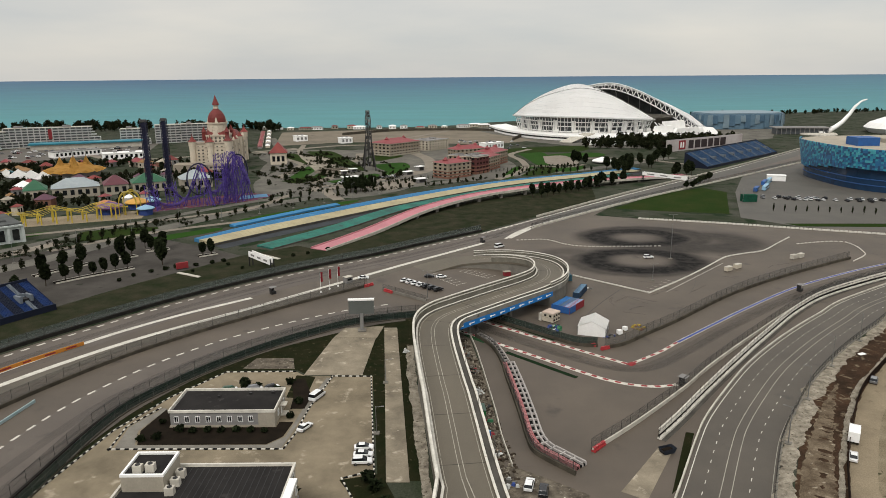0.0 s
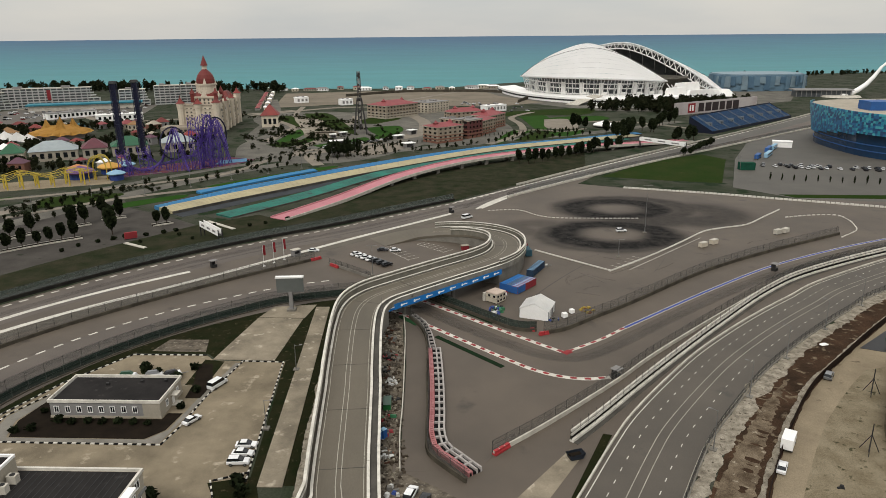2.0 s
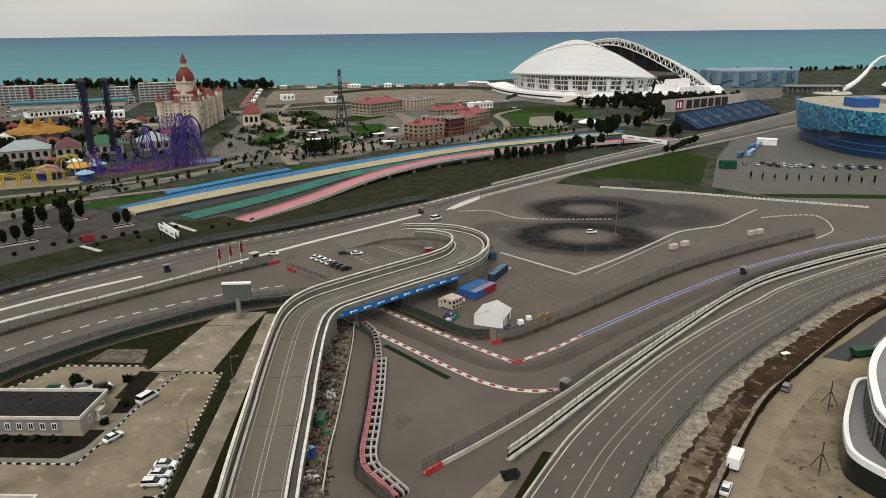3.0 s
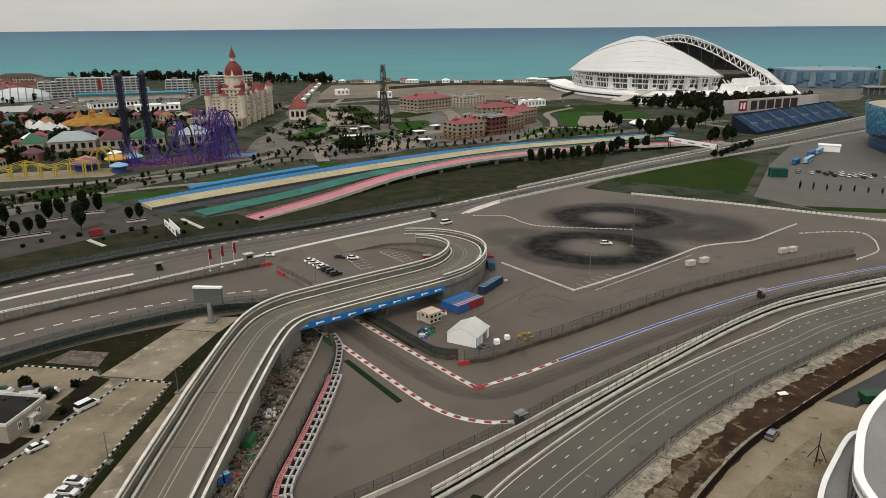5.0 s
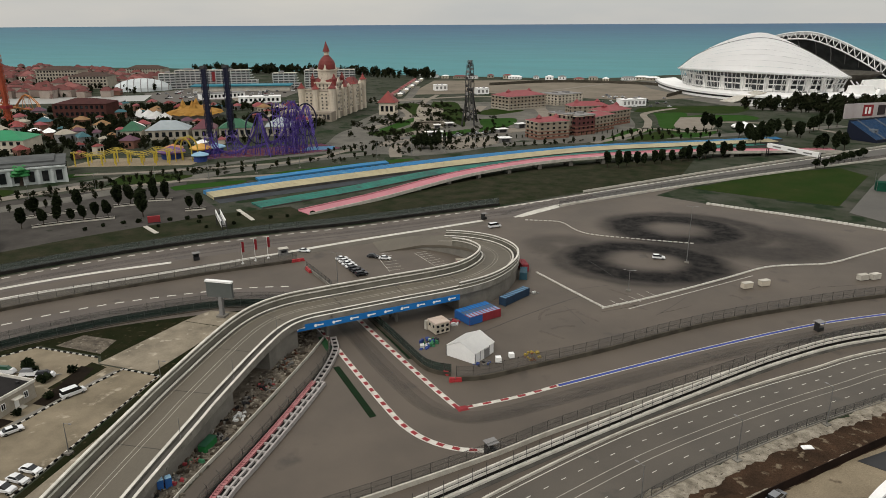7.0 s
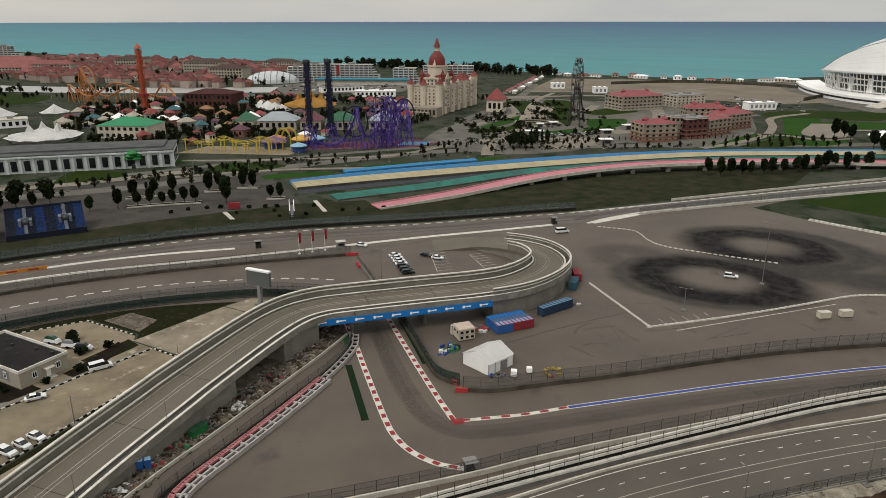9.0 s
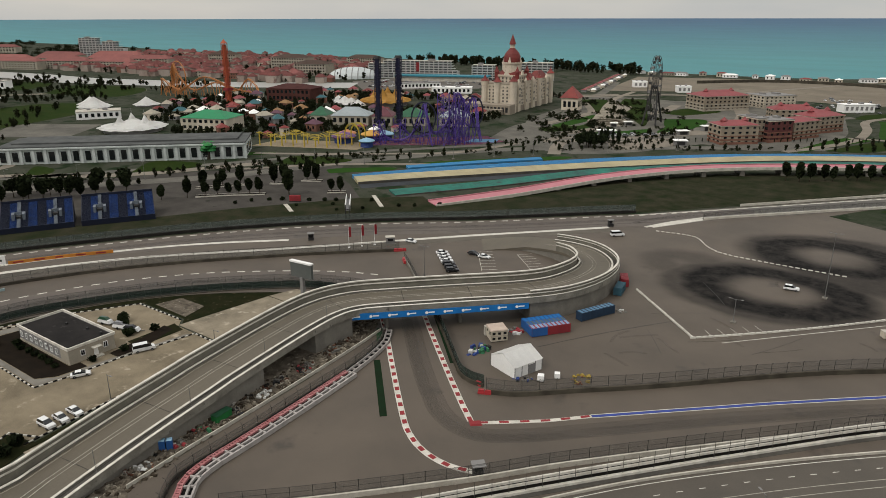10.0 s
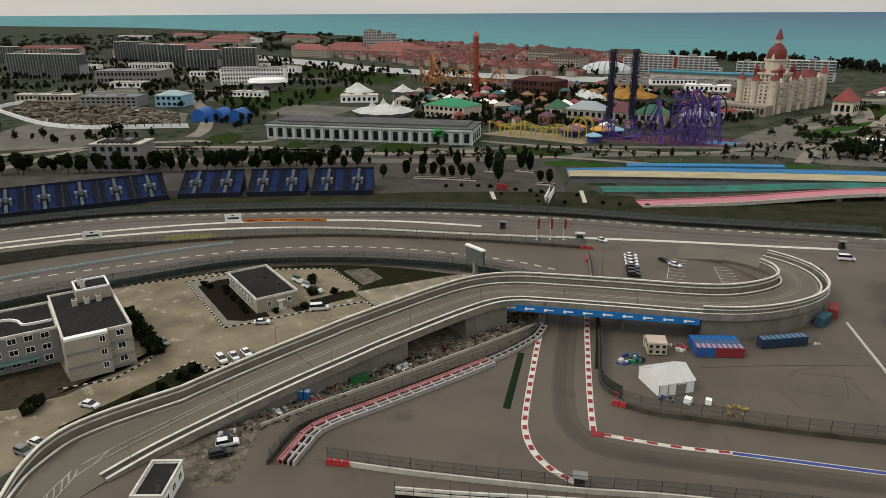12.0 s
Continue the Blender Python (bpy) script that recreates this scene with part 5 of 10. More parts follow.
part("rubbish", box(bmesh.new(), 0, 0, 0.3, 3.0, 1.7, 0.6, 0, 0.8), M_SOIL, sk)

# ---- parking lot inside the loop ----
for (x0, y0), (x1, y1) in (((-8, 287), (7.5, 266)), ((5, 292), (20.5, 277))):
    bm = bmesh.new()
    dx, dy = x1 - x0, y1 - y0
    L = math.hypot(dx, dy)
    ang = math.degrees(math.atan2(dy, dx))
    box(bm, (x0 + x1) / 2, (y0 + y1) / 2, 0.03, L * 0.75, 0.15, 0.03, ang)
    for k in range(7):
        f = 0.14 + 0.12 * k
        box(bm, x0 + dx * f + 1.8, y0 + dy * f + 2.2, 0.03, 5.0, 0.12, 0.03, ang + 90)
    setting("trim_parking_lines", bm, M_PAINT, "white parking bay lines", "road marking")
PARKW = smooth([(-24, 263.7), (-15, 256), (-6.4, 248.2)])
barrier("parking_wall", PARKW, 1.0, 0.4, M_CONC, "low wall and fence of the car park", 2.4, 3.5)
t = thing("storage_box", "dark red storage box with a pale roof", "box", pose(26.6, 283, 0.03, 0, 0, 20))
part("body", box(bmesh.new(), 0, 0, 0, 2.8, 1.9, 1.7, 0, 0.97), M_CRED, t)
part("roof", boxes((0, 0, 1.7, 3.1, 2.2, 0.14)), M_BEIGE, t, "pale roof")
booth = thing("ticket_booth", "small grey booth beside the track fence", "booth", pose(-38.8, 274.4, 0.03, 0, 0, 45))
part("body", boxes((0, 0, 0, 3.2, 2.2, 2.5)), M_GREYW, booth)
part("roof", boxes((0, 0, 2.5, 3.6, 2.6, 0.15)), M_PALE, booth)
part("window", boxes((0, -1.12, 1.1, 2.0, 0.06, 0.9)), M_GLASS, booth)
M_FLAG = surf("red_flag_cloth", (0.297, 0.0264, 0.033), (0.231, 0.0231, 0.0297), 1.5, 0.8)
for x, y in ((-47.6, 261.3), (-44.9, 265.3), (-42.1, 269.3)):
    t = thing("flag", "tall slim red flag on a white pole", "flag", pose(x, y, 0.03, 0, 0, 30), "flags")
    part("pole", rod(bmesh.new(), (0, 0, 0), (0, 0, 8.2), 0.07, 0.05, 6), M_WHITE, t)
    bm = bmesh.new()
    vs = [[bm.verts.new((0.05 + 0.9 * u, 0.12 * math.sin(u * 4 + v), 4.2 + v * 0.55)) for u in (0, 0.5, 1)] for v in range(8)]
    for r, q in zip(vs, vs[1:]):
        for k in range(2):
            bm.faces.new((r[k], r[k + 1], q[k + 1], q[k]))
    bmesh.ops.solidify(bm, geom=bm.faces[:], thickness=0.02)
    part("cloth", bm, M_FLAG, t)
    part("foot", rod(bmesh.new(), (0, 0, 0), (0, 0, 0.35), 0.5, 0.4, 8), M_WHITE, t)

bb = thing("billboard", "blank pale grey billboard on a single post", "billboard", pose(-26.9, 218.4, 0.1, 0, 0, 4))
part("post", boxes((0, 0, 0, 1.1, 1.1, 6.2)), M_GREYW, bb)
part("panel", boxes((0, 0, 6.0, 8.2, 0.9, 4.6)), surf("grey_green_panel", (0.1056, 0.1122, 0.1056), (0.0858, 0.0924, 0.0858), 6, 0.6), bb)
part("cap", boxes((0, 0, 10.6, 8.5, 1.3, 0.5)), M_WHITE, bb, "white cap along the top")
part("base", boxes((0, 0, 0, 2.6, 2.6, 0.5)), M_CONC, bb)

# ---- lot markings and blocks ----
def blocks(name, pts, step, size, material, label):
    """A row of separate concrete blocks."""
    t = thing(name, label, "barrier", Matrix.Translation(pts[0]), "", "structure")
    pr = None
    for k, (p, a) in enumerate(spaced(pts, step)):
        at = Matrix.Translation(p - pts[0]) @ pose(0, 0, 0, 0, 0, a + RNG.uniform(-4, 4))
        if pr is None:
            pr = part("block", box(bmesh.new(), 0, 0, 0, size[0], size[1], size[2], 0, 0.85), material, t, "", at)
        else:
            again(pr, at)
    return t


LOT = [(54.6, 281.5), (79, 257), (92, 269.5), (104.5, 282.5), (117, 296.5), (129, 310), (140, 316), (151, 321), (164, 335), (177, 349)]
blocks("lot_block_row", smooth(LOT[:2], 4), 1.7, (1.5, 0.55, 0.45), M_PAINT, "row of low white concrete blocks")
blocks("lot_block_row", smooth(LOT[1:], 3), 1.7, (1.5, 0.55, 0.45), M_PAINT, "long row of low white concrete blocks")
blocks("lot_block_row", smooth([(38, 347), (52, 348), (60, 338), (68, 333), (85, 332), (106, 332)], 4), 2.0, (1.4, 0.4, 0.3), M_PAINT, "thin row of white blocks across the skid marks")
blocks("lot_block_row", smooth([(173.8, 334), (188, 338), (198, 337.5), (199, 329), (197, 320), (193, 311), (181, 300)], 4), 2.4, (1.5, 0.5, 0.4), M_PAINT, "curved row of white blocks")
blocks("stone_row", smooth([(114, 398), (133, 391.5), (153, 384.5), (173, 376), (190, 368.5), (230, 352)], 4), 2.1, (1.9, 1.4, 0.8), M_PAINT, "row of pale concrete blocks at the lot edge")
for (x0, y0), (x1, y1) in (((86, 258.5), (124, 300)), ((60, 276), (60.5, 276.5))):
    line("trim_lot_line", smooth([(x0, y0), (x1, y1)], 2), 0, 0.25, M_PAINT, "thin white line on the apron", 0.05)
bm = bmesh.new()
for k in range(5):
    box(bm, 82 + k * 2.6, 262 + k * 2.7, 0.03, 5.5, 0.12, 0.02, 135)
setting("trim_lot_bays", bm, M_PAINT, "thin white bay lines on the apron", "road marking")


def mast(x, y, h, label="tall slim steel lighting mast", heads=2, a=0.0):
    t = thing("light_mast", label, "lamp post", pose(x, y, 0.03, 0, 0, a), "light masts")
    part("pole", rod(bmesh.new(), (0, 0, 0), (0, 0, h), 0.02 * h**0.5 + 0.06, 0.06, 7), M_STEEL, t)
    part("foot", boxes((0, 0, 0, 1.4, 1.4, 0.35)), M_CONC, t)
    for k in range(heads):
        s = -1 if k else 1
        arm = part("arm", rod(bmesh.new(), (0, 0, h - 0.2), (s * 1.4, 0, h), 0.05, 0.04, 5), M_STEEL, t)
        part("lamp", boxes((s * 1.6, 0, h - 0.06, 0.7, 0.3, 0.12)), M_GREYW, arm)


mast(103, 307.6, 20.6)
mast(85, 273.7, 7.0)
mast(-6, 252, 11)
mast(-16, 150, 7, "slim grey yard lamp", 1)
mast(-16, 178, 7, "slim grey yard lamp", 1)
for k, (p, a) in enumerate(spaced(shifted(HW[22:], -17.4), 27)):
    mast(p.x, p.y, 9.2, "slim road lamp with a single arm", 1, a + 90)
for k, (p, a) in enumerate(spaced(shifted(DECK[12:66], -7.2), 22)):
    t = thing("light_mast", "slim lamp on the bridge parapet", "lamp post", Matrix.Translation(p + Vector((0, 0, 0.9))) @ pose(0, 0, 0, 0, 0, a + 90), "light masts")
    part("pole", rod(bmesh.new(), (0, 0, -0.3), (0, 0, 4.5), 0.07, 0.05, 6), M_STEEL, t)
car(93.5, 309.2, 5, M_CARW, "suv")
for x, y in ((127, 290), (132.5, 294), (164, 309), (168, 311)):
    t = thing("generator_box", "pale equipment cabin behind the track fence", "cabin", pose(x - 6, y - 3, 0.03, 0, 0, 35), "equipment cabins")
    part("body", boxes((0, 0, 0.2, 3.4, 1.8, 1.7)), M_CREAM if x < 160 else M_PALE, t)
    part("lid", boxes((0, 0, 1.9, 3.5, 1.9, 0.12)), M_PALE, t)
    part("skid", boxes((0, 0, 0, 3.2, 1.2, 0.2)), M_DARK, t)
t = thing("parked_trailer", "dark red flatbed trailer with a white load", "trailer", pose(27, 312, 0.03, 0, 0, -25))
part("bed", boxes((0, 0, 0.7, 6.5, 2.2, 0.3)), M_CRED, t)
part("load", boxes((-1.8, 0, 1.0, 2.2, 1.8, 1.2)), M_WHITE, t)
part("cab", boxes((2.6, 0, 1.0, 1.6, 2.0, 1.4)), M_DARK, t)
for q in (-2.2, 2.2):
    for s in (-1, 1):
        part("wheel", rod(bmesh.new(), (q, s - 0.15, 0.4), (q, s + 0.15, 0.4), 0.4, 0.4, 10), M_BLACK, t)

# ---- overhead gantry at the track ----
def gantry(x0, y0, x1, y1, h, label):
    a = math.degrees(math.atan2(y1 - y0, x1 - x0))
    L = math.hypot(x1 - x0, y1 - y0)
    t = thing("track_gantry", label, "gantry", pose(x0, y0, 0.05, 0, 0, a), "track gantries")
    for x in (0, L):
        part("tower", boxes((x, -0.8, 0, 0.4, 0.4, h), (x, 0.8, 0, 0.4, 0.4, h), (x, 0, h * 0.35, 0.3, 1.6, 0.3), (x, 0, h * 0.7, 0.3, 1.6, 0.3)), M_DARK, t)
    part("panel", boxes((L / 2, -0.9, h - 2.6, L, 0.25, 2.6), (L / 2, 0.9, h - 2.6, L, 0.25, 2.6)), M_WHITE, t, "white sign panel")
    part("walkway", boxes((L / 2, 0, h - 2.5, L, 1.7, 0.2)), M_STEEL, t)
    for k in range(3):
        part("lettering_bar", boxes((L * (0.2 + 0.3 * k), -1.06, h - 1.7, L * 0.16, 0.06, 0.8)), M_GREYW, t, "grey lettering bar")
    return t


gantry(-85.5, 302.4, -72.5, 287.5, 6.8, "white-panelled gantry lying along the track edge")
gantry(154, 537, 178, 507, 8.5, "white-panelled gantry over the far straight")

# ---- yard buildings ----
def window(parent, x, y, z, w, h, facing, frame_mat=M_WHITE, deep=0.06):
    """A framed window on a wall that faces -y (0), +x (90), +y (180) or -x (270)."""
    key = ("win", round(w, 2), round(h, 2), frame_mat.name)
    at = pose(x, y, z, 0, 0, facing)
    if key not in CARS:
        f = part("window", boxes((0, -deep, 0, w, 2 * deep, 0.12), (0, -deep, h - 0.12, w, 2 * deep, 0.12), (-w / 2 + 0.06, -deep, 0.12, 0.12, 2 * deep, h - 0.24), (w / 2 - 0.06, -deep, 0.12, 0.12, 2 * deep, h - 0.24), (0, -deep, 0.12, 0.08, 2 * deep, h - 0.24)), frame_mat, parent, "", at)
        p = part("pane", boxes((0, -0.03, 0.1, w - 0.2, 0.04, h - 0.2)), M_GLASS, f)
        CARS[key] = (f, p)
        return f
    f, p = CARS[key]
    o = again(f, at, parent)
    again(p, Matrix(), o)
    return o


def parapet_roof(parent, sx, sy, z, h=0.6, t=0.3, cx=0, cy=0, over=0.0):
    part("roof", boxes((cx, cy, z - 0.05, sx - 2 * t, sy - 2 * t, 0.12)), M_DARKROOF, parent, "dark bitumen roof")
    sx, sy = sx + 2 * over, sy + 2 * over
    part("cornice", boxes((cx, cy - sy / 2 + t / 2, z - 0.1, sx, t, h), (cx, cy + sy / 2 - t / 2, z - 0.1, sx, t, h), (cx - sx / 2 + t / 2, cy, z - 0.1, t, sy - 2 * t, h), (cx + sx / 2 - t / 2, cy, z - 0.1, t, sy - 2 * t, h)), M_WHITED, parent, "weathered white parapet")


off = thing("office_building", "single-storey grey office with white parapet and dark flat roof", "building", pose(-53.3, 159.8, 0.03))
part("wall", boxes((0, 0, 0, 25, 11.8, 3.9)), M_GREYW, off)
part("plinth", boxes((0, 0, 0, 25.3, 12.1, 0.5)), M_BEIGE, off)
part("corner_panel", boxes((10.6, -0.04, 0.5, 4.0, 11.86, 3.3)), M_BEIGE, off, "cream end wall")
parapet_roof(off, 25, 11.8, 3.9, 0.7, 0.32, over=0.3)
for k in range(8):
    window(off, -11 + k * 2.55, -5.95, 1.3, 1.15, 1.6, 0)
for y in (-2.5, 3.4):
    window(off, 12.62, y, 1.3, 1.15, 1.6, 90)
part("door", boxes((12.66, 0.8, 0.1, 0.1, 1.1, 2.2)), M_WHITE, off, "white entrance door")
part("step", boxes((13.4, 0.8, 0, 1.6, 2.4, 0.25)), M_PALE, off)
part("canopy", boxes((13.3, 0.8, 2.6, 1.6, 2.4, 0.15)), M_PALE, off)
for x, y in ((-3, 2), (4.5, 3.5), (10, 4)):
    v_ = part("roof_vent", boxes((x, y, 3.9, 0.7, 0.5, 0.6)), M_DARK, off)

adm = thing("administration_block", "three-storey beige office block with dark flat roof and white parapet", "building", pose(-43.5, 112.6, 0.03))
part("wall", boxes((0, 0, 0, 30, 14.4, 10.0)), M_BEIGE, adm)
part("bay", boxes((15.6, -2.6, 0, 1.6, 9.2, 10.0)), M_BEIGE, adm)
for z in (3.0, 6.4):
    part("string_course", boxes((0.1, 0, z, 30.4, 14.6, 0.55), (15.8, -2.6, z, 1.5, 9.3, 0.55)), M_GREYW, adm, "grey band between the storeys")
part("plinth", boxes((0, 0, 0, 30.3, 14.7, 0.8)), M_GREYW, adm)
parapet_roof(adm, 30, 14.4, 10.0, 0.6, 0.45, over=0.2)
part("bay_roof", boxes((15.8, -2.6, 9.95, 1.4, 9.0, 0.6)), M_WHITE, adm)
for k in range(3):
    window(adm, 16.45, 0.6, 1.5 + k * 3.3, 1.3, 1.6, 90)
    window(adm, 15.05, 4.6, 1.5 + k * 3.3, 1.8, 1.6, 90)
    for j in range(8):
        window(adm, -12 + j * 3.2, 7.23, 1.5 + k * 3.3, 1.3, 1.6, 180)
part("penthouse", boxes((-10.3, 2.6, 10, 7.6, 8.0, 3.0)), M_BEIGE, adm)
part("penthouse_rim", boxes((-10.3, -1.2, 13, 7.8, 0.4, 0.5), (-10.3, 6.4, 13, 7.8, 0.4, 0.5), (-14.0, 2.6, 13, 0.4, 7.2, 0.5), (-6.6, 2.6, 13, 0.4, 7.2, 0.5)), M_WHITE, adm)
part("penthouse_roof", boxes((-10.3, 2.6, 12.98, 7.0, 7.2, 0.08)), M_DARKROOF, adm)
for x, y, z in ((-11.5, 0.2, 13.06), (-9.4, 0.6, 13.06), (-5.2, 3.4, 10.1), (-5.2, 0.6, 10.1), (-5.2, -2.2, 10.1)):
    u_ = part("air_unit", boxes((x, y, z, 1.6, 1.2, 1.5)), M_PALE, adm, "pale roof air-conditioning unit")
    part("fan", rod(bmesh.new(), (x, y, z + 1.5), (x, y, z + 1.58), 0.45, 0.45, 12), M_DARK, u_)
for k in range(16):
    part("roof_seam", boxes((-4.2 + k * 1.15, 0, 10.07, 0.14, 12.6, 0.05)), M_DARK, adm)

wing = thing("office_wing", "beige three-storey wing with rows of windows", "building", pose(-48.5, 94.5, 0.03))
part("wall", boxes((0, 0, 0, 18, 21.6, 8.8)), M_GREYW, wing)
parapet_roof(wing, 18, 21.6, 8.8, 0.6, 0.45, over=0.2)
part("curved_parapet", sweep(bmesh.new(), smooth([(-2, -10, 8.85), (-2, 0, 8.85), (0, 3, 8.85), (3.5, 4.5, 8.85), (4, 10.2, 8.85)], 6), [(-0.2, 0), (-0.2, 0.6), (0.2, 0.6), (0.2, 0)]), M_WHITE, wing)
for k in range(3):
    for j in range(6):
        window(wing, 9.03, -9 + j * 3.4, 1.2 + k * 2.9, 1.9, 1.5, 90)
part("canopy", boxes((10.2, -2, 2.9, 2.4, 16, 0.2)), surf("sea_green_glass", (0.0924, 0.1584, 0.1452), (0.0726, 0.132, 0.1254), 4, 0.3), wing, "green-glazed canopy")

hut = thing("gate_hut", "small white-roofed gatehouse with dark flat roof", "building", pose(25.3, 113, 0.03, 0, 0, -33))
part("wall", boxes((0, 0, 0, 9.6, 5.2, 3.3)), M_WHITE, hut)
parapet_roof(hut, 9.6, 5.2, 3.3, 0.6, 0.4, over=0.2)
for k in range(3):
    window(hut, -3 + k * 3, -2.62, 1.0, 1.5, 1.5, 0)
    window(hut, -3 + k * 3, 2.62, 1.0, 1.5, 1.5, 180)

# soil beds and kerb stones
setting("pavement_bed", flat([(-70.5, 145.6), (-41, 145.4), (-37.8, 149), (-36.8, 156), (-40.2, 156), (-40.4, 153.4), (-66.2, 153.6), (-67, 160), (-70.4, 163.2), (-72.4, 152)], -0.2, 0.1), M_SOIL, "dark soil bed round the office", "flower bed")
setting("pavement_bed_east", flat([(-39, 163), (-35.4, 163), (-34.9, 170), (-38.6, 181), (-42.5, 181), (-39.6, 170)], -0.2, 0.1), M_SOIL, "dark soil bed beside the parking bays", "flower bed")
setting("pavement_island", flat([(-22, 130.5), (-13.4, 132.8), (-8.6, 120), (-5.4, 103.3), (-8, 100.5), (-12.2, 110.5), (-17, 122.1), (-19, 125.3)], -0.2, 0.1), M_SCRUB, "dark planted strip beside the ramp", "flower bed")
setting("pavement_path", flat([(-37, 143.8), (-75, 144), (-76, 154), (-71.5, 164), (-70.2, 163.4), (-73, 152), (-71, 145.4), (-40.6, 145.2), (-37.2, 149), (-35.8, 163), (-32.8, 181.5), (-31.6, 181.5), (-34.6, 162)], -0.2, 0.07), M_CONC, "grey footpath round the soil bed", "path")
KERBS = (((-76, 143.6), (-36.5, 143.2), (-35.2, 150), (-34.3, 163), (-31.2, 182.4)), ((-76, 143.6), (-76.6, 154), (-72, 164.2)), ((-31.2, 182.6), (-20.4, 182.2), (-14.8, 131)), ((-83.5, 126), (-79, 152), (-72, 170), (-62, 186), (-42, 186)), ((-25, 103), (-23, 113.6), (-28, 122.2), (-34.2, 126.3)), ((-18, 122.6), (-21.6, 131), (-14.6, 134.2)))
for row in KERBS:
    o = Vector((*row[0], 0))
    t = thing("kerb_row", "kerb of alternating black and white stones", "kerb", Matrix.Translation(o), "yard kerbs", "structure")
    pr = {}
    seg = [Vector((*p, 0)) for p in row]
    for k, (p, a) in enumerate(spaced(seg, 1.0)):
        at = Matrix.Translation(p - o) @ pose(0, 0, 0.02, 0, 0, a)
        nm = k % 2
        if nm not in pr:
            pr[nm] = part("kerb_stone", box(bmesh.new(), 0, 0, 0, 0.96, 0.35, 0.25, 0, 0.9), M_PAINT if nm else M_BLACK, t, "", at)
        else:
            again(pr[nm], at)

# trailers and small craft parked behind the office
for x, y, a, mt, lb in ((-57, 172.4, 12, M_CARG, "green and white covered boat on a trailer"), (-50.5, 173, 20, M_CARS, "grey covered boat on a trailer"), (-46, 173.4, 35, M_CARD, "dark covered quad bike on a trailer")):
    t = thing("boat_trailer", lb, "trailer", pose(x, y, 0.04, 0, 0, a), "parked trailers")
    part("hull", box(bmesh.new(), 0, 0, 0.5, 4.6, 1.7, 0.9, 0, 0.8), M_CARW, t, "white hull")
    part("cover", box(bmesh.new(), -0.4, 0, 1.4, 3.4, 1.4, 0.7, 0, 0.6), mt, t, "fitted cover")
    part("drawbar", boxes((2.9, 0, 0.45, 1.6, 0.15, 0.15)), M_STEEL, t)
    for q in (-0.85, 0.85):
        part("wheel", rod(bmesh.new(), (-0.4, q - 0.1, 0.35), (-0.4, q + 0.1, 0.35), 0.35, 0.35, 10), M_BLACK, t)
t = thing("storage_box", "bright green steel storage box among rubble", "container", pose(9.3, 160, 0.03, 0, 0, 94))
part("body", box(bmesh.new(), 0, 0, 0, 4.2, 1.7, 1.5, 0, 0.97), surf("bright_green_steel", (0.0132, 0.1452, 0.033), (0.0132, 0.1122, 0.0297), 2, 0.6), t)
part("lid", boxes((0, 0, 1.5, 4.3, 1.8, 0.12)), M_CARG, t)

# small loose rubble along the ramp foot, in three materials
RUB = random.Random(21)
LANE_EDGE = smooth([(-3, 226), (3.6, 212), (6.4, 200), (8.2, 180), (10.2, 160), (11.6, 146), (14, 132)], 6)
for nm, mt, n_, lb in (("rubble_pale", M_GRAVEL, 200, "scattered pale rubble and sacks below the ramp"), ("rubble_dark", M_RUBBLE, 420, "scattered dark broken concrete below the ramp"), ("rubble_brown", M_BARK, 220, "scattered planks and boards below the ramp")):
    vs, fs = [], []
    for k in range(n_):
        p = RUB.choice(LANE_EDGE)
        x, y = p.x + RUB.uniform(-3.4, 2.2), p.y + RUB.uniform(-7, 7)
        a, sx, sy, sz = RUB.uniform(0, 3.14), RUB.uniform(0.15, 0.7), RUB.uniform(0.1, 0.4), RUB.uniform(0.12, 0.5)
        b = len(vs)
        for z, f in ((0, 1), (sz, 0.7)):
            for dx, dy in ((-1, -1), (1, -1), (1, 1), (-1, 1)):
                vs.append((x + f * (dx * sx * math.cos(a) - dy * sy * math.sin(a)), y + f * (dx * sx * math.sin(a) + dy * sy * math.cos(a)), z))
        fs += [tuple(b + i for i in q) for q in ((4, 5, 6, 7), (0, 1, 5, 4), (1, 2, 6, 5), (2, 3, 7, 6), (3, 0, 4, 7))]
    me = bpy.data.meshes.new(nm)
    me.from_pydata(vs, [], fs)
    me.materials.append(mt)
    tagged(new("rubble", me), lb, "rubble", "", "stuff")

# thin films of tyre rubber along the driven lines
M_RUBFILM = gauze("tyre_rubber_film", (0.018, 0.016, 0.014), 0.075)
TURN = smooth([(2, 230), (14, 218.5), (27, 205), (38, 194.5), (47, 187.5), (56, 185.6), (64, 190), (76, 201), (98, 222), (126, 246), (160, 270), (200, 292)], 6)
for nm, pts, o, w in (("turn", TURN, 0.0, 2.6), ("turn_wide", TURN, 0.6, 5.0), ("main", A_FAR[: near(A_FAR, 60, 410)], -8.5, 3.2), ("main_edge", A_FAR[: near(A_FAR, 60, 410)], -13.0, 1.0), ("support", B_DASH, -8.0, 3.0), ("support_edge", B_DASH, -12.5, 1.0), ("deck_far", W3, 6.5, 3.0)):
    setting("trim_rubber_" + nm, band(pts, o + w / 2, o - w / 2, 0.052, 0.072), M_RUBFILM, "faint film of tyre rubber on the track", "tyre marks")
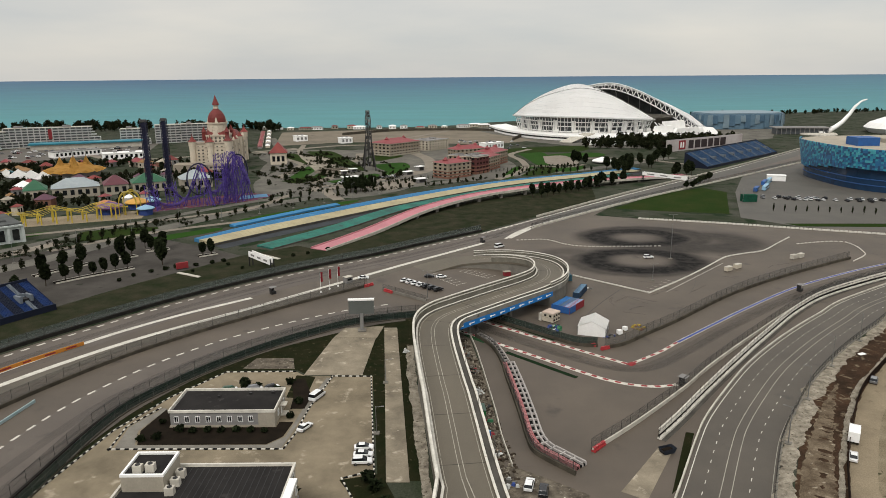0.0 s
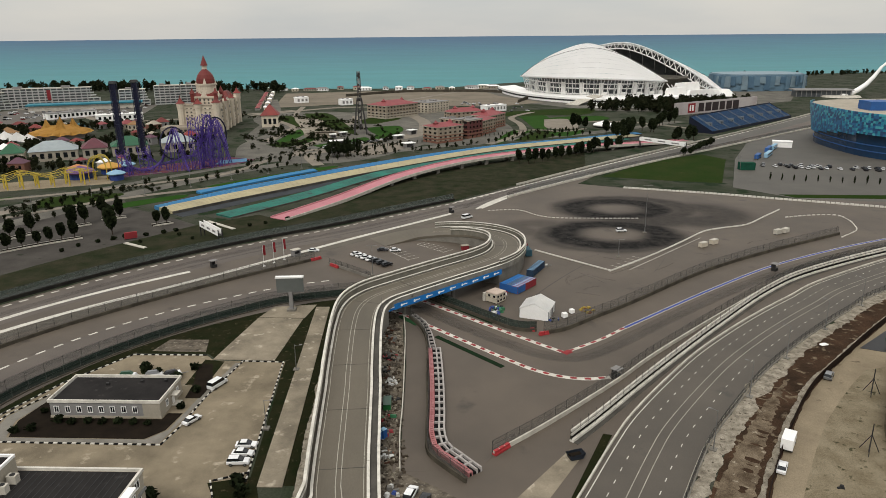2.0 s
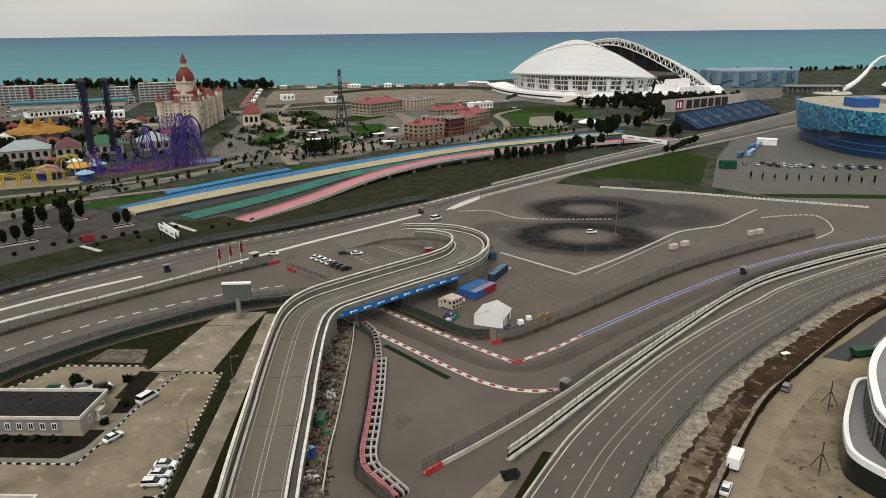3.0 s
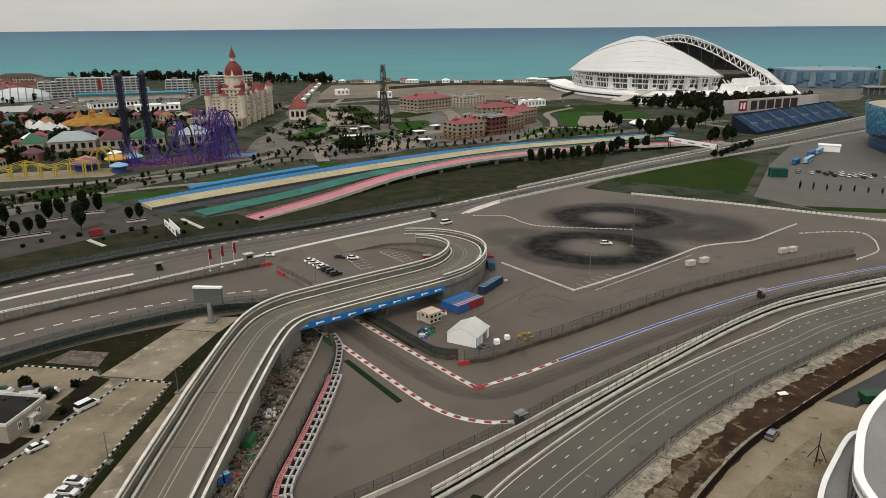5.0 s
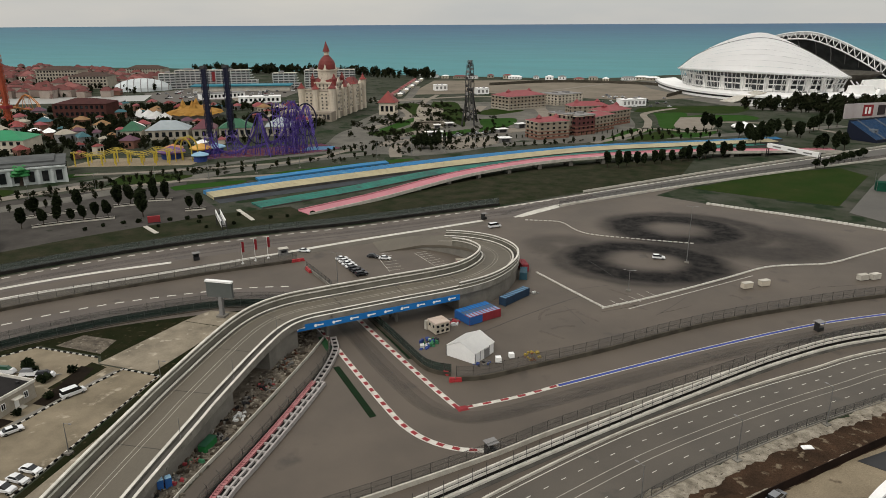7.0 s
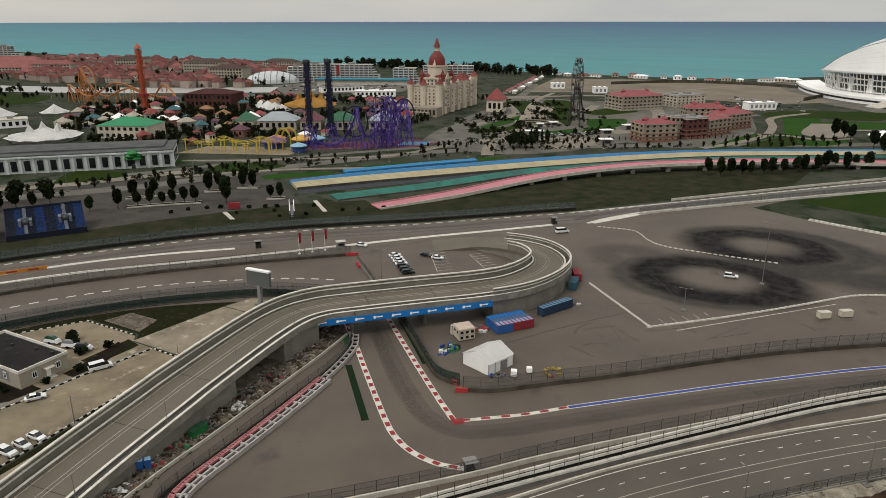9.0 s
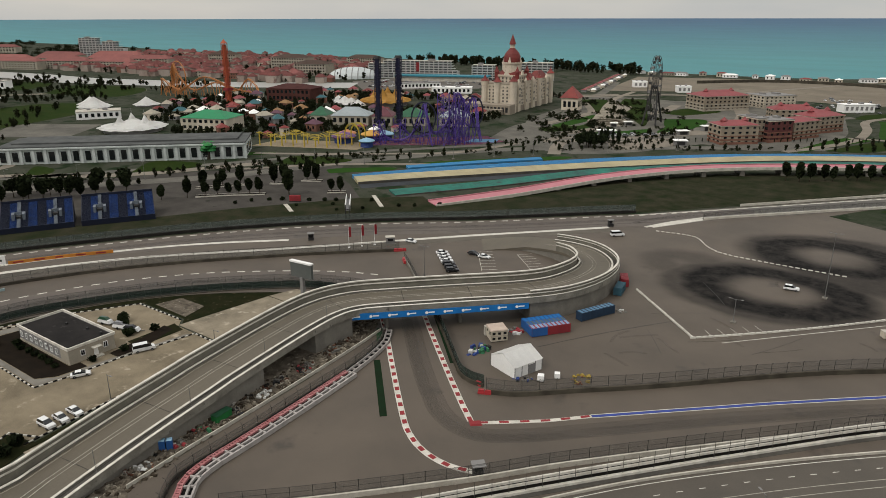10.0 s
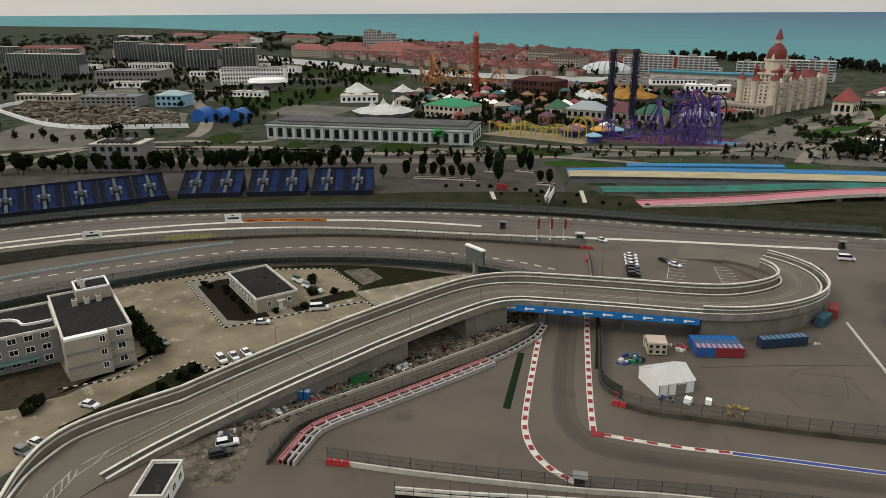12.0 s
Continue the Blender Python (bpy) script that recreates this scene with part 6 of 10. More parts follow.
for k in range(9):
    x, y, a = RNG.uniform(50, 150), RNG.uniform(235, 300), RNG.uniform(10, 70)
    L = RNG.uniform(5, 14)
    pts = [Vector((x + L * f * math.cos(radians(a + 6 * f)), y + L * f * math.sin(radians(a + 6 * f)), 0)) for f in (0, 0.25, 0.5, 0.75, 1)]
    if y > 0.86 * x + 158:
        setting("trim_skid_mark", band(pts, 0.14, -0.14, 0.03, 0.046), M_RUBFILM, "short dark skid mark on the apron", "tyre marks")

M_TAR = surf("tar_sealed_crack", (0.020, 0.018, 0.016), (0.030, 0.027, 0.023), 3, 0.6)
M_STREAK = gauze("tyre_streak_film", (0.020, 0.017, 0.015), 0.05)
SEAM = random.Random(58)


def streaks(n, x0, x1, y0, y1, lo, hi, w, ok, bend=8.0):
    """Thin flat curved strips scattered over a stretch of ground, in one mesh."""
    bm = bmesh.new()
    while n:
        x, y, a, L, k = SEAM.uniform(x0, x1), SEAM.uniform(y0, y1), SEAM.uniform(20, 160), SEAM.uniform(lo, hi), SEAM.uniform(-bend, bend)
        pts = [Vector((x + L * f * math.cos(radians(a + k * f)), y + L * f * math.sin(radians(a + k * f)), 0)) for f in (0, 0.25, 0.5, 0.75, 1)]
        if all(ok(p.x, p.y) for p in pts):
            sweep(bm, pts, [(w / 2, 0.032), (w / 2, 0.048), (-w / 2, 0.048), (-w / 2, 0.032)])
            n -= 1
    return bm


in_apron = lambda x, y: y > 0.86 * x + 164 and y < 330 and x > 48
setting("trim_long_seam", band(smooth([(47.8, 228.6), (55, 241), (63.9, 254.7), (72, 266)], 5), 0.14, -0.14, 0.03, 0.046), M_TAR, "long dark tar seam across the apron", "crack")
setting("trim_tar_seams", streaks(5, 48, 150, 215, 330, 6, 22, 0.12, in_apron, 4), M_TAR, "dark tar-sealed cracks across the apron", "crack")
setting("trim_apron_streaks", streaks(14, 50, 150, 225, 330, 4, 12, 0.9, in_apron, 30), M_STREAK, "faint curved tyre streaks on the apron", "tyre marks")
ADM_BED = [(-46, 104), (-28.4, 105.2), (-28.2, 119.6), (-31, 124), (-34, 126), (-26.6, 117), (-23.6, 108.6), (-21.4, 103.4), (-21.6, 99.4), (-21.2, 94), (-24, 84), (-46, 84)]
setting("pavement_bed_offices", flat(ADM_BED, -0.2, 0.085), surf("brown_bed_soil", (0.052, 0.040, 0.028), (0.032, 0.027, 0.019), 4, 1.0, fine=30, spot=(0.022, 0.026, 0.012), spots=0.56, grit=0.35), "brown planted bed in front of the offices", "flower bed")

# ---- trees ----
def leaves(rng, n, rx, ry, rz, cz, size, hollow=0.25, squash=1.0):
    """A crown of many small leaf clumps with an uneven outline, as vertices and faces."""
    vs, fs = [], []
    lumps = [(rng.uniform(-0.36, 0.36), rng.uniform(-0.36, 0.36), rng.uniform(-0.42, 0.42), rng.uniform(0.5, 0.72)) for _ in range(8)]
    while len(fs) < n:
        lx, ly, lz, lr = rng.choice(lumps)
        u, v = rng.uniform(0, 6.283), rng.uniform(-1, 1)
        r = lr * (hollow + (1 - hollow) * rng.random() ** 0.4)
        q = math.sqrt(1 - v * v)
        c = Vector(((lx + r * q * math.cos(u)) * rx, (ly + r * q * math.sin(u)) * ry, cz + (lz + r * v) * rz * squash))
        d = Vector((rng.uniform(-1, 1), rng.uniform(-1, 1), rng.uniform(-0.6, 1))).normalized()
        a = d.orthogonal().normalized() * size * rng.uniform(0.6, 1.3)
        b = d.cross(a).normalized() * size * rng.uniform(0.5, 1.1)
        k = len(vs)
        vs += [c - a - b * 0.6, c + a - b * 0.3, c + a * 0.5 + b, c - a * 0.7 + b * 0.8]
        fs.append((k, k + 1, k + 2, k + 3))
    return vs, fs


def mesh_of(name, vs, fs, material):
    me = bpy.data.meshes.new(name)
    me.from_pydata([tuple(v) for v in vs], [], fs)
    me.materials.append(material)
    return me


TREES = {}
TREE_KINDS = {
    "round": (1100, 1.8, 1.8, 3.1, 4.7, 0.62, 1.6, "dark pruned street tree with a dense oval crown", M_LEAF),
    "broad": (300, 3.0, 3.0, 2.6, 4.6, 0.8, 2.2, "dark broad-crowned park tree", M_LEAF),
    "green": (260, 2.4, 2.4, 2.2, 3.6, 0.7, 1.4, "green leafy park tree", M_LEAFG),
    "cypress": (230, 1.0, 1.0, 4.6, 5.2, 0.6, 1.0, "slim dark pointed cypress tree", M_LEAF),
    "bush": (150, 1.3, 1.3, 0.95, 0.9, 0.42, 0.3, "low dark clipped shrub", M_LEAF),
    "bare": (90, 2.6, 2.6, 2.4, 4.6, 0.5, 2.4, "thin half-bare winter tree", M_BARK),
}


def tree(kind, x, y, s=1.0, var=None, z=0.0):
    n, rx, ry, rz, cz, size, th, label, mt = TREE_KINDS[kind]
    var = RNG.randrange(3) if var is None else var
    at = pose(x, y, z, 0, 0, RNG.uniform(0, 360))
    if (kind, var) not in TREES:
        rng = random.Random(100 + var * 17 + len(kind))
        t = thing("shrub" if kind == "bush" else "tree", label, "shrub" if kind == "bush" else "tree", at, kind + " trees")
        bm = rod(bmesh.new(), (0, 0, -0.1), (0.05, 0.03, th + 0.6), 0.2, 0.12, 6)
        for k in range(5):
            a = k * 1.257 + rng.random()
            rod(bm, (0.04, 0.02, th * 0.8 + 0.2 * k), (rx * 0.55 * math.cos(a), ry * 0.55 * math.sin(a), cz + rng.uniform(-0.2, 0.5) * rz), 0.08, 0.03, 4)
        part("trunk", bm, M_BARK, t)
        vs, fs = leaves(rng, n, rx, ry, rz, cz, size)
        c = new("crown", mesh_of("crown", vs, fs, mt))
        c.parent = t
        TREES[kind, var] = t
    else:
        t = copy_thing(TREES[kind, var], at)
    t.scale = (s, s, s * RNG.uniform(0.9, 1.12))
    return t


for x, y in ((-70.5, 147.5), (-67, 148), (-63, 151.6), (-59.6, 151.2), (-56.2, 151.5), (-52.8, 151.3), (-49.4, 151.6), (-46, 151.4), (-42.6, 151.2), (-68.6, 156), (-38, 158), (-37.4, 166)):
    tree("bush", x, y, RNG.uniform(0.7, 1.0))
for k in range(12):
    f = k / 11
    tree("bush", -59.5 + 28 * f, 121.8 + 2.6 * f + RNG.uniform(-0.4, 0.4), 1.5)
    tree("bush", -59 + 28 * f, 124.0 + 1.6 * f, 1.4)
for x, y, s in ((-14, 127, 1.2), (-12, 122, 1.0), (-9, 116, 1.1), (-16, 130, 1.3), (-7, 110, 0.9), (-18.8, 97.3, 1.5), (-17.5, 96.2, 1.3), (-20, 98.6, 1.2), (-45, 172, 1.3), (-50, 174, 1.2), (-54, 176, 1.4), (-42, 178, 1.0)):
    tree("bush", x, y, s)

# promenade trees in rows behind the straight
PROM = [(-149.6, 316.3, 1.3), (-146.4, 320.4, 1.15), (-125.8, 304.2, 1.5), (-141.8, 331.5, 1.1), (-136.1, 332.7, 1.15), (-147, 337, 1.1), (-112.9, 319.6, 0.95), (-109.7, 322.7, 0.95), (-156.9, 280.4, 1.05), (-153, 284, 1.0), (-148.4, 287, 0.9), (-145.1, 290.1, 0.9), (-142.5, 294.4, 1.0), (-138.5, 297.3, 1.05), (-161, 273, 1.1), (-168, 264, 1.0), (-172, 290, 1.2), (-167, 298, 1.2), (-162, 305, 1.2)]
for x, y, s in PROM:
    tree("round", x, y, s)
def planter(pts, n):
    """A long low white planter with dark soil."""
    t = thing("planter", "long low white concrete planter with dark soil", "planter", Matrix.Translation(Vector((*pts[0], 0.03))), "promenade planters")
    rel = smooth([(x - pts[0][0], y - pts[0][1]) for x, y in pts], 4)
    for o in (-1.5, 1.5):
        part("rim", sweep(bmesh.new(), rel, [(o + 0.22, -0.1), (o + 0.22, 0.55), (o - 0.22, 0.55), (o - 0.22, -0.1)]), M_PALE, t, "white rim")
    part("soil", band(rel, 1.28, -1.28, -0.1, 0.38), M_SOIL, t, "dark soil")


planter([(-159.5, 276.5), (-149, 288), (-136.5, 299)], 6)
planter([(-143.5, 329.5), (-134, 334.5)], 2)
planter([(-114.6, 318.6), (-107.6, 324)], 2)
planter([(-151.5, 315), (-144.5, 321.5)], 2)
planter([(-174, 287), (-160, 307)], 3)
for k in range(34):
    f = k / 33
    tree("round", -196 - 92 * f + RNG.uniform(-2, 2), 262 - 160 * f + RNG.uniform(-3, 3), RNG.uniform(1.0, 1.45))
for k in range(20):
    f = k / 19
    tree("broad", -206 - 96 * f + RNG.uniform(-3, 3), 268 - 168 * f + RNG.uniform(-4, 4), RNG.uniform(1.0, 1.4))

# ---- banks, verges and paths north of the straight ----
M_BANK = surf("dark_bank_grass", (0.013, 0.0185, 0.0075), (0.034, 0.031, 0.019), 9, 1.0, fine=40, spot=(0.0428, 0.0388, 0.0257), spots=0.68, grit=0.35)
M_PROM2 = surf("lane_asphalt", (0.098, 0.096, 0.088), (0.078, 0.076, 0.070), 10, 0.95, fine=30)
PINK = smooth([(-60, 330, 0.4), (-38, 368, 1.3), (-12, 417, 3.2), (18, 456, 4.2), (48, 482, 4.4), (95, 512, 4.4), (145, 540, 3.0), (200, 572, 0.6)])
bank = xy(shifted(A_FAR[: near(A_FAR, 113, 469)], 2.4)) + xy(PINK)[::-1][10:] + [(-72, 339), (-95, 319), (-127, 273), (-150, 232), (-190, 160), (-200, 96), (-205, 50)]
setting("pavement_bank_lane", band(A_FAR[: near(A_FAR, 26, 371)], 3.0, 8.6, -0.2, 0.075), M_PROM2, "grey asphalt service lane behind the track wall", "pavement")
for p in (((-92, 326.5), (-75.5, 312.8)), ((-114, 291), (-102.5, 284))):
    setting("pavement_bank_steps", band(smooth(list(p), 2), -0.9, 0.9, -0.1, 0.3), M_PALE, "pale concrete steps down the bank", "steps")
for x, y, s_ in ((-118, 299, 0.9), (-121, 296, 1.0), (-126, 292, 0.9), (-110, 302, 0.9), (-104, 306, 1.0), (-100, 309, 0.9), (-131, 286, 0.8), (-86, 318, 0.8), (-96, 303, 0.7), (-108, 292, 0.7), (-80, 305, 0.8), (-88, 297, 0.7), (-70, 318, 0.9), (-64, 322, 0.8), (-56, 330, 0.8), (-134, 279, 0.8)):
    tree("bush", x, y, s_)
t = thing("poster_stand", "small red advertising stand on the promenade", "sign", pose(-114.5, 297.5, 0.05, 0, 0, 35))
part("panel", boxes((0, 0, 0.3, 5.0, 1.2, 2.6)), M_RED, t)
part("base", boxes((0, 0, 0, 5.4, 1.6, 0.3)), M_DARK, t)
setting("ground_bank", flat(bank, -0.2, 0.05), M_BANK, "dark rough grass bank beside the circuit", "grass")
# grey paving, base colour lowered to include the shadows of the trees
M_PROM = surf("promenade_paving", (0.068, 0.062, 0.055), (0.046, 0.042, 0.037), 12, 0.95, fine=30, spot=(0.0265, 0.0292, 0.0212), spots=0.64)
setting("pavement_promenade", flat([(-150, 234), (-127, 274), (-95, 320), (-118, 338), (-140, 352), (-160, 382), (-200, 322), (-240, 262), (-285, 190), (-310, 90), (-240, 60), (-205, 96), (-190, 162)], -0.2, 0.03), M_PROM, "grey paved promenade", "pavement")
TEALW = smooth([(-87.6, 335, 0), (-58, 380, 0), (-22, 443, 0), (38, 507, 0), (102, 551, 0), (155, 585, 0)])
CREAMW = smooth([(-118, 343, 0), (-89, 380, 0), (-22, 459, 0), (44, 524, 0), (110, 565, 0), (165, 598, 0)])
BLUEW = smooth([(-126, 349, 0), (-96, 394, 0), (-27, 476, 0), (43, 538, 0), (111, 577, 0), (168, 611, 0)])
M_BLUEB2 = surf("blue_painted_terrace", (0.020, 0.150, 0.330), (0.034, 0.145, 0.27), 12, 0.8, fine=30, spot=(0.06, 0.22, 0.36), spots=0.62)
M_CREAM2 = surf("cream_painted_terrace", (0.3807, 0.3295, 0.1977), (0.297, 0.2574, 0.1584), 12, 0.8, fine=30)
M_TEAL2 = surf("green_painted_terrace", (0.012, 0.150, 0.108), (0.018, 0.075, 0.062), 14, 0.8, fine=30, spot=(0.021, 0.054, 0.045), spots=0.6)
M_PINK2 = surf("pink_painted_deck", (0.4331, 0.1701, 0.1933), (0.3558, 0.1423, 0.1601), 12, 0.8, fine=30)
setting("road_terrace", band(CREAMW, -4.5, -14, -0.2, 0.10), surf("slate_paving", (0.0527, 0.057, 0.062), (0.0371, 0.0399, 0.0428), 10, 0.9), "grey service road between painted terraces", "road")
for nm, pts, a, b, h, mt, lb in (("terrace_blue", BLUEW, -6.6, 1.2, 1.9, M_BLUEB2, "long blue painted terrace band"), ("terrace_cream", CREAMW, -5.0, 7.2, 1.7, M_CREAM2, "long cream painted terrace band"), ("terrace_green", TEALW, -5.6, 5.4, 0.8, M_TEAL2, "patchy green painted terrace band")):
    t = thing(nm, lb, "terrace", Matrix.Translation(pts[0]), "painted terraces", "structure")
    rel = [p - pts[0] for p in pts]
    prof = [(a, -0.2)]
    for i in range(5):
        z = h * (0.82 + 0.18 * i / 4)
        prof += [(a + (b - a) * i / 5, z), (a + (b - a) * (i + 1) / 5, z)]
    part("band", sweep(bmesh.new(), rel, prof + [(b, -0.2)]), mt, t)
    # low edge wall; the shadow gap below the band is its dark colour
    part("edge_wall", sweep(bmesh.new(), rel, [(a - 0.5, -0.2), (a - 0.5, h * 0.75), (a - 0.02, h * 0.75), (a - 0.02, -0.2)]), M_CONCD, t)
t = thing("terrace_blue_short", "short blue painted terrace band", "terrace", Matrix.Translation((-118, 385, 0)), "painted terraces", "structure")
sh = smooth([(0, 0), (16, 22), (34, 46), (50, 65)])
part("band", sweep(bmesh.new(), sh, [(-2.2, -0.2), (-2.2, 0.9), (2.2, 1.4), (2.2, -0.2)]), M_BLUEB2, t)
fly = thing("flyover", "pink-surfaced flyover on concrete piers", "bridge", Matrix(), "", "structure")
part("deck", sweep(bmesh.new(), PINK, [(-4.4, -0.7), (-4.4, 0.0), (5.0, 0.0), (5.0, -0.7)]), M_PINK2, fly)
for s in (-4.4, 5.0):
    part("edge_beam", sweep(bmesh.new(), PINK, [(s - 0.25, -1.1), (s - 0.25, 0.5), (s + 0.25, 0.5), (s + 0.25, -1.1)]), M_PALE if s < 0 else M_PINK2, fly)
for p, a in spaced(PINK, 22)[3:]:
    if p.z > 2:
        for o in (-3, 3.4):
            part("pier", boxes((0, o, -0.2, 2.4, 1.2, p.z - 0.2)), M_CONC, fly, "", pose(p.x, p.y, 0, 0, 0, a))
setting("road_boulevard", sweep(bmesh.new(), smooth([(-300, 150), (-240, 240), (-187, 312), (-158, 379), (-107, 462), (-47, 512), (30, 566), (130, 620), (230, 700)]), [(6, -0.2), (6, 0.06), (-6, 0.06), (-6, -0.2)]), M_PAVE, "pale boulevard through the park", "road")
setting("road_boulevard_back", sweep(bmesh.new(), smooth([(-330, 170), (-262, 262), (-212, 338), (-178, 398), (-124, 470), (-70, 520), (0, 640), (60, 760)]), [(3.5, -0.2), (3.5, 0.06), (-3.5, 0.06), (-3.5, -0.2)]), M_PAVE, "pale paved park road", "road")
setting("road_hotel_drive", sweep(bmesh.new(), smooth([(-120, 470), (-105, 500), (-120, 540), (-150, 590), (-160, 640), (-170, 720), (-190, 820), (-230, 960)]), [(5, -0.2), (5, 0.05), (-5, 0.05), (-5, -0.2)]), M_PAVE, "pale curving hotel drive", "road")
setting("road_wheel_path", sweep(bmesh.new(), smooth([(-110, 505), (-70, 560), (-60, 600), (-85, 660), (-110, 720), (-90, 800)]), [(7, -0.2), (7, 0.045), (-7, 0.045), (-7, -0.2)]), M_PAVE, "wide pale path past the big wheel", "road")
LAWNS = (
    [(61, 749), (75, 795), (164, 826), (152, 765), (108, 757)],
    [(79, 745), (109, 752), (99, 652), (88, 651), (83, 715)],
    [(50, 578), (66, 636), (84, 636), (67, 600), (53, 562)],
    [(64, 578), (90, 634), (107, 617), (84, 584)],
    [(96, 622), (128, 644), (123, 617), (105, 601)],
    [(-52, 628), (-50, 668), (-37, 668), (-31, 626), (-39, 591), (-48, 591)],
    [(-150, 788), (-126, 774), (-99, 695), (-98, 664), (-125, 697)],
    [(-127, 579), (-125, 652), (-113, 631), (-117, 568)],
    [(-145, 351), (-123, 375), (-127, 382), (-152, 360)],
    [(-188, 351), (-166, 365), (-160, 386), (-196, 376)],
    [(-100, 560), (-84, 600), (-98, 640), (-108, 590)],
    [(-250, 330), (-216, 368), (-222, 374), (-262, 336)],
    [(-60, 690), (-40, 735), (-70, 745), (-80, 700)],
    [(-112, 402), (-60, 458), (-66, 464), (-118, 408)],
    [(110, 690), (165, 720), (160, 750), (112, 735)],
)
for k, poly in enumerate(LAWNS):
    c = smooth([*poly, poly[0]], 4)[:-1]
    setting("ground_lawn", flat(xy(c), -0.2, 0.068 + 0.003 * k), M_LAWN if k % 3 else M_GRASS, "mown green park lawn", "lawn")
M_PATH = surf("pale_path", (0.2178, 0.1914, 0.1551), (0.165, 0.1452, 0.1188), 12, 0.95, fine=30)
for nm, w, pts in (("meadow", 3.2, [(98, 790), (72, 740), (77, 685), (75, 632), (58, 585), (44, 560)]), ("lawn", 2.4, [(70, 640), (92, 642), (112, 632), (132, 650)]), ("garden", 3.0, [(-133, 575), (-134, 633), (-133, 697), (-157, 777), (-168, 860)]), ("terrace", 2.4, [(-225, 367), (-189, 388), (-154, 414), (-122, 442), (-108, 493)]), ("upper", 2.4, [(-192, 332), (-168, 361), (-144, 382), (-108, 405)]), ("lot", 6.0, [(-96, 535), (-65, 566), (-35, 585), (-12, 625), (-14, 700), (-30, 760)]), ("wheel", 5.0, [(-100, 545), (-92, 590), (-104, 650), (-84, 700), (-88, 760)]), ("fair", 4.0, [(-67, 904), (7, 1060), (60, 1160)]), ("plaza", 3.0, [(120, 690), (150, 700), (190, 690), (230, 640)]), ("shore", 4.0, [(-600, 900), (-420, 800), (-330, 720), (-240, 760), (-170, 820)])):
    setting("pavement_path_" + nm, sweep(bmesh.new(), smooth(pts, 6), [(w, -0.2), (w, 0.125), (-w, 0.125), (-w, -0.2)]), M_PATH, "pale curving park path", "path")
setting("ground_triangle", flat([(107, 431), (130, 459), (155, 487), (190, 509), (200, 489), (185, 449), (171, 411), (140, 419)], -0.2, 0.06), M_GRASS, "triangle of rough green grass between tracks", "grass")
M_LOT2 = surf("pale_lot_asphalt", (0.088, 0.081, 0.069), (0.070, 0.065, 0.056), 20, 0.75, fine=60, spec=0.3)
setting("pavement_arena_lot", flat([(196, 372), (173, 400), (206, 489), (240, 560), (300, 640), (480, 700), (520, 330), (340, 345)], -0.2, 0.04), M_LOT2, "grey asphalt car park before the arena", "car park")
setting("ground_lot_verge", flat([(195, 374), (190, 382), (420, 372), (420, 358)], -0.1, 0.06), M_GRASS, "narrow grass verge", "grass")

# ---- blue grandstands ----
M_SEATB = surf("blue_seats", (0.0050, 0.0270, 0.1150), (0.0036, 0.0160, 0.0640), 3, 0.6, fine=10)
M_SEATN = surf("navy_seats", (0.0042, 0.0066, 0.0170), (0.0036, 0.0070, 0.0210), 3, 0.6, fine=10)
M_SEATF = surf("faded_blue_seats", (0.012, 0.052, 0.125), (0.009, 0.040, 0.095), 3, 0.6, fine=10)
M_STEP = surf("grey_stand_steps", (0.132, 0.1518, 0.1716), (0.1056, 0.1188, 0.1353), 3, 0.8)


def raked(xa, xb, depth, z0, z1, rows, lip):
    """One stepped block of seating, each step with a raised seat back."""
    up, d, s = [], depth / rows, (z1 - z0) / rows
    for r in range(rows):
        z = z0 + s * r
        up += [(d * r, z), (d * (r + 0.62), z)]
        if lip:
            up += [(d * (r + 0.66), z + lip), (d * (r + 0.8), z + lip), (d * (r + 0.84), z)]
        up.append((d * (r + 1), z))
    prof = up + [(depth, z1 - 1.2), (0, z0 - 1.2)]
    bm = bmesh.new()
    a, b = ([bm.verts.new((x, y, z)) for y, z in prof] for x in (xa, xb))
    bm.faces.new(a)
    bm.faces.new(b[::-1])
    for k in range(len(prof)):
        bm.faces.new((a[k], b[k], b[(k + 1) % len(prof)], a[(k + 1) % len(prof)]))
    bmesh.ops.recalc_face_normals(bm, faces=bm.faces)
    return bm


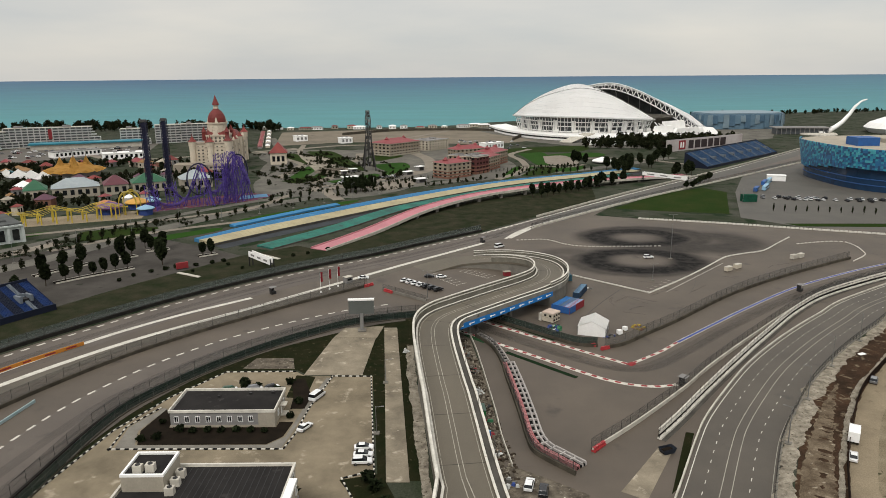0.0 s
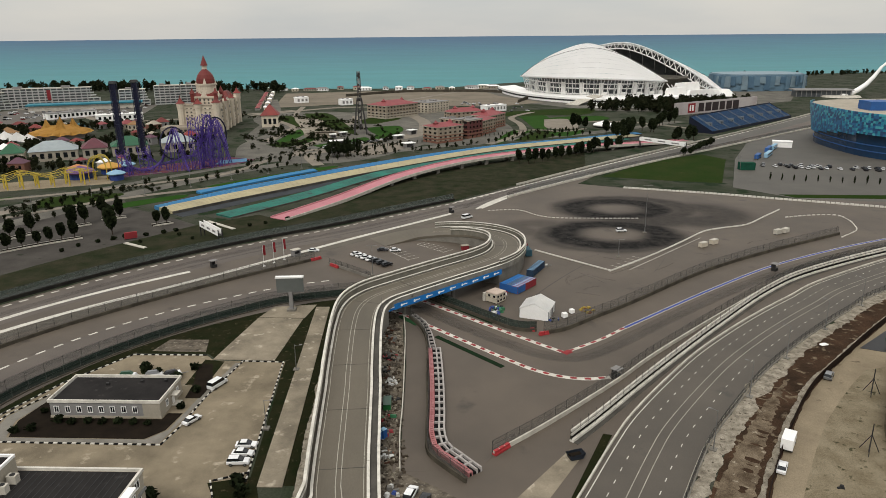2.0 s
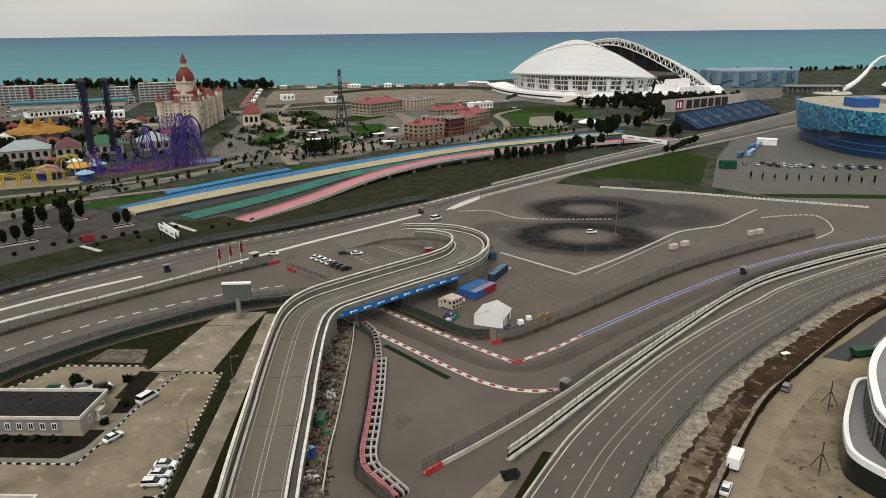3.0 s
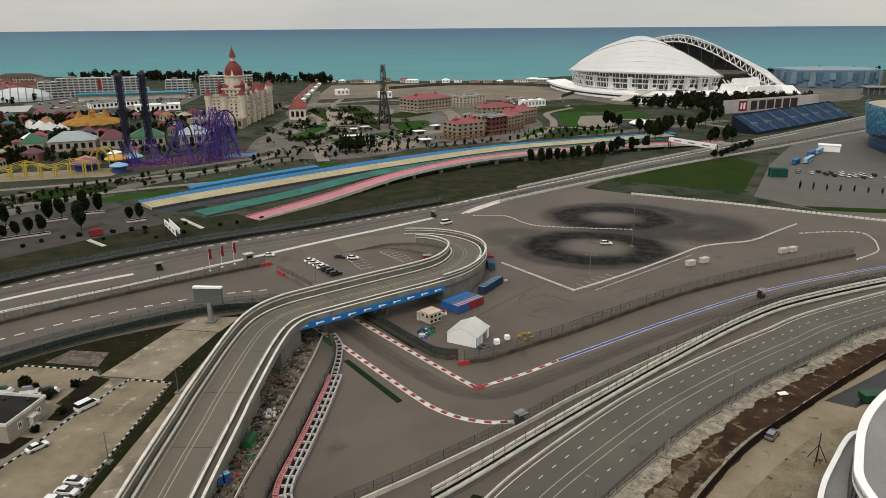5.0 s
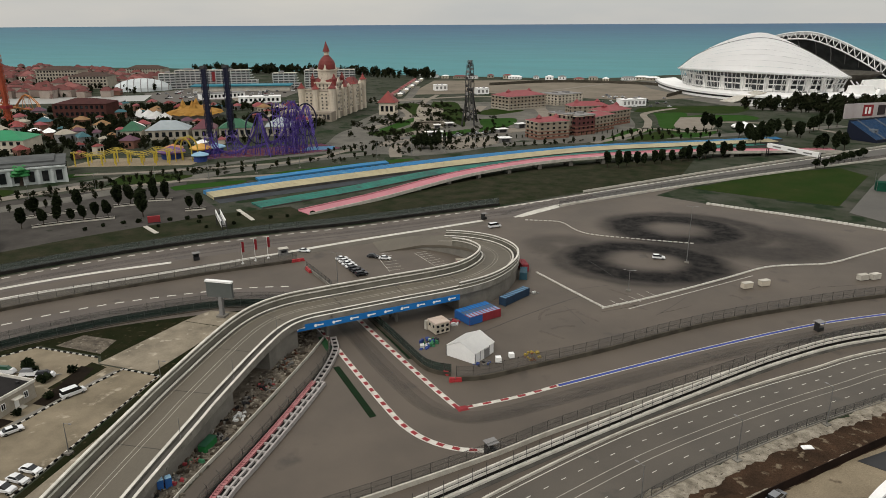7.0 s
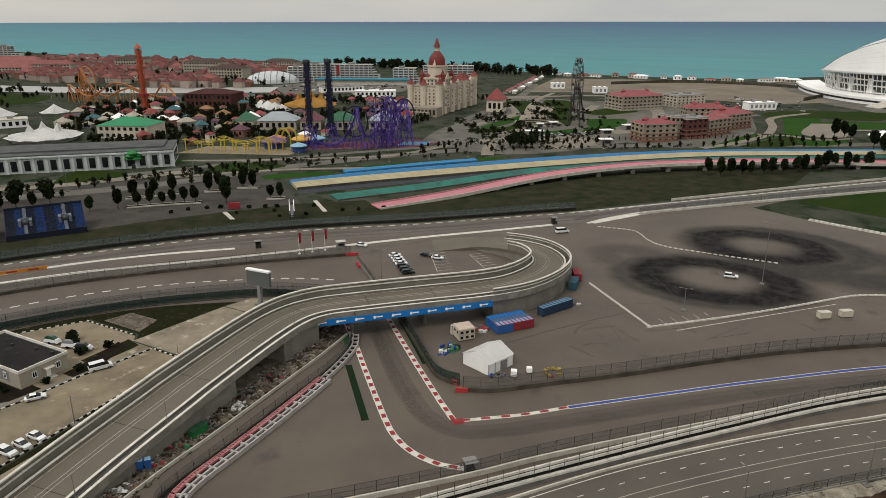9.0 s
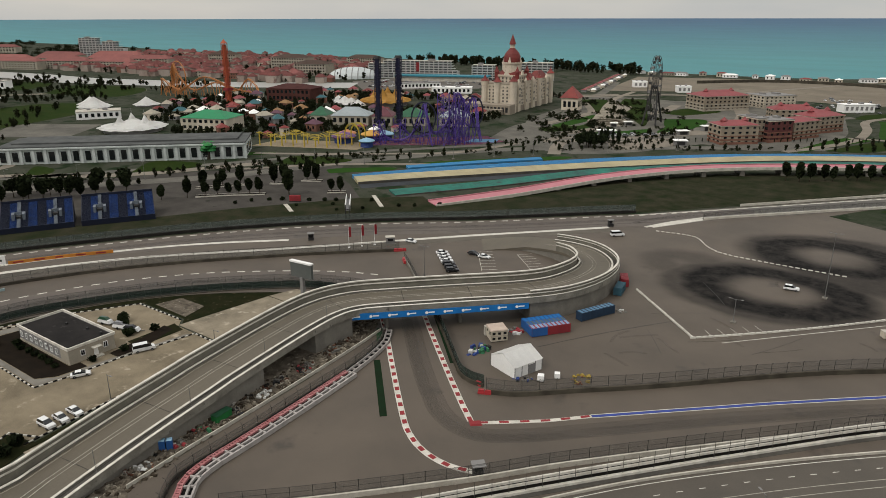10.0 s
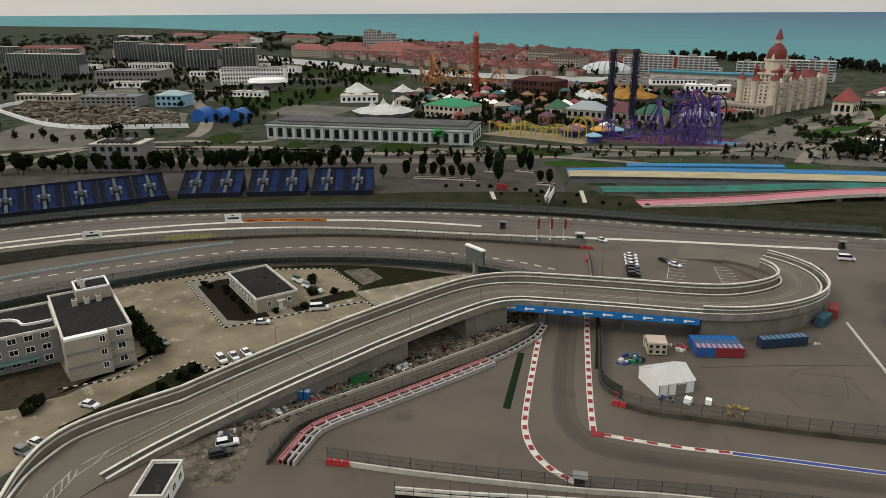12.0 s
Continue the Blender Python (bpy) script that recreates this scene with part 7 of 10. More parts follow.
def stand(x0, y0, x1, y1, depth, h, label, cells=6, aisles=2, rows=14, seats=(M_SEATN, M_SEATB)):
    """A raked stand whose front runs from the first point to the second, rising to the left of that way."""
    a = math.degrees(math.atan2(y1 - y0, x1 - x0))
    L = math.hypot(x1 - x0, y1 - y0)
    t = thing("grandstand", label, "grandstand", pose(x0, y0, 0.03, 0, 0, a), "grandstands")
    z0 = 1.8
    for c in range(cells):
        xa, xb = L * c / cells, L * (c + 1) / cells
        part("seat_block", raked(xa + 0.04, xb - 0.04, depth, z0, h, rows * 3, 0.0), seats[c % 2], t, "block of blue seats" if c % 2 else "block of navy seats")
    for k in range(aisles):
        x = L * (k + 0.5) / aisles
        part("stairway", raked(x - 0.65, x + 0.65, depth, z0 + 0.5, h + 0.5, rows * 2, 0.0), M_STEP, t, "grey stairway")
        zz = z0 + (h - z0) * 0.36
        v = part("vomitory", boxes((x - 1.9, depth * 0.43, zz - 0.3, 1.0, 4.2, 2.4), (x + 1.9, depth * 0.43, zz - 0.3, 1.0, 4.2, 2.4), (x, depth * 0.53, zz + 0.4, 2.8, 0.5, 1.8)), M_STEP, t, "grey entrance in the seating")
        # solid dark box: the shade inside the entrance is its colour
        part("opening", boxes((x, depth * 0.43, zz - 0.2, 2.0, 3.4, 1.2)), M_DARK, v)
    part("front_wall", boxes((L / 2, -0.15, 0, L, 0.3, z0 + 0.5)), M_SEATN, t)
    part("back_wall", boxes((L / 2, depth + 0.15, 0, L, 0.3, h + 0.9)), M_SEATN, t)
    for x in (0.1, L - 0.1):
        bm = bmesh.new()
        q = [bm.verts.new((x + d, y, z)) for d in (-0.1, 0.1) for y, z in ((0, 0), (depth, 0), (depth, h + 0.3), (0, z0))]
        for f in ((0, 1, 2, 3), (7, 6, 5, 4), (0, 4, 5, 1), (1, 5, 6, 2), (2, 6, 7, 3), (3, 7, 4, 0)):
            bm.faces.new([q[i] for i in f])
        part("side_panel", bm, M_SEATN, t)
    for k in range(int(L / 5)):
        part("rear_strut", rod(bmesh.new(), (2.5 + 5 * k, depth + 0.4, 0), (2.5 + 5 * k, depth + 0.4, h), 0.14, 0.14, 6), M_STEEL, t)
    return t


STAND = [(-194.6, 66), (-193.2, 80.5), (-191.6, 94.5), (-190.3, 108.5), (-188.8, 122.5), (-187.4, 136.5), (-186.2, 150.5), (-184.8, 164)]
for (x0, y0), (x1, y1) in zip(STAND, STAND[1:]):
    stand(x0, y0, x1, y1, 17, 8.4, "blue and navy raked grandstand", 5, 1)
for x0, y0, x1, y1 in ((-184.6, 167.6, -171.6, 191.8), (-170, 194.4, -157.2, 217.2), (-155.8, 219.4, -141, 243.2)):
    stand(x0, y0, x1, y1, 17, 8.4, "blue and navy raked grandstand", 8, 2)
stand(232, 612, 346, 728, 22, 12.5, "large blue grandstand beside the far straight", 14, 8, 14, (M_SEATF, M_SEATF))

# ---- advertising wall ----
ad = thing("advertising_wall", "big white printed wall with a red emblem and dark bars", "billboard", pose(237, 748, 0, 0, 0, 34.2))
part("wall", boxes((68, 0, 0, 134, 1.5, 12.5)), surf("dusty_pale_sheeting", (0.42, 0.385, 0.37), (0.34, 0.30, 0.29), 14, 0.8), ad)
part("emblem", boxes((26, -0.9, 1.6, 11, 0.3, 9.5)), M_RED, ad, "red square emblem")
part("emblem_mark", boxes((23.6, -1.1, 3.4, 2, 0.2, 5.8), (27.6, -1.1, 3.4, 2.4, 0.2, 5.8)), M_WHITE, ad)
for k in range(6):
    part("lettering_bar", boxes((41 + k * 11.4, -0.9, 2.0, 8.2 + (k % 3) * 0.8, 0.3, 8.6)), surf("dark_print", (0.0324, 0.0216, 0.0216), (0.026, 0.0182, 0.0182), 5, 0.7) if k == 0 else bpy.data.materials["dark_print"], ad, "dark lettering bar")

# ---- buildings ----
def bars(n, L, w, h, z, y, deep=0.12, x0=0.0):
    bm = bmesh.new()
    for k in range(n):
        box(bm, x0 - L / 2 + L * (k + 0.5) / n, y, z, w, deep, h)
    return bm


PANES = {}


def panes(parent, n, L, w, h, z, y, deep=0.12, x0=0.0, turn=0.0, mat=None):
    """A row of single windows on one shared mesh; turn 90 lays the row along the end walls."""
    mat = mat or M_GLASS
    key = (round(w, 1), round(h, 1), mat.name)
    for k in range(n):
        d = x0 - L / 2 + L * (k + 0.5) / n
        at = pose(d, y, z) if not turn else pose(y, d, z, 0, 0, 90)
        if key in PANES:
            again(PANES[key], at, parent)
        else:
            PANES[key] = part("window", boxes((0, 0, 0, round(w, 1), deep, round(h, 1))), mat, parent, "", at)


def hip(L, W, h, z, over=0.6, flat_=0.0):
    """A hipped roof over a plan of L by W."""
    bm = bmesh.new()
    a = [bm.verts.new((x * (L / 2 + over), y * (W / 2 + over), z)) for x, y in ((-1, -1), (1, -1), (1, 1), (-1, 1))]
    r = max(L / 2 - W / 2, L * 0.06)
    q = [bm.verts.new((x * r, y * W * flat_ / 2, z + h)) for x, y in ((-1, -1), (1, -1), (1, 1), (-1, 1))]
    for k in range(4):
        bm.faces.new((a[k], a[(k + 1) % 4], q[(k + 1) % 4], q[k]))
    bm.faces.new(a[::-1])
    if flat_ > 0:
        bm.faces.new(q)
    else:
        bmesh.ops.remove_doubles(bm, verts=bm.verts, dist=0.01)
    return bm


def block(name, x, y, a, L, W, H, floors, wall_mat, roof_mat, label, category="building", bays=None, roof_h=4.0, flat_roof=False, group="park buildings", glass=None, z=0.0, single=False):
    """A building of some storeys with a row of windows on each floor of each long side and the ends."""
    t = thing(name, label, category, pose(x, y, z, 0, 0, a), group)
    part("wall", boxes((0, 0, -0.1, L, W, H + 0.1)), wall_mat, t)
    bays = bays or max(2, int(L / 4.5))
    ends = max(1, int(W / 5))
    for f in range(floors):
        zf, hf = H * f / floors + H / floors * 0.28, H / floors * 0.5
        for s in (-1, 1):
            if single:
                if s < 0 or f == floors - 1:
                    panes(t, bays, L * 0.95, L / bays * 0.36, hf * 0.85, zf, s * (W / 2 + 0.02), 0.14, 0, 0, glass)
                    panes(t, ends, W, W / ends * 0.45, hf, zf, s * (L / 2 + 0.02), 0.14, 0, 90, glass)
            else:
                tagged(part("window_strip", bars(bays, L * 0.95, L / bays * 0.5, hf, zf, s * (W / 2 + 0.02)), glass or M_GLASS, t), kind="stuff")
    if flat_roof:
        part("roof", boxes((0, 0, H, L + 0.6, W + 0.6, 0.5)), roof_mat, t)
        part("roof_plant", boxes((L * 0.15, 0, H + 0.5, L * 0.12, W * 0.3, 1.4)), M_GREYW, t)
        part("roof_plant", boxes((-L * 0.22, W * 0.1, H + 0.5, L * 0.08, W * 0.25, 1.1)), M_GREYW, t)
    else:
        part("roof", hip(L, W, roof_h, H), roof_mat, t)
    return t


# castle hotel
M_CASTLE = surf("castle_render", (0.5784, 0.5083, 0.4031), (0.4605, 0.4049, 0.3255), 12, 0.85, fine=25)
M_CGLASS = surf("castle_windows", (0.085, 0.075, 0.064), (0.055, 0.050, 0.045), 6, 0.3, spec=0.5)
M_CBASE = surf("castle_base_render", (0.2772, 0.2376, 0.1848), (0.2376, 0.2046, 0.165), 10, 0.85, fine=25)


def cone(bm, x, y, z, r, h, n=10, bulge=0.0):
    rings = []
    for i in range(6):
        f = i / 5
        rr = r * (1 - f) * (1 + bulge * math.sin(f * math.pi)) + 0.05
        rings.append([bm.verts.new((x + rr * math.cos(6.28319 * k / n), y + rr * math.sin(6.28319 * k / n), z + h * f)) for k in range(n)])
    for p, q in zip(rings, rings[1:]):
        for k in range(n):
            bm.faces.new((p[k], p[(k + 1) % n], q[(k + 1) % n], q[k]))
    bm.faces.new(rings[0][::-1])
    bm.faces.new(rings[-1])
    return bm


castle = thing("castle_hotel", "cream fairy-tale castle hotel with red domes and spires", "hotel", pose(-203.3, 650.3, 0, 0, 0, 96.5))


def wing_of(x, y, L, W, H, floors, turrets, faces, bay=17.0):
    """A wing with a plinth, parapet, gables, projecting bays and windows on the faces that look out."""
    x, y, L, W, turrets = x * 0.86, y * 0.86, L * 0.86, W * 0.86, [(tx * 0.86, ty * 0.86, r * 0.86, h) for tx, ty, r, h in turrets]
    w = part("wing", boxes((x, y, 0, L, W, H)), M_CASTLE, castle, "cream rendered wing")
    part("wing_base", boxes((x, y, 0, L + 0.8, W + 0.8, H * 0.2)), M_CBASE, w)
    part("wing_roof", boxes((x, y, H, L + 0.8, W + 0.8, 0.7)), M_CBASE, w)
    part("string_course", boxes((x, y, H * 0.58, L + 0.7, W + 0.7, 0.5), (x, y, H * 0.86, L + 0.9, W + 0.9, 0.6)), M_CREAM, w)
    for f in range(floors):
        z = H * 0.24 + H * 0.74 * f / floors
        hh = H * 0.74 / floors * 0.6
        if "e" in faces:
            panes(w, int(L / 3.6), L * 0.96, 1.5, hh * 0.85, z, y - W / 2 - 0.05, 0.2, x, 0, M_CGLASS)
        if "w" in faces:
            panes(w, int(L / 5), L * 0.94, 1.5, hh * 0.85, z, y + W / 2 + 0.05, 0.2, x, 0, M_CGLASS)
        if "s" in faces:
            panes(w, max(2, int(W / 3.4)), W, 1.5, hh * 0.85, z, x - L / 2 - 0.05, 0.2, y, 90, M_CGLASS)
    for tx, ty, r, h in turrets:
        r *= 1.25
        bm = rod(bmesh.new(), (tx, ty, 0), (tx, ty, H + h), r, r, 10)
        rod(bm, (tx, ty, H - 1.5), (tx, ty, H + h), r * 1.12, r * 1.2, 10)
        part("turret", bm, M_CASTLE, w, "round cream turret")
        bm = cone(bmesh.new(), tx, ty, H + h, r * 1.4, r * 1.75, 10, -0.28)
        rod(bm, (tx, ty, H + h + r * 1.6), (tx, ty, H + h + r * 2.4), 0.3, 0.1, 5)
        part("turret_roof", bm, M_REDROOF, w, "flared red conical roof")
    for k in range(int(L / bay)):
        gx = x - L / 2 + bay * (k + 0.6)
        part("bay", boxes((gx, y - W / 2 - 0.8, 0, 5.5, 2.0, H + 1.5), (gx, y - W / 2 - 0.2, H + 1.5, 4.0, 2.4, 2.6, 0, 0.25)), M_CASTLE, w, "projecting cream bay with a gable")
        for f in range(3):
            panes(w, 2, 4.6, 1.2, 2.0, H * (0.3 + 0.24 * f), y - W / 2 - 1.85, 0.2, gx, 0, M_CGLASS)
    return w


long_wing = wing_of(22, -4, 104, 18, 24, 6, [(-30, -13, 2.8, 3), (-30, 5, 2.6, 2), (4, -13.5, 2.2, 2), (38, -13.5, 2.2, 2), (74, -13, 2.8, 4)], "es")
part("mansard", hip(22, 12, 6.5, 24.6, 0.2, 0.3), M_REDROOF, long_wing, "red mansard roof", pose(50, -3.5, 0))
part("mansard", hip(14, 11, 6.0, 24.6, 0.2, 0.3), M_REDROOF, long_wing, "red mansard roof", pose(26, -3.5, 0))
wing_of(-5, 18, 22, 17, 23, 6, [(-15.5, 26, 2.8, 2.5), (-15.5, 10, 2.2, 1.5)], "ws", 30)
wing_of(-14, 7, 20, 9, 20, 5, [], "s", 30)
part("low_front", boxes((-36, 2, 0, 12, 34, 8), (-44, 4, 0, 8, 26, 4.5), (-24, 26, 0, 18, 20, 7)), M_CBASE, castle, "stepped entrance terraces")
panes(castle, 9, 32, 2.2, 4.2, 2.0, -42.1, 0.2, 2, 90, M_DARK)
block_ = part("tower_block", boxes((0, 2, 0, 23, 21, 30.5), (0, 2, 29.6, 24.4, 22.4, 1.4), (0, 2, 22.5, 23.8, 21.8, 0.6)), M_CASTLE, castle, "cream square tower block")
for z in (24.0, 26.9):
    panes(block_, 5, 20, 1.5, 2.0, z, -8.55, 0.2, 0, 0, M_CGLASS)
    panes(block_, 5, 18, 1.5, 2.0, z, -11.55, 0.2, 2, 90, M_CGLASS)
for gx, gy, lx, ly in ((0, -8.2, 6, 1.6), (-11.2, 2, 1.6, 6)):
    part("tower_gable", boxes((gx, gy, 30.5, lx, ly, 4.2, 0, 0.25)), M_CASTLE, block_, "cream tapered gable")
part("tower_skirt", hip(22, 20, 5.2, 31.0, 0.2, 0.62), M_REDROOF, block_, "red skirt roof", pose(0, 2, 0))
KEEP = ((8.6, 30, 41),)
for r, z0, z1 in KEEP:
    bm = rod(bmesh.new(), (0, 2, z0), (0, 2, z1), r, r, 12)
    rod(bm, (0, 2, z1 - 1.0), (0, 2, z1 + 0.5), r + 0.7, r + 0.9, 12)
    part("keep", bm, M_CASTLE, castle, "cream twelve-sided keep")
    for k in range(12):
        a = k * 30 + 15
        for z in (z1 - 4.4, z1 - 8.2):
            panes_at = pose((r * 0.966 + 0.02) * math.cos(radians(a)), 2 + (r * 0.966 + 0.02) * math.sin(radians(a)), z, 0, 0, a + 90)
            if "keep" in PANES:
                again(PANES["keep"], panes_at, castle)
            else:
                PANES["keep"] = part("window", boxes((0, 0, 0, 1.5, 0.2, 2.3)), M_CGLASS, castle, "", panes_at)
bm = bmesh.new()
prof = [(7.7, 41.2), (8.0, 42.8), (7.7, 45.6), (6.5, 48.8), (4.5, 51.4), (2.8, 53.0), (2.2, 53.7)]
rg = [[bm.verts.new((r * math.cos(k * 0.314159), 2 + r * math.sin(k * 0.314159), z)) for k in range(20)] for r, z in prof]
for p, q in zip(rg, rg[1:]):
    for k in range(20):
        bm.faces.new((p[k], p[(k + 1) % 20], q[(k + 1) % 20], q[k]))
bm.faces.new(rg[0][::-1])
part("dome", bm, M_REDROOF, castle, "bulging red dome")
for k in range(4):
    a = radians(6.5 + k * 90)
    part("dormer", box(bmesh.new(), 7.4 * math.cos(a), 2 + 7.4 * math.sin(a), 41.3, 2.8, 2.8, 4.6, math.degrees(a), 0.2), M_CASTLE, castle, "cream gable at the foot of the dome")
part("lantern", rod(bmesh.new(), (0, 2, 52.8), (0, 2, 57), 2.2, 2.2, 10), M_CASTLE, castle)
part("spire", cone(bmesh.new(), 0, 2, 56.8, 3.2, 9.0, 10), M_REDROOF, castle, "red pointed spire")
for dx, dy in ((-11, -8), (11, -8), (-11, 12), (11, 12)):
    part("corner_spire", cone(rod(bmesh.new(), (dx, dy, 26), (dx, dy, 33.5), 1.9, 1.9, 8), dx, dy, 33.5, 2.7, 5.0, 8, -0.2), M_REDROOF, castle)
rh = thing("gate_tower", "square cream gate tower with a red pyramid roof", "building", pose(-157, 676, 0, 0, 0, 100))
part("wall", boxes((0, 0, 0, 15, 15, 11)), M_CASTLE, rh)
part("roof", hip(15, 15, 10, 11, 1.2), M_REDROOF, rh, "red pyramid roof")
for s in (-1, 1):
    panes(rh, 3, 13, 2.6, 5, 3, s * 7.55, 0.2)
    panes(rh, 3, 13, 2.6, 5, 3, s * 7.55, 0.2, 0, 90)

# rose-roofed buildings
M_TANW = surf("tan_hotel_render", (0.285, 0.238, 0.180), (0.225, 0.188, 0.142), 8, 0.85, fine=20, spot=(0.30, 0.21, 0.12), spots=0.62)
M_ROSEB = surf("maroon_render", (0.115, 0.045, 0.042), (0.090, 0.036, 0.034), 8, 0.85, fine=20)
ROSE = (
    (8, 578, 42, 26, 18, 12.5, M_TANW, M_PINKROOF, 2.6),
    (27, 602, 52, 19, 18, 14.5, M_ROSEB, M_GREYW, 0),
    (15, 596, 52, 7, 20, 15.5, M_TANW, M_GREYW, 0),
    (38, 626, 62, 26, 18, 12, M_TANW, M_PINKROOF, 2.4),
    (46, 664, 60, 30, 20, 12, M_TANW, M_PINKROOF, 3.6),
    (24, 690, 30, 34, 15, 12, M_TANW, M_PINKROOF, 3.4),
    (-50, 755, 50, 46, 28, 13, M_TANW, M_PINKROOF, 4.2),
    (-14, 800, 50, 34, 26, 11, M_CREAM, M_GREYW, 0),
)
for x, y, a, L, W, H, mt, rm, rh_ in ROSE:
    t = block("park_hotel", x, y, a, L, W, H, 4, mt, rm, "%s hotel block with a %s roof" % ("maroon rendered" if mt is M_ROSEB else "tan rendered" if mt is M_TANW else "pale rendered", "flat grey" if rm is M_GREYW else "rose-red hipped"), roof_h=rh_, flat_roof=rm is M_GREYW, single=True)
    part("ground_floor", boxes((0, 0, 0, L + 0.5, W + 0.5, H * 0.13), (0, 0, H * 0.21, L + 0.4, W + 0.4, H * 0.09), (0, 0, H * 0.42, L + 0.3, W + 0.3, H * 0.05)), M_BRICK if y < 700 else M_BEIGE, t, "brick lower storeys")
    part("cornice", boxes((0, 0, H - 0.55, L + 0.8, W + 0.8, 0.5)), M_CREAM, t)
    if rh_ > 2.5:
        for k in (-1, 1):
            part("roof_turret", cone(boxes((k * L * 0.28, 0, H, 3.4, 3.4, rh_ * 0.9)), k * L * 0.28, 0, H + rh_ * 0.9, 2.8, 2.2, 4), M_PINKROOF, t, "small rose-red roof turret")

# hotel garden: terraced plaza, stepped bowl, kiosks, beds and lanes
M_PLAZA = surf("pale_garden_stone", (0.270, 0.240, 0.192), (0.190, 0.168, 0.134), 9, 0.95, fine=24, spot=(0.06, 0.066, 0.038), spots=0.58)
def spread(poly, z, mat, name, label, category):
    setting(name, flat(xy(smooth([*poly, poly[0]], 4)[:-1]), -0.2, z), mat, label, category)


for k, poly in enumerate(([(-135, 500), (-60, 478), (-12, 545), (-2, 610), (-40, 700), (-90, 790), (-185, 790), (-190, 730), (-150, 640), (-150, 560)], [(-8, 560), (36, 556), (66, 630), (62, 700), (40, 790), (-30, 850), (-90, 800), (-40, 700)])):
    spread(poly, 0.052 + 0.004 * k, M_PAVE, "pavement_hotel_grounds", "worn grey paving of the hotel grounds", "pavement")
for k, poly in enumerate(([(-112, 618), (-126, 660), (-148, 705), (-160, 742), (-155, 764), (-136, 742), (-117, 722), (-108, 680), (-101, 654), (-88, 635), (-81, 603), (-96, 594)], [(-62, 530), (-46, 552), (-29, 569), (-20, 541), (-42, 508)], [(103, 720), (126, 721), (127, 652), (99, 654)])):
    spread(poly, 0.135 + 0.004 * k, M_PLAZA if k == 0 else M_PATH, "pavement_plaza", "pale stone garden plaza" if k == 0 else "pale gravelled lot", "plaza")
for k, poly in enumerate(([(-186, 752), (-160, 764), (-143, 715), (-128, 668), (-149, 700)], [(-150, 775), (-125, 787), (-92, 700), (-66, 616), (-84, 640), (-100, 665), (-112, 724)], [(-66, 661), (-39, 676), (-30, 650), (-33, 626), (-51, 620)], [(-92, 556), (-70, 582), (-58, 600), (-52, 580), (-66, 560), (-82, 545)], [(-130, 560), (-104, 592), (-100, 580), (-112, 548)])):
    spread(poly, 0.142 + 0.004 * k, M_GRASS if k in (0, 1, 4) else M_LAWN, "ground_bed", "dark green planted garden bed", "lawn")
bowl = thing("stepped_bowl", "brown stepped garden bowl with pale stone rims", "terrace", pose(-97, 614, 0.13, 0, 0, 32))
for k in range(4):
    r0, r1 = 15 - 3 * k, 13.6 - 3 * k
    ring_ = [Vector((r0 * math.cos(q * 0.2618), 0.8 * r0 * math.sin(q * 0.2618), 0)) for q in range(25)]
    part("step", sweep(bmesh.new(), ring_, [(0, -0.1), (0, 0.5 + 0.45 * (3 - k)), (1.5, 0.5 + 0.45 * (3 - k)), (1.5, -0.1)]), M_PLAZA if k % 2 == 0 else M_BARK, bowl)
for x, y, L, W, H, a in ((-74, 560, 14, 6, 3.4, 28), (-29, 590, 9, 6, 3.2, 40), (-17, 547, 9, 7, 3.4, 30), (-20, 617, 8, 6, 4.0, 45), (-84, 598, 6, 5, 3.2, 20), (-78, 612, 7, 5, 3.0, 35)):
    kiosk = thing("garden_kiosk", "small white flat-roofed garden kiosk", "kiosk", pose(x, y, 0.1, 0, 0, a), "garden kiosks")
    part("wall", boxes((0, 0, 0, L * 0.82, W * 0.82, H - 0.4)), M_GREYW, kiosk)
    part("roof", boxes((0, 0, H - 0.4, L, W, 0.4)), M_WHITE, kiosk, "flat white roof")
    # dark box on the front, coloured as the shade inside the kiosk
    part("opening", boxes((0, -W * 0.42, 0.5, L * 0.6, 0.2, H - 1.3)), M_DARK, kiosk)
for nm, w, pts in (("loop", 4.0, [(-70, 470), (-82, 499), (-84, 518), (-74, 528), (-60, 536)]), ("drive", 4.0, [(-97, 508), (-92, 532), (-64, 540), (-48, 568), (-34, 602), (-15, 618)]), ("gate", 3.2, [(-137, 580), (-132, 616), (-129, 640), (-135, 671), (-168, 730)]), ("back", 5.0, [(-205, 770), (-180, 795), (-144, 833), (-108, 853), (-40, 850)])):
    setting("pavement_lane_" + nm, sweep(bmesh.new(), smooth(pts, 6), [(w, -0.2), (w, 0.165), (-w, 0.165), (-w, -0.2)]), M_PATH, "pale curving garden lane", "path")
for x, y in ((-66, 500), (-62, 503), (-58, 504), (-64, 507), (-69, 504), (-60, 509), (-55, 508), (-67, 511)):
    tree("broad", x, y, 1.25)

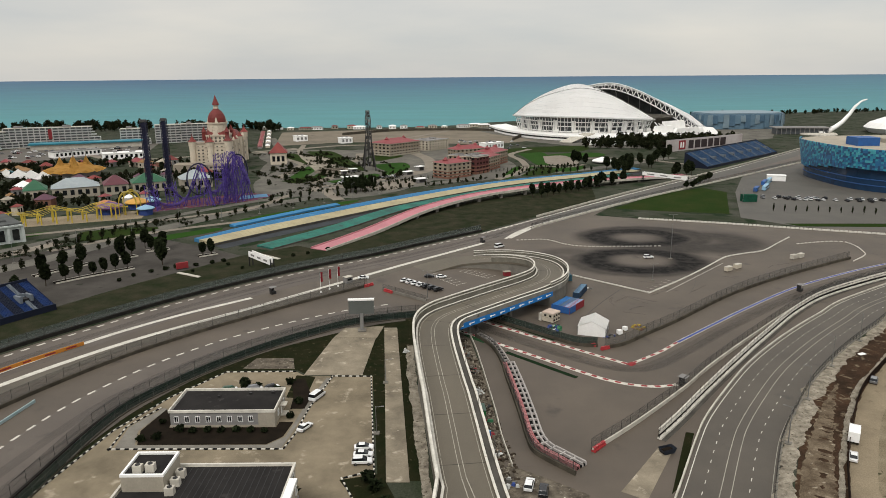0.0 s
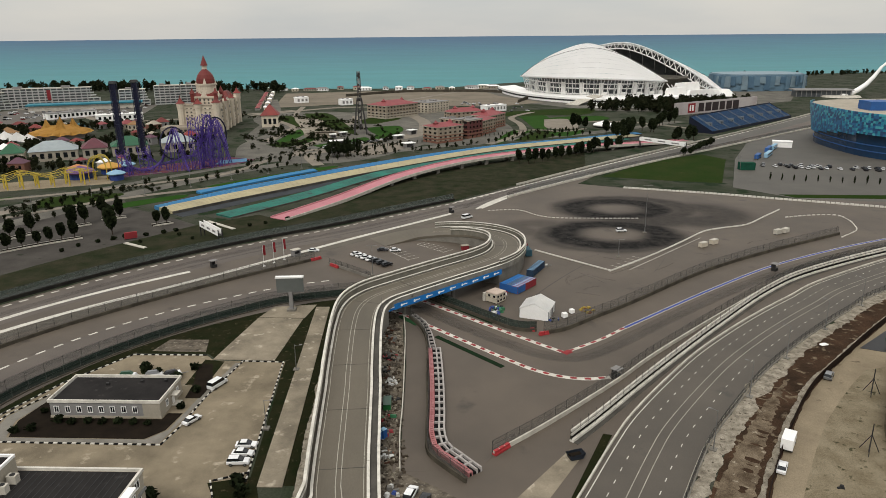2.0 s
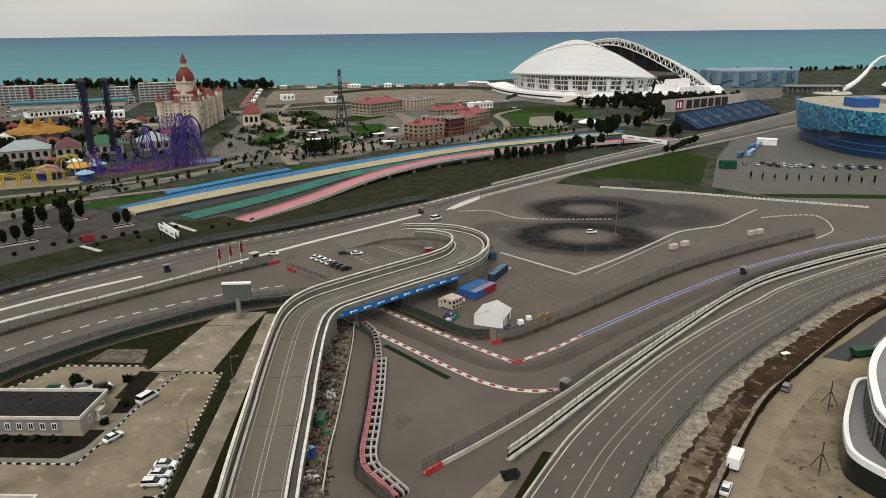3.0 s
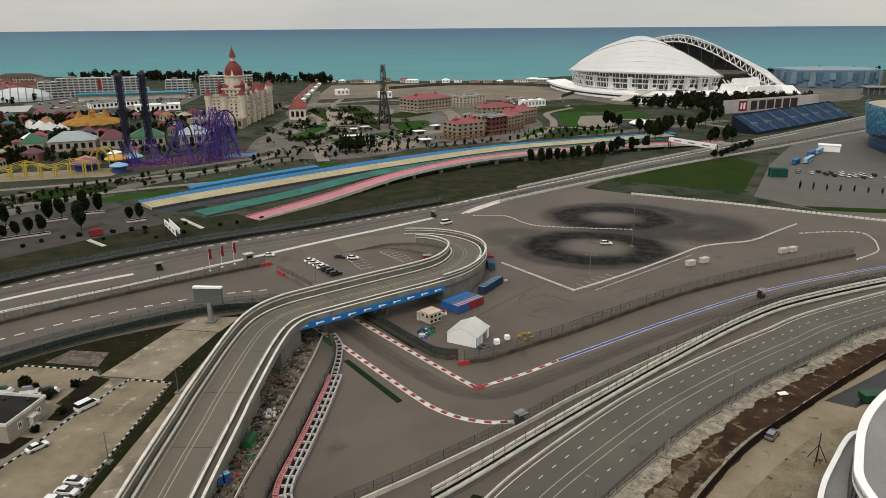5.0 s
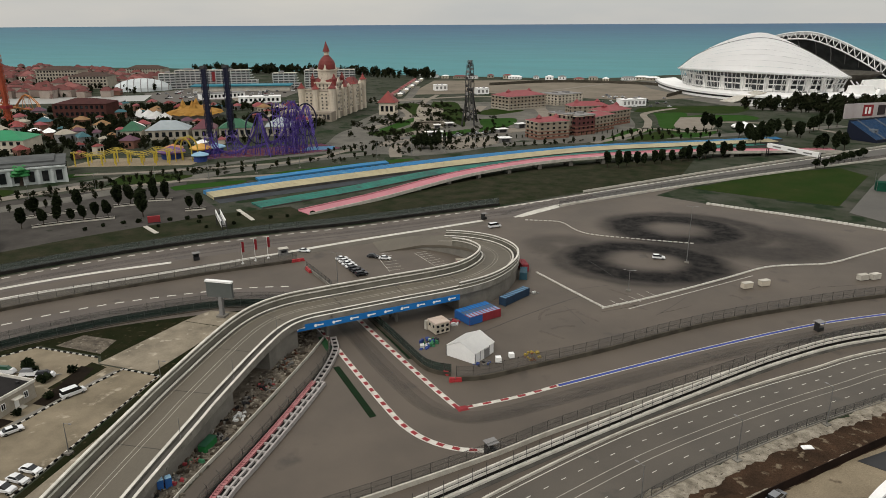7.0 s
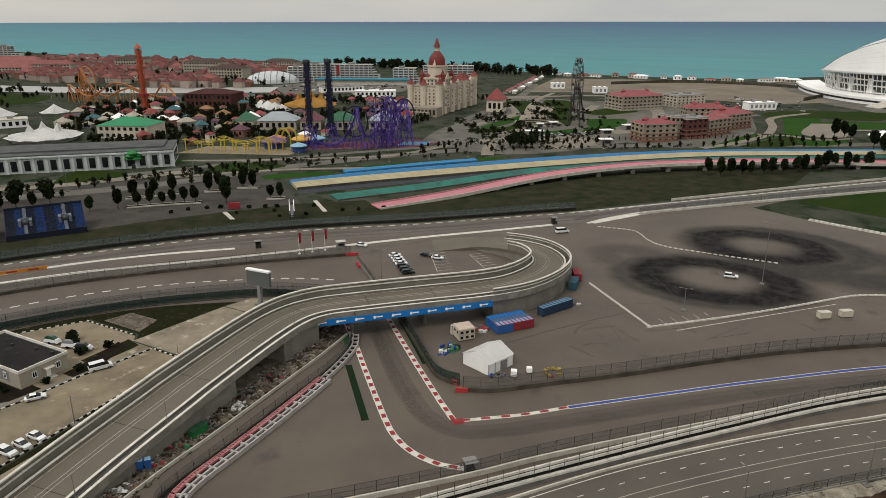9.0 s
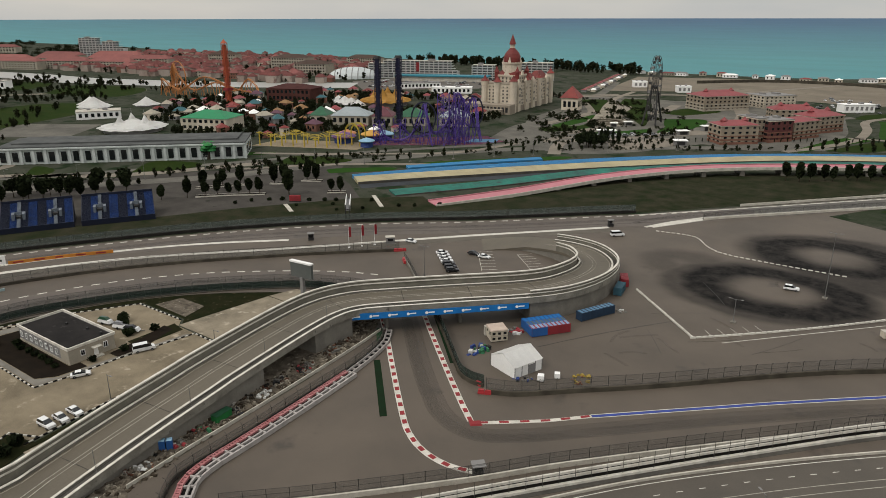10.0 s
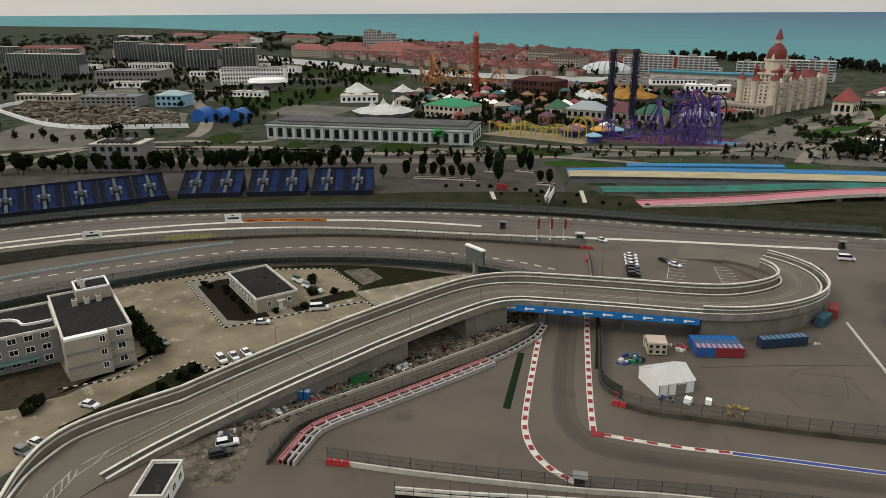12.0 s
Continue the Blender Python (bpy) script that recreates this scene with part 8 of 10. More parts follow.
# Ferris wheel seen almost edge-on
M_WHEEL = surf("dark_wheel_steel", (0.0292, 0.0265, 0.0254), (0.0208, 0.0198, 0.0187), 4, 0.6)
fw = thing("ferris_wheel", "tall dark steel big wheel seen nearly edge-on", "ferris wheel", pose(-65.5, 629, 0, 0, 0, 99.5))
R_, HC = 23.5, 28.5
for s in (-1.3, 1.3):
    bm = bmesh.new()
    rim = [Vector((R_ * math.cos(k * 0.19635), s, HC + R_ * math.sin(k * 0.19635))) for k in range(32)]
    for k in range(32):
        rod(bm, rim[k], rim[(k + 1) % 32], 0.22, 0.22, 4)
        rod(bm, (rim[k] - Vector((0, s, HC))) * 0.85 + Vector((0, s, HC)), (rim[(k + 1) % 32] - Vector((0, s, HC))) * 0.85 + Vector((0, s, HC)), 0.16, 0.16, 4)
    part("rim", bm, M_WHEEL, fw)
    for k in range(0, 32, 2):
        part("spoke", rod(bmesh.new(), (0, s * 0.6, HC), rim[k], 0.12, 0.12, 4), M_WHEEL, fw)
    for q in (-13, 13):
        part("leg", rod(bmesh.new(), (q, s * 4, 0), (0, s * 1.6, HC), 0.7, 0.45, 6), M_WHEEL, fw)
for k in range(24):
    a = k * 0.261799
    c_ = part("cabin", box(bmesh.new(), R_ * math.cos(a), 0, HC + R_ * math.sin(a) - 2.2, 1.6, 1.8, 2.0, 0, 0.85), M_WHEEL if k % 3 else M_GREYW, fw)
part("hub", rod(bmesh.new(), (0, -2.4, HC), (0, 2.4, HC), 1.4, 1.4, 12), M_WHEEL, fw)

# paler asphalt laid over the track: the grazing sky sheen as base colour
setting("road_far_straight", band(A_FAR[near(A_FAR, 56, 405) :], -1.3, -16.5, 0.0, 0.056), M_LOT2, "far straight asphalt with its grazing sheen put into a pale colour", "race track")

# ---- stadium ----
def grid_bm(rows):
    bm = bmesh.new()
    v = [[bm.verts.new(p) for p in r] for r in rows]
    for a, b in zip(v, v[1:]):
        for k in range(len(a) - 1):
            bm.faces.new((a[k], a[k + 1], b[k + 1], b[k]))
    return bm


def shade_smooth(ob):
    for p in ob.data.polygons:
        p.use_smooth = True
    return ob


M_SHELL = surf("white_roof_membrane", (0.9, 0.89, 0.87), (0.86, 0.85, 0.83), 30, 0.45, fine=30, bump=0.0, grit=0.03)
M_TRUSS = surf("white_steel", (0.6423, 0.6423, 0.624), (0.5178, 0.5178, 0.5011), 10, 0.5)
M_FACADE = surf("stadium_glazing", (0.075, 0.083, 0.088), (0.045, 0.050, 0.055), 9, 0.3, spec=0.5)
stadium = thing("stadium", "white shell-roofed football stadium with an open arched truss", "stadium", Matrix())
SH_R = smooth([(100, 1003, 26), (122, 1004, 43), (150, 1002, 58), (185, 1000, 68), (212, 987, 61.5), (243, 962, 44), (276, 925, 23)], 5)
SH_L = smooth([(100, 1003, 26), (112, 958, 27.5), (140, 917, 28.5), (180, 893, 28.5), (220, 890, 27), (252, 903, 25), (276, 925, 23)], 5)
rows_ = []
N_ = 11
for j in range(N_ + 1):
    f = j / N_
    rows_.append([l.lerp(r, f) + Vector((0, -5 * math.sin(f * math.pi), 9.5 * math.sin(f * math.pi) * math.sin(math.pi * k / (len(SH_L) - 1)))) for k, (l, r) in enumerate(zip(SH_L, SH_R))])
for j in range(N_):
    lo, hi = rows_[j], rows_[j + 1]
    bm = grid_bm([lo, [a.lerp(b, 0.985) for a, b in zip(lo, hi)]])
    bmesh.ops.solidify(bm, geom=bm.faces[:], thickness=0.8)
    part("roof_strip", bm, M_SHELL, stadium, "white membrane strip")
    part("roof_joint", grid_bm([[a.lerp(b, 0.92) + Vector((0, 0.6, -0.7)) for a, b in zip(lo, hi)], [b + Vector((0, 0.6, -0.7)) for b in hi]]), M_WHITE, stadium)
part("eave_tube", tube(bmesh.new(), SH_L, 1.1), M_TRUSS, stadium)
part("seam", tube(bmesh.new(), [p + Vector((0, -0.4, 0.8)) for p in rows_[7]], 0.3), M_GREYW, stadium)
inner = [Vector((p.x * 0.9 + 21, p.y * 0.9 + 100 + 1, 0)) for p in SH_L]
part("glass_wall", grid_bm([[Vector((p.x, p.y, 2)) for p in inner], [Vector((p.x, p.y, 25)) for p in inner]]), M_FACADE, stadium, "dark recessed glazing")
for z in (9, 15.5, 21):
    part("gallery", sweep(bmesh.new(), [Vector((p.x, p.y, z)) for p in shifted(inner, -2.5)], [(-2.2, 0), (-2.2, 0.9), (2.2, 0.9), (2.2, 0)]), M_WHITE, stadium, "white gallery floor")
for k in range(1, len(SH_L) - 1):
    p, q = SH_L[k], inner[k]
    part("column", rod(bmesh.new(), (q.x * 0.6 + p.x * 0.4, q.y * 0.6 + p.y * 0.4, 4), p - Vector((0, 0, 0.5)), 0.6, 0.45, 6), M_TRUSS, stadium)
    part("brace", rod(bmesh.new(), (q.x, q.y - 1, 4), (p + SH_L[k + 1]) / 2 - Vector((0, 0, 0.5)), 0.4, 0.35, 5), M_TRUSS, stadium)
    if k % 3 == 1:
        part("stair_tower", boxes((q.x, q.y - 3.0, 3, 5.0, 3.0, 20), (q.x + 6, q.y - 3.2, 8, 7, 2.2, 4)), M_WHITE, stadium, "white stair tower")
POD = smooth([(72, 1085), (80, 1030), (96, 972), (128, 915), (175, 876), (228, 868), (275, 888), (312, 925), (345, 955)], 5)
part("podium", sweep(bmesh.new(), POD, [(0, -0.1), (0, 6.5), (26, 8.5), (26, -0.1)]), M_WHITE, stadium, "white sloping podium")
part("podium_slot", sweep(bmesh.new(), shifted(POD, -0.1), [(-0.1, 2.4), (-0.1, 4.2), (0.1, 4.2), (0.1, 2.4)]), M_DARK, stadium)
part("ramp", sweep(bmesh.new(), [Vector(v) for v in ((150, 862, 0.1), (165, 876, 4), (185, 890, 8.6))], [(-9, 0), (-9, 0.8), (9, 0.8), (9, 0)]), M_PALE, stadium)
ARCH = smooth([(160, 1062, 33), (190, 1066, 53), (217, 1066, 64), (252, 1060, 67.5), (282, 1040, 58), (309, 1017, 43), (333, 1000, 27), (352, 990, 13), (373, 981, 0.5)], 4)
LOWA = [p + Vector((-5.5, -3, -8.0 * min(1, p.z / 24))) for p in ARCH]
for nm, c, r in (("upper_chord", ARCH, 1.1), ("lower_chord", LOWA, 0.9)):
    part(nm, tube(bmesh.new(), c, r), M_TRUSS, stadium)
for k in range(len(ARCH) - 2):
    part("brace", rod(bmesh.new(), ARCH[k], LOWA[k], 0.55, 0.55, 5), M_TRUSS, stadium)
    part("brace", rod(bmesh.new(), ARCH[k], LOWA[k + 1], 0.55, 0.55, 5), M_TRUSS, stadium)
FAR = smooth([(160, 1120, 20), (195, 1132, 24), (235, 1136, 26), (275, 1124, 25), (305, 1100, 22), (330, 1072, 17), (350, 1045, 12), (364, 1015, 6), (374, 983, 0)], 4)
rows2 = [[a.lerp(b, f) + Vector((3 * math.sin(f * 3.1416), 0, 9 * math.sin(f * math.pi) * min(1, a.z / 20))) for a, b in zip(ARCH, FAR)] for f in (0, 0.08, 0.16, 0.3, 0.5, 0.7, 0.85, 1)]
bm = grid_bm(rows2)
bmesh.ops.solidify(bm, geom=bm.faces[:], thickness=0.8)
part("far_roof", bm, M_SHELL, stadium, "white far roof shell")
# added sheet under the far roof; its grey colour carries the underside's shade
bm = grid_bm([[p + Vector((-1.5, -0.5, -2.2)) for p in r] for r in rows2[1:]])
bmesh.ops.solidify(bm, geom=bm.faces[:], thickness=0.3)
part("roof_lining", bm, surf("grey_underside_shade", (0.20, 0.21, 0.215), (0.12, 0.128, 0.135), 9, 0.8), stadium, "added grey sheet with the far roof's underside shade in its colour")
for k in range(2, len(ARCH) - 4, 2):
    part("rafter", tube(bmesh.new(), [rows2[j][k] + Vector((-1.8, -0.8, -3.0)) for j in range(1, 7)], 0.5, 5), M_TRUSS, stadium)
bm = bmesh.new()
bowl = [[bm.verts.new((222 + rx * math.cos(k * 0.2618), 985 + ry * math.sin(k * 0.2618), z)) for k in range(24)] for rx, ry, z in ((62, 40, 4), (84, 58, 16), (86, 60, 18), (98, 66, 25))]
for a, b in zip(bowl, bowl[1:]):
    for k in range(24):
        bm.faces.new((a[k], a[(k + 1) % 24], b[(k + 1) % 24], b[k]))
bmesh.ops.solidify(bm, geom=bm.faces[:], thickness=1.0)
part("seating_bowl", bm, M_CONC, stadium, "grey seating bowl")
for (x0, y0, x1, y1, h) in ((285, 930, 330, 962, 20), (296, 912, 345, 950, 12), (268, 905, 300, 918, 16), (318, 968, 362, 976, 9)):
    part("end_frame", boxes(((x0 + x1) / 2, (y0 + y1) / 2, 0, math.hypot(x1 - x0, y1 - y0), 5, h, math.degrees(math.atan2(y1 - y0, x1 - x0)), 0.75)), M_WHITE, stadium)
for k in range(9):
    f = k / 8
    part("end_strut", rod(bmesh.new(), (276 + 50 * f, 924 + 28 * f, 20 - 14 * f), (290 + 60 * f, 912 + 46 * f, 0.2), 0.8, 0.8, 5), M_TRUSS, stadium)
part("footing", boxes((362, 979, 0, 40, 14, 9, -22, 0.5)), M_WHITE, stadium)
setting("pavement_stadium", flat([(40, 1100), (60, 980), (110, 880), (170, 800), (260, 790), (420, 900), (470, 1000), (520, 1120), (300, 1180), (100, 1180)], -0.2, 0.03), M_PAVE, "pale paved plaza round the stadium", "plaza")
solo("long_canopy", boxes((0, 0, 0, 74, 6, 3.0), (0, 0, 3.0, 76, 8, 0.6)), M_WHITE, "long low white canopy before the stadium", "canopy", pose(205, 832, 0, 0, 0, -4))
solo("plaza_tent", cone(bmesh.new(), 0, 0, 1.5, 9, 4.5, 14, 0.5), M_WHITE, "white domed tent on the plaza lawn", "tent", pose(150, 660, 0))

# ---- blue mosaic arena ----
M_MOS = [surf("mosaic_" + n_, c, None, 5, 0.4, bump=0.03, spec=0.5) for n_, c in (("deep", (0.006, 0.050, 0.145)), ("mid", (0.008, 0.115, 0.265)), ("cyan", (0.014, 0.235, 0.345)), ("pale", (0.060, 0.36, 0.42)))]
arena = thing("ice_arena", "rounded ice arena clad in blue mosaic panels", "arena", pose(359, 534, 0))
M_AGLASS = surf("deep_blue_glass", (0.0079, 0.033, 0.0792), (0.0062, 0.0248, 0.062), 6, 0.15, bump=0.0, spec=0.6)


def squircle(a, r, p=3.0):
    c, s = math.cos(a), math.sin(a)
    k = r / (abs(c) ** p + abs(s) ** p) ** (1 / p)
    return c * k, s * k


part("core", flat([squircle(k * 0.1309, 68) for k in range(48)], 0, 28), M_AGLASS, arena, "deep blue glazed drum")
bm = bmesh.new()
part("roof", flat([squircle(k * 0.1309, 72) for k in range(48)], 27.6, 28.6), M_BEIGE, arena, "pale flat roof")
for x, y, sx, sy, h, mt in ((-46, -8, 16, 16, 6, M_CBLUE), (10, 15, 60, 50, 3, M_BEIGE), (-20, -40, 30, 10, 4, M_CLIGHT)):
    part("roof_block", boxes((x, y, 28.6, sx, sy, h)), mt, arena)
tile_proto = {}
ROWS_A, COLS_A = 13, 150
joined = {0: bmesh.new(), 1: bmesh.new(), 2: bmesh.new(), 3: bmesh.new()}
count = 0
for j in range(ROWS_A):
    z = 9 + j * 1.6
    for k in range(COLS_A):
        a = math.pi * (0.75 + 1.05 * k / COLS_A)
        low = 8.5 + 6 * math.sin(max(0, min(1, (k - 20) / 100)) * math.pi)
        if z < low:
            continue
        r = 70 + (z - 10) * 0.16
        x, y = squircle(a, r)
        x2, y2 = squircle(a + 0.02, r)
        m_ = RNG.choices((0, 1, 2, 3), (3, 4 if j < 9 else 3, 3, 1 if j < 8 else 3))[0]
        at = pose(x, y, z, -6, 0, math.degrees(math.atan2(y2 - y, x2 - x)))
        if k < 60 and count < 300 and j < 6:
            count += 1
            if m_ not in tile_proto:
                tile_proto[m_] = part("panel", boxes((0, 0, 0, 1.75, 0.3, 1.55)), M_MOS[m_], arena, "", at)
            else:
                again(tile_proto[m_], at)
        else:
            b = box(bmesh.new(), 0, 0, 0, 1.75, 0.3, 1.55)
            b.transform(at)
            me = bpy.data.meshes.new("tmp")
            b.to_mesh(me)
            b.free()
            joined[m_].from_mesh(me)
            bpy.data.meshes.remove(me)
for m_ in joined:
    tagged(part("panel_rest", joined[m_], M_MOS[m_], arena), kind="stuff")
for z in (4, 8):
    part("glass_band", flat([squircle(k * 0.1309, 68.4) for k in range(48)], z, z + 0.6), M_CBLUE, arena)

# blues muted towards grey: distance haze is mixed into these colours
M_HAZE = [surf("hazed_blue_" + n_, c, None, 9, 0.5, bump=0.0) for n_, c in (("deep", (0.066, 0.1254, 0.1848)), ("mid", (0.1056, 0.1782, 0.2376)), ("pale", (0.1716, 0.2376, 0.2772)))]
far_arena = thing("speed_skating_hall", "long blue faceted arena near the shore, muted by haze in its colours", "arena", pose(452, 1095, 0, 0, 0, 8))
part("body", flat([squircle(k * 0.1309, 1.0, 3.4) for k in range(48)], 0, 1), M_HAZE[1], far_arena, "", Matrix.Diagonal((64, 44, 22, 1)))
for k in range(26):
    a = math.pi * (1.02 + 0.96 * k / 26)
    x, y = squircle(a, 1.0, 3.4)
    part("facet", box(bmesh.new(), 64.5 * x, 44.6 * y, 2 + (k % 4) * 3, 9, 2.2, 19 - (k % 4) * 3.4, RNG.uniform(-6, 6) + math.degrees(a) + 90, 0.8), M_HAZE[(k * 7) % 3], far_arena)
part("roof", flat([squircle(k * 0.1309, 1.0, 3.4) for k in range(48)], 0, 1), M_HAZE[2], far_arena, "pale flat roof", Matrix.Translation((0, 0, 22)) @ Matrix.Diagonal((61, 41, 1.2, 1)))
flame = thing("torch_tower", "white curved torch tower", "monument", pose(522, 958, 0, 0, 0, 12))
bm = bmesh.new()
tp = [Vector(v) for v in ((-16, 0, 0.2), (-4, 0, 3), (8, 0, 8), (19, 0, 15), (29, 0, 25), (37, 0, 36), (46, 0, 43), (54, 0, 45))]
tube(bm, tp, 1.0, 10)
bm.verts.ensure_lookup_table()
for k, r in enumerate((3.6, 3.6, 3.3, 2.9, 2.4, 1.8, 1.3, 0.9)):
    for v in bm.verts[10 * k:10 * k + 10]:
        v.co = tp[k] + (v.co - tp[k]) * r
shade_smooth(part("arm", bm, M_WHITE, flame))
part("ring", rod(bmesh.new(), (-16, 0, 0), (-16, 0, 2), 24, 22, 24), M_PALE, flame)
solo("white_dome_hall", cone(bmesh.new(), 0, 0, 0, 52, 34, 20, 0.7), M_WHITE, "white domed sports hall", "arena", pose(640, 965, 0))
lsh = thing("low_station_hall", "long low dark-glazed hall with a grey roof", "building", pose(486, 965, 0, 0, 0, -6))
part("glass_wall", boxes((0, 0, 0, 66, 18, 8)), M_FACADE, lsh, "dark glazed wall")
part("roof", boxes((0, 0, 8, 72, 24, 1.2)), M_GREYW, lsh, "grey overhanging roof")
for k in range(12):
    part("column", boxes((-33 + 6 * k, -10.6, 0, 0.8, 0.8, 8)), M_GREYW, lsh)

# car park by the arena
for k in range(44):
    x, y = 214 + 2.3 * (k % 34) + RNG.uniform(-0.5, 0.5), 464 - 0.65 * (k % 34) + (5.5 if k % 3 else -1)
    if RNG.random() < 0.75:
        car(x + (k // 34) * 12, y - (k // 34) * 6, 85 + RNG.uniform(-4, 4), *RNG.choice(((M_CARW, "car"), (M_CARD, "car"), (M_CARS, "car"), (M_CARW, "suv"), (M_CARD, "suv"))), z=0.05, far=True)
for k in range(11):
    tree("cypress", 200.4 + 6 * k, 418.3 - 1.45 * k, 0.45 + RNG.uniform(-0.06, 0.08))
for x, y, mt, L in ((222, 492, M_CBLUE, 10), (232, 500, M_CLIGHT, 18), (241, 522, M_CBLUE, 14), (249, 532, M_CLIGHT, 14)):
    t = thing("coach", "long parked blue coach", "bus", pose(x, y, 0.05, 0, 0, 58), "parked coaches")
    part("body", box(bmesh.new(), 0, 0, 0.5, L, 2.5, 2.7, 0, 0.97), mt, t)
    part("window_band", boxes((0, 0, 1.6, L * 0.94, 2.56, 1.0)), M_GLASS, t)
    for q in (-0.32, 0.32):
        for s in (-1, 1):
            part("wheel", rod(bmesh.new(), (L * q, s * 1.1 - 0.15, 0.5), (L * q, s * 1.1 + 0.15, 0.5), 0.5, 0.5, 10), M_BLACK, t)
t = thing("white_kiosk", "white box-shaped pavilion on the car park", "kiosk", pose(259, 542, 0.04, 0, 0, -20))
part("body", boxes((0, 0, 0, 13, 7, 4)), M_WHITE, t)
part("roof", boxes((0, 0, 4, 13.6, 7.6, 0.4)), M_WHITE, t)
t = thing("netted_scaffold", "green netted scaffold box", "scaffold", pose(199.5, 452, 0.04, 0, 0, -2))
part("net", boxes((0, 0, 0, 9, 5, 4.5)), surf("green_net", (0.0128, 0.0704, 0.0448), (0.0116, 0.0464, 0.029), 3, 0.9), t)
for x in (-4.6, 4.6):
    for y in (-2.6, 2.6):
        part("pole", boxes((x, y, 0, 0.15, 0.15, 9)), M_STEEL, t)

# ---- roller coasters ----
M_PURPLE = surf("purple_steel", (0.075, 0.040, 0.250), (0.048, 0.026, 0.165), 6, 0.5)
M_NAVY = surf("navy_steel", (0.0123, 0.0134, 0.0392), (0.0094, 0.0094, 0.026), 6, 0.5)
M_YELLOW = surf("yellow_steel", (0.4887, 0.3665, 0.0407), (0.3807, 0.2855, 0.0366), 6, 0.5)
M_ORED = surf("orange_red_steel", (0.3558, 0.0712, 0.0285), (0.2772, 0.0528, 0.0231), 6, 0.5)
M_ORG = surf("orange_steel", (0.4197, 0.1679, 0.0534), (0.3558, 0.1423, 0.0427), 6, 0.5)


def lattice(t, x, y, z0, z1, w, mat, lean=(0, 0), name="lattice_tower", step=4.0):
    n = max(2, int((z1 - z0) / step))
    bm = bmesh.new()
    c = lambda f, a, b: (x + lean[0] * f + a * w / 2, y + lean[1] * f + b * w / 2, z0 + (z1 - z0) * f)
    cs = ((-1, -1), (1, -1), (1, 1), (-1, 1))
    for a, b in cs:
        rod(bm, c(0, a, b), c(1, a, b), 0.24, 0.24, 5)
    for k in range(n):
        for i in range(4):
            a, b = cs[i], cs[(i + 1) % 4]
            rod(bm, c(k / n, *a), c((k + 1) / n, *b), 0.16, 0.16, 4)
            rod(bm, c(k / n, *b), c(k / n, *a), 0.16, 0.16, 4)
    return part(name, bm, mat, t)


def rails(t, pts, mat, gauge=1.2, r=0.2, spine=0.35):
    """A coaster track: two rails, a spine below and ties."""
    for nm, o, dz, rr in (("rail", gauge / 2, 0, r), ("rail", -gauge / 2, 0, r), ("spine", 0, -0.9, spine)):
        part(nm, tube(bmesh.new(), [p + Vector((0, 0, dz)) for p in shifted(pts, o)], rr, 5), mat, t)
    bm = bmesh.new()
    for a, b in list(zip(shifted(pts, gauge / 2), shifted(pts, -gauge / 2)))[::2]:
        rod(bm, a, b, 0.12, 0.12, 4)
    tagged(part("tie", bm, mat, t), kind="stuff")


def legs(t, pts, mat, every=3, spread=1.6, r=0.28):
    for p in pts[::every]:
        if p.z > 2:
            for s in (-1, 1):
                part("support", rod(bmesh.new(), (p.x + s * spread * (0.5 + p.z / 18), p.y + s * 0.8, 0), (p.x, p.y, p.z - 0.8), r, r * 0.8, 5), mat, t)


pc = thing("shuttle_coaster", "purple looping roller coaster with two dark vertical towers", "roller coaster", pose(0, 0, 0))
for x, y in ((-184, 437), (-176.5, 449.5)):
    lattice(pc, x + 2, y, 0, 16, 5.5, M_PURPLE, (-2, 2))
    lattice(pc, x, y + 2, 15, 55, 3.0, M_NAVY)
    part("tower_track", boxes((x, y + 2, 13, 2.2, 2.2, 42.5)), M_NAVY, pc)
    part("tower_cap", boxes((x, y + 2, 55, 3.8, 3.8, 1.6, 0, 0.7)), M_DARK, pc)
COAST1 = smooth([(-184, 439, 14), (-180, 441, 5), (-172, 446, 2.5), (-165, 452, 8), (-160, 456, 20), (-156, 453, 27), (-152, 450, 20), (-150, 455, 8), (-144, 462, 16), (-141, 465, 31), (-139, 468, 33), (-136, 472, 24), (-133, 480, 10), (-138, 488, 20), (-143, 491, 29), (-148, 489, 20), (-150, 480, 8), (-160, 470, 6), (-170, 458, 4), (-176.5, 451, 14)], 5)
rails(pc, COAST1, M_PURPLE, 1.4, 0.2, 0.36)
legs(pc, COAST1, M_PURPLE, 3, 2.2, 0.22)
for x, y, h in ((-146, 459, 33), (-140, 464, 34), (-137, 470, 30), (-143, 468, 26)):
    lattice(pc, x, y, 0, h, 5.0, M_PURPLE, (0, 0), "lattice_tower", 4)
for x, y, h, w in ((-158, 454, 28, 10), (-143, 490, 30, 9)):
    ring = [Vector((x + w * 0.62 * math.sin(k * 0.314159), y + w * 0.5 * math.sin(k * 0.314159), h * 0.62 - h * 0.36 * math.cos(k * 0.314159))) for k in range(20)]
    part("loop", tube(bmesh.new(), ring, 0.5, 6, True), M_NAVY, pc)
    for s in (-1, 1):
        part("loop_support", rod(bmesh.new(), (x + s * w, y - 4, 0), (x, y, h * 0.95), 0.4, 0.35, 5), M_PURPLE, pc)
setting("pavement_coaster", flat([(-190, 425), (-128, 470), (-118, 492), (-140, 505), (-195, 455)], -0.1, 0.07), surf("red_play_surface", (0.13, 0.04, 0.045), (0.07, 0.035, 0.075), 7, 0.9, spot=(0.12, 0.11, 0.10), spots=0.55), "red and violet painted ride floor", "floor")
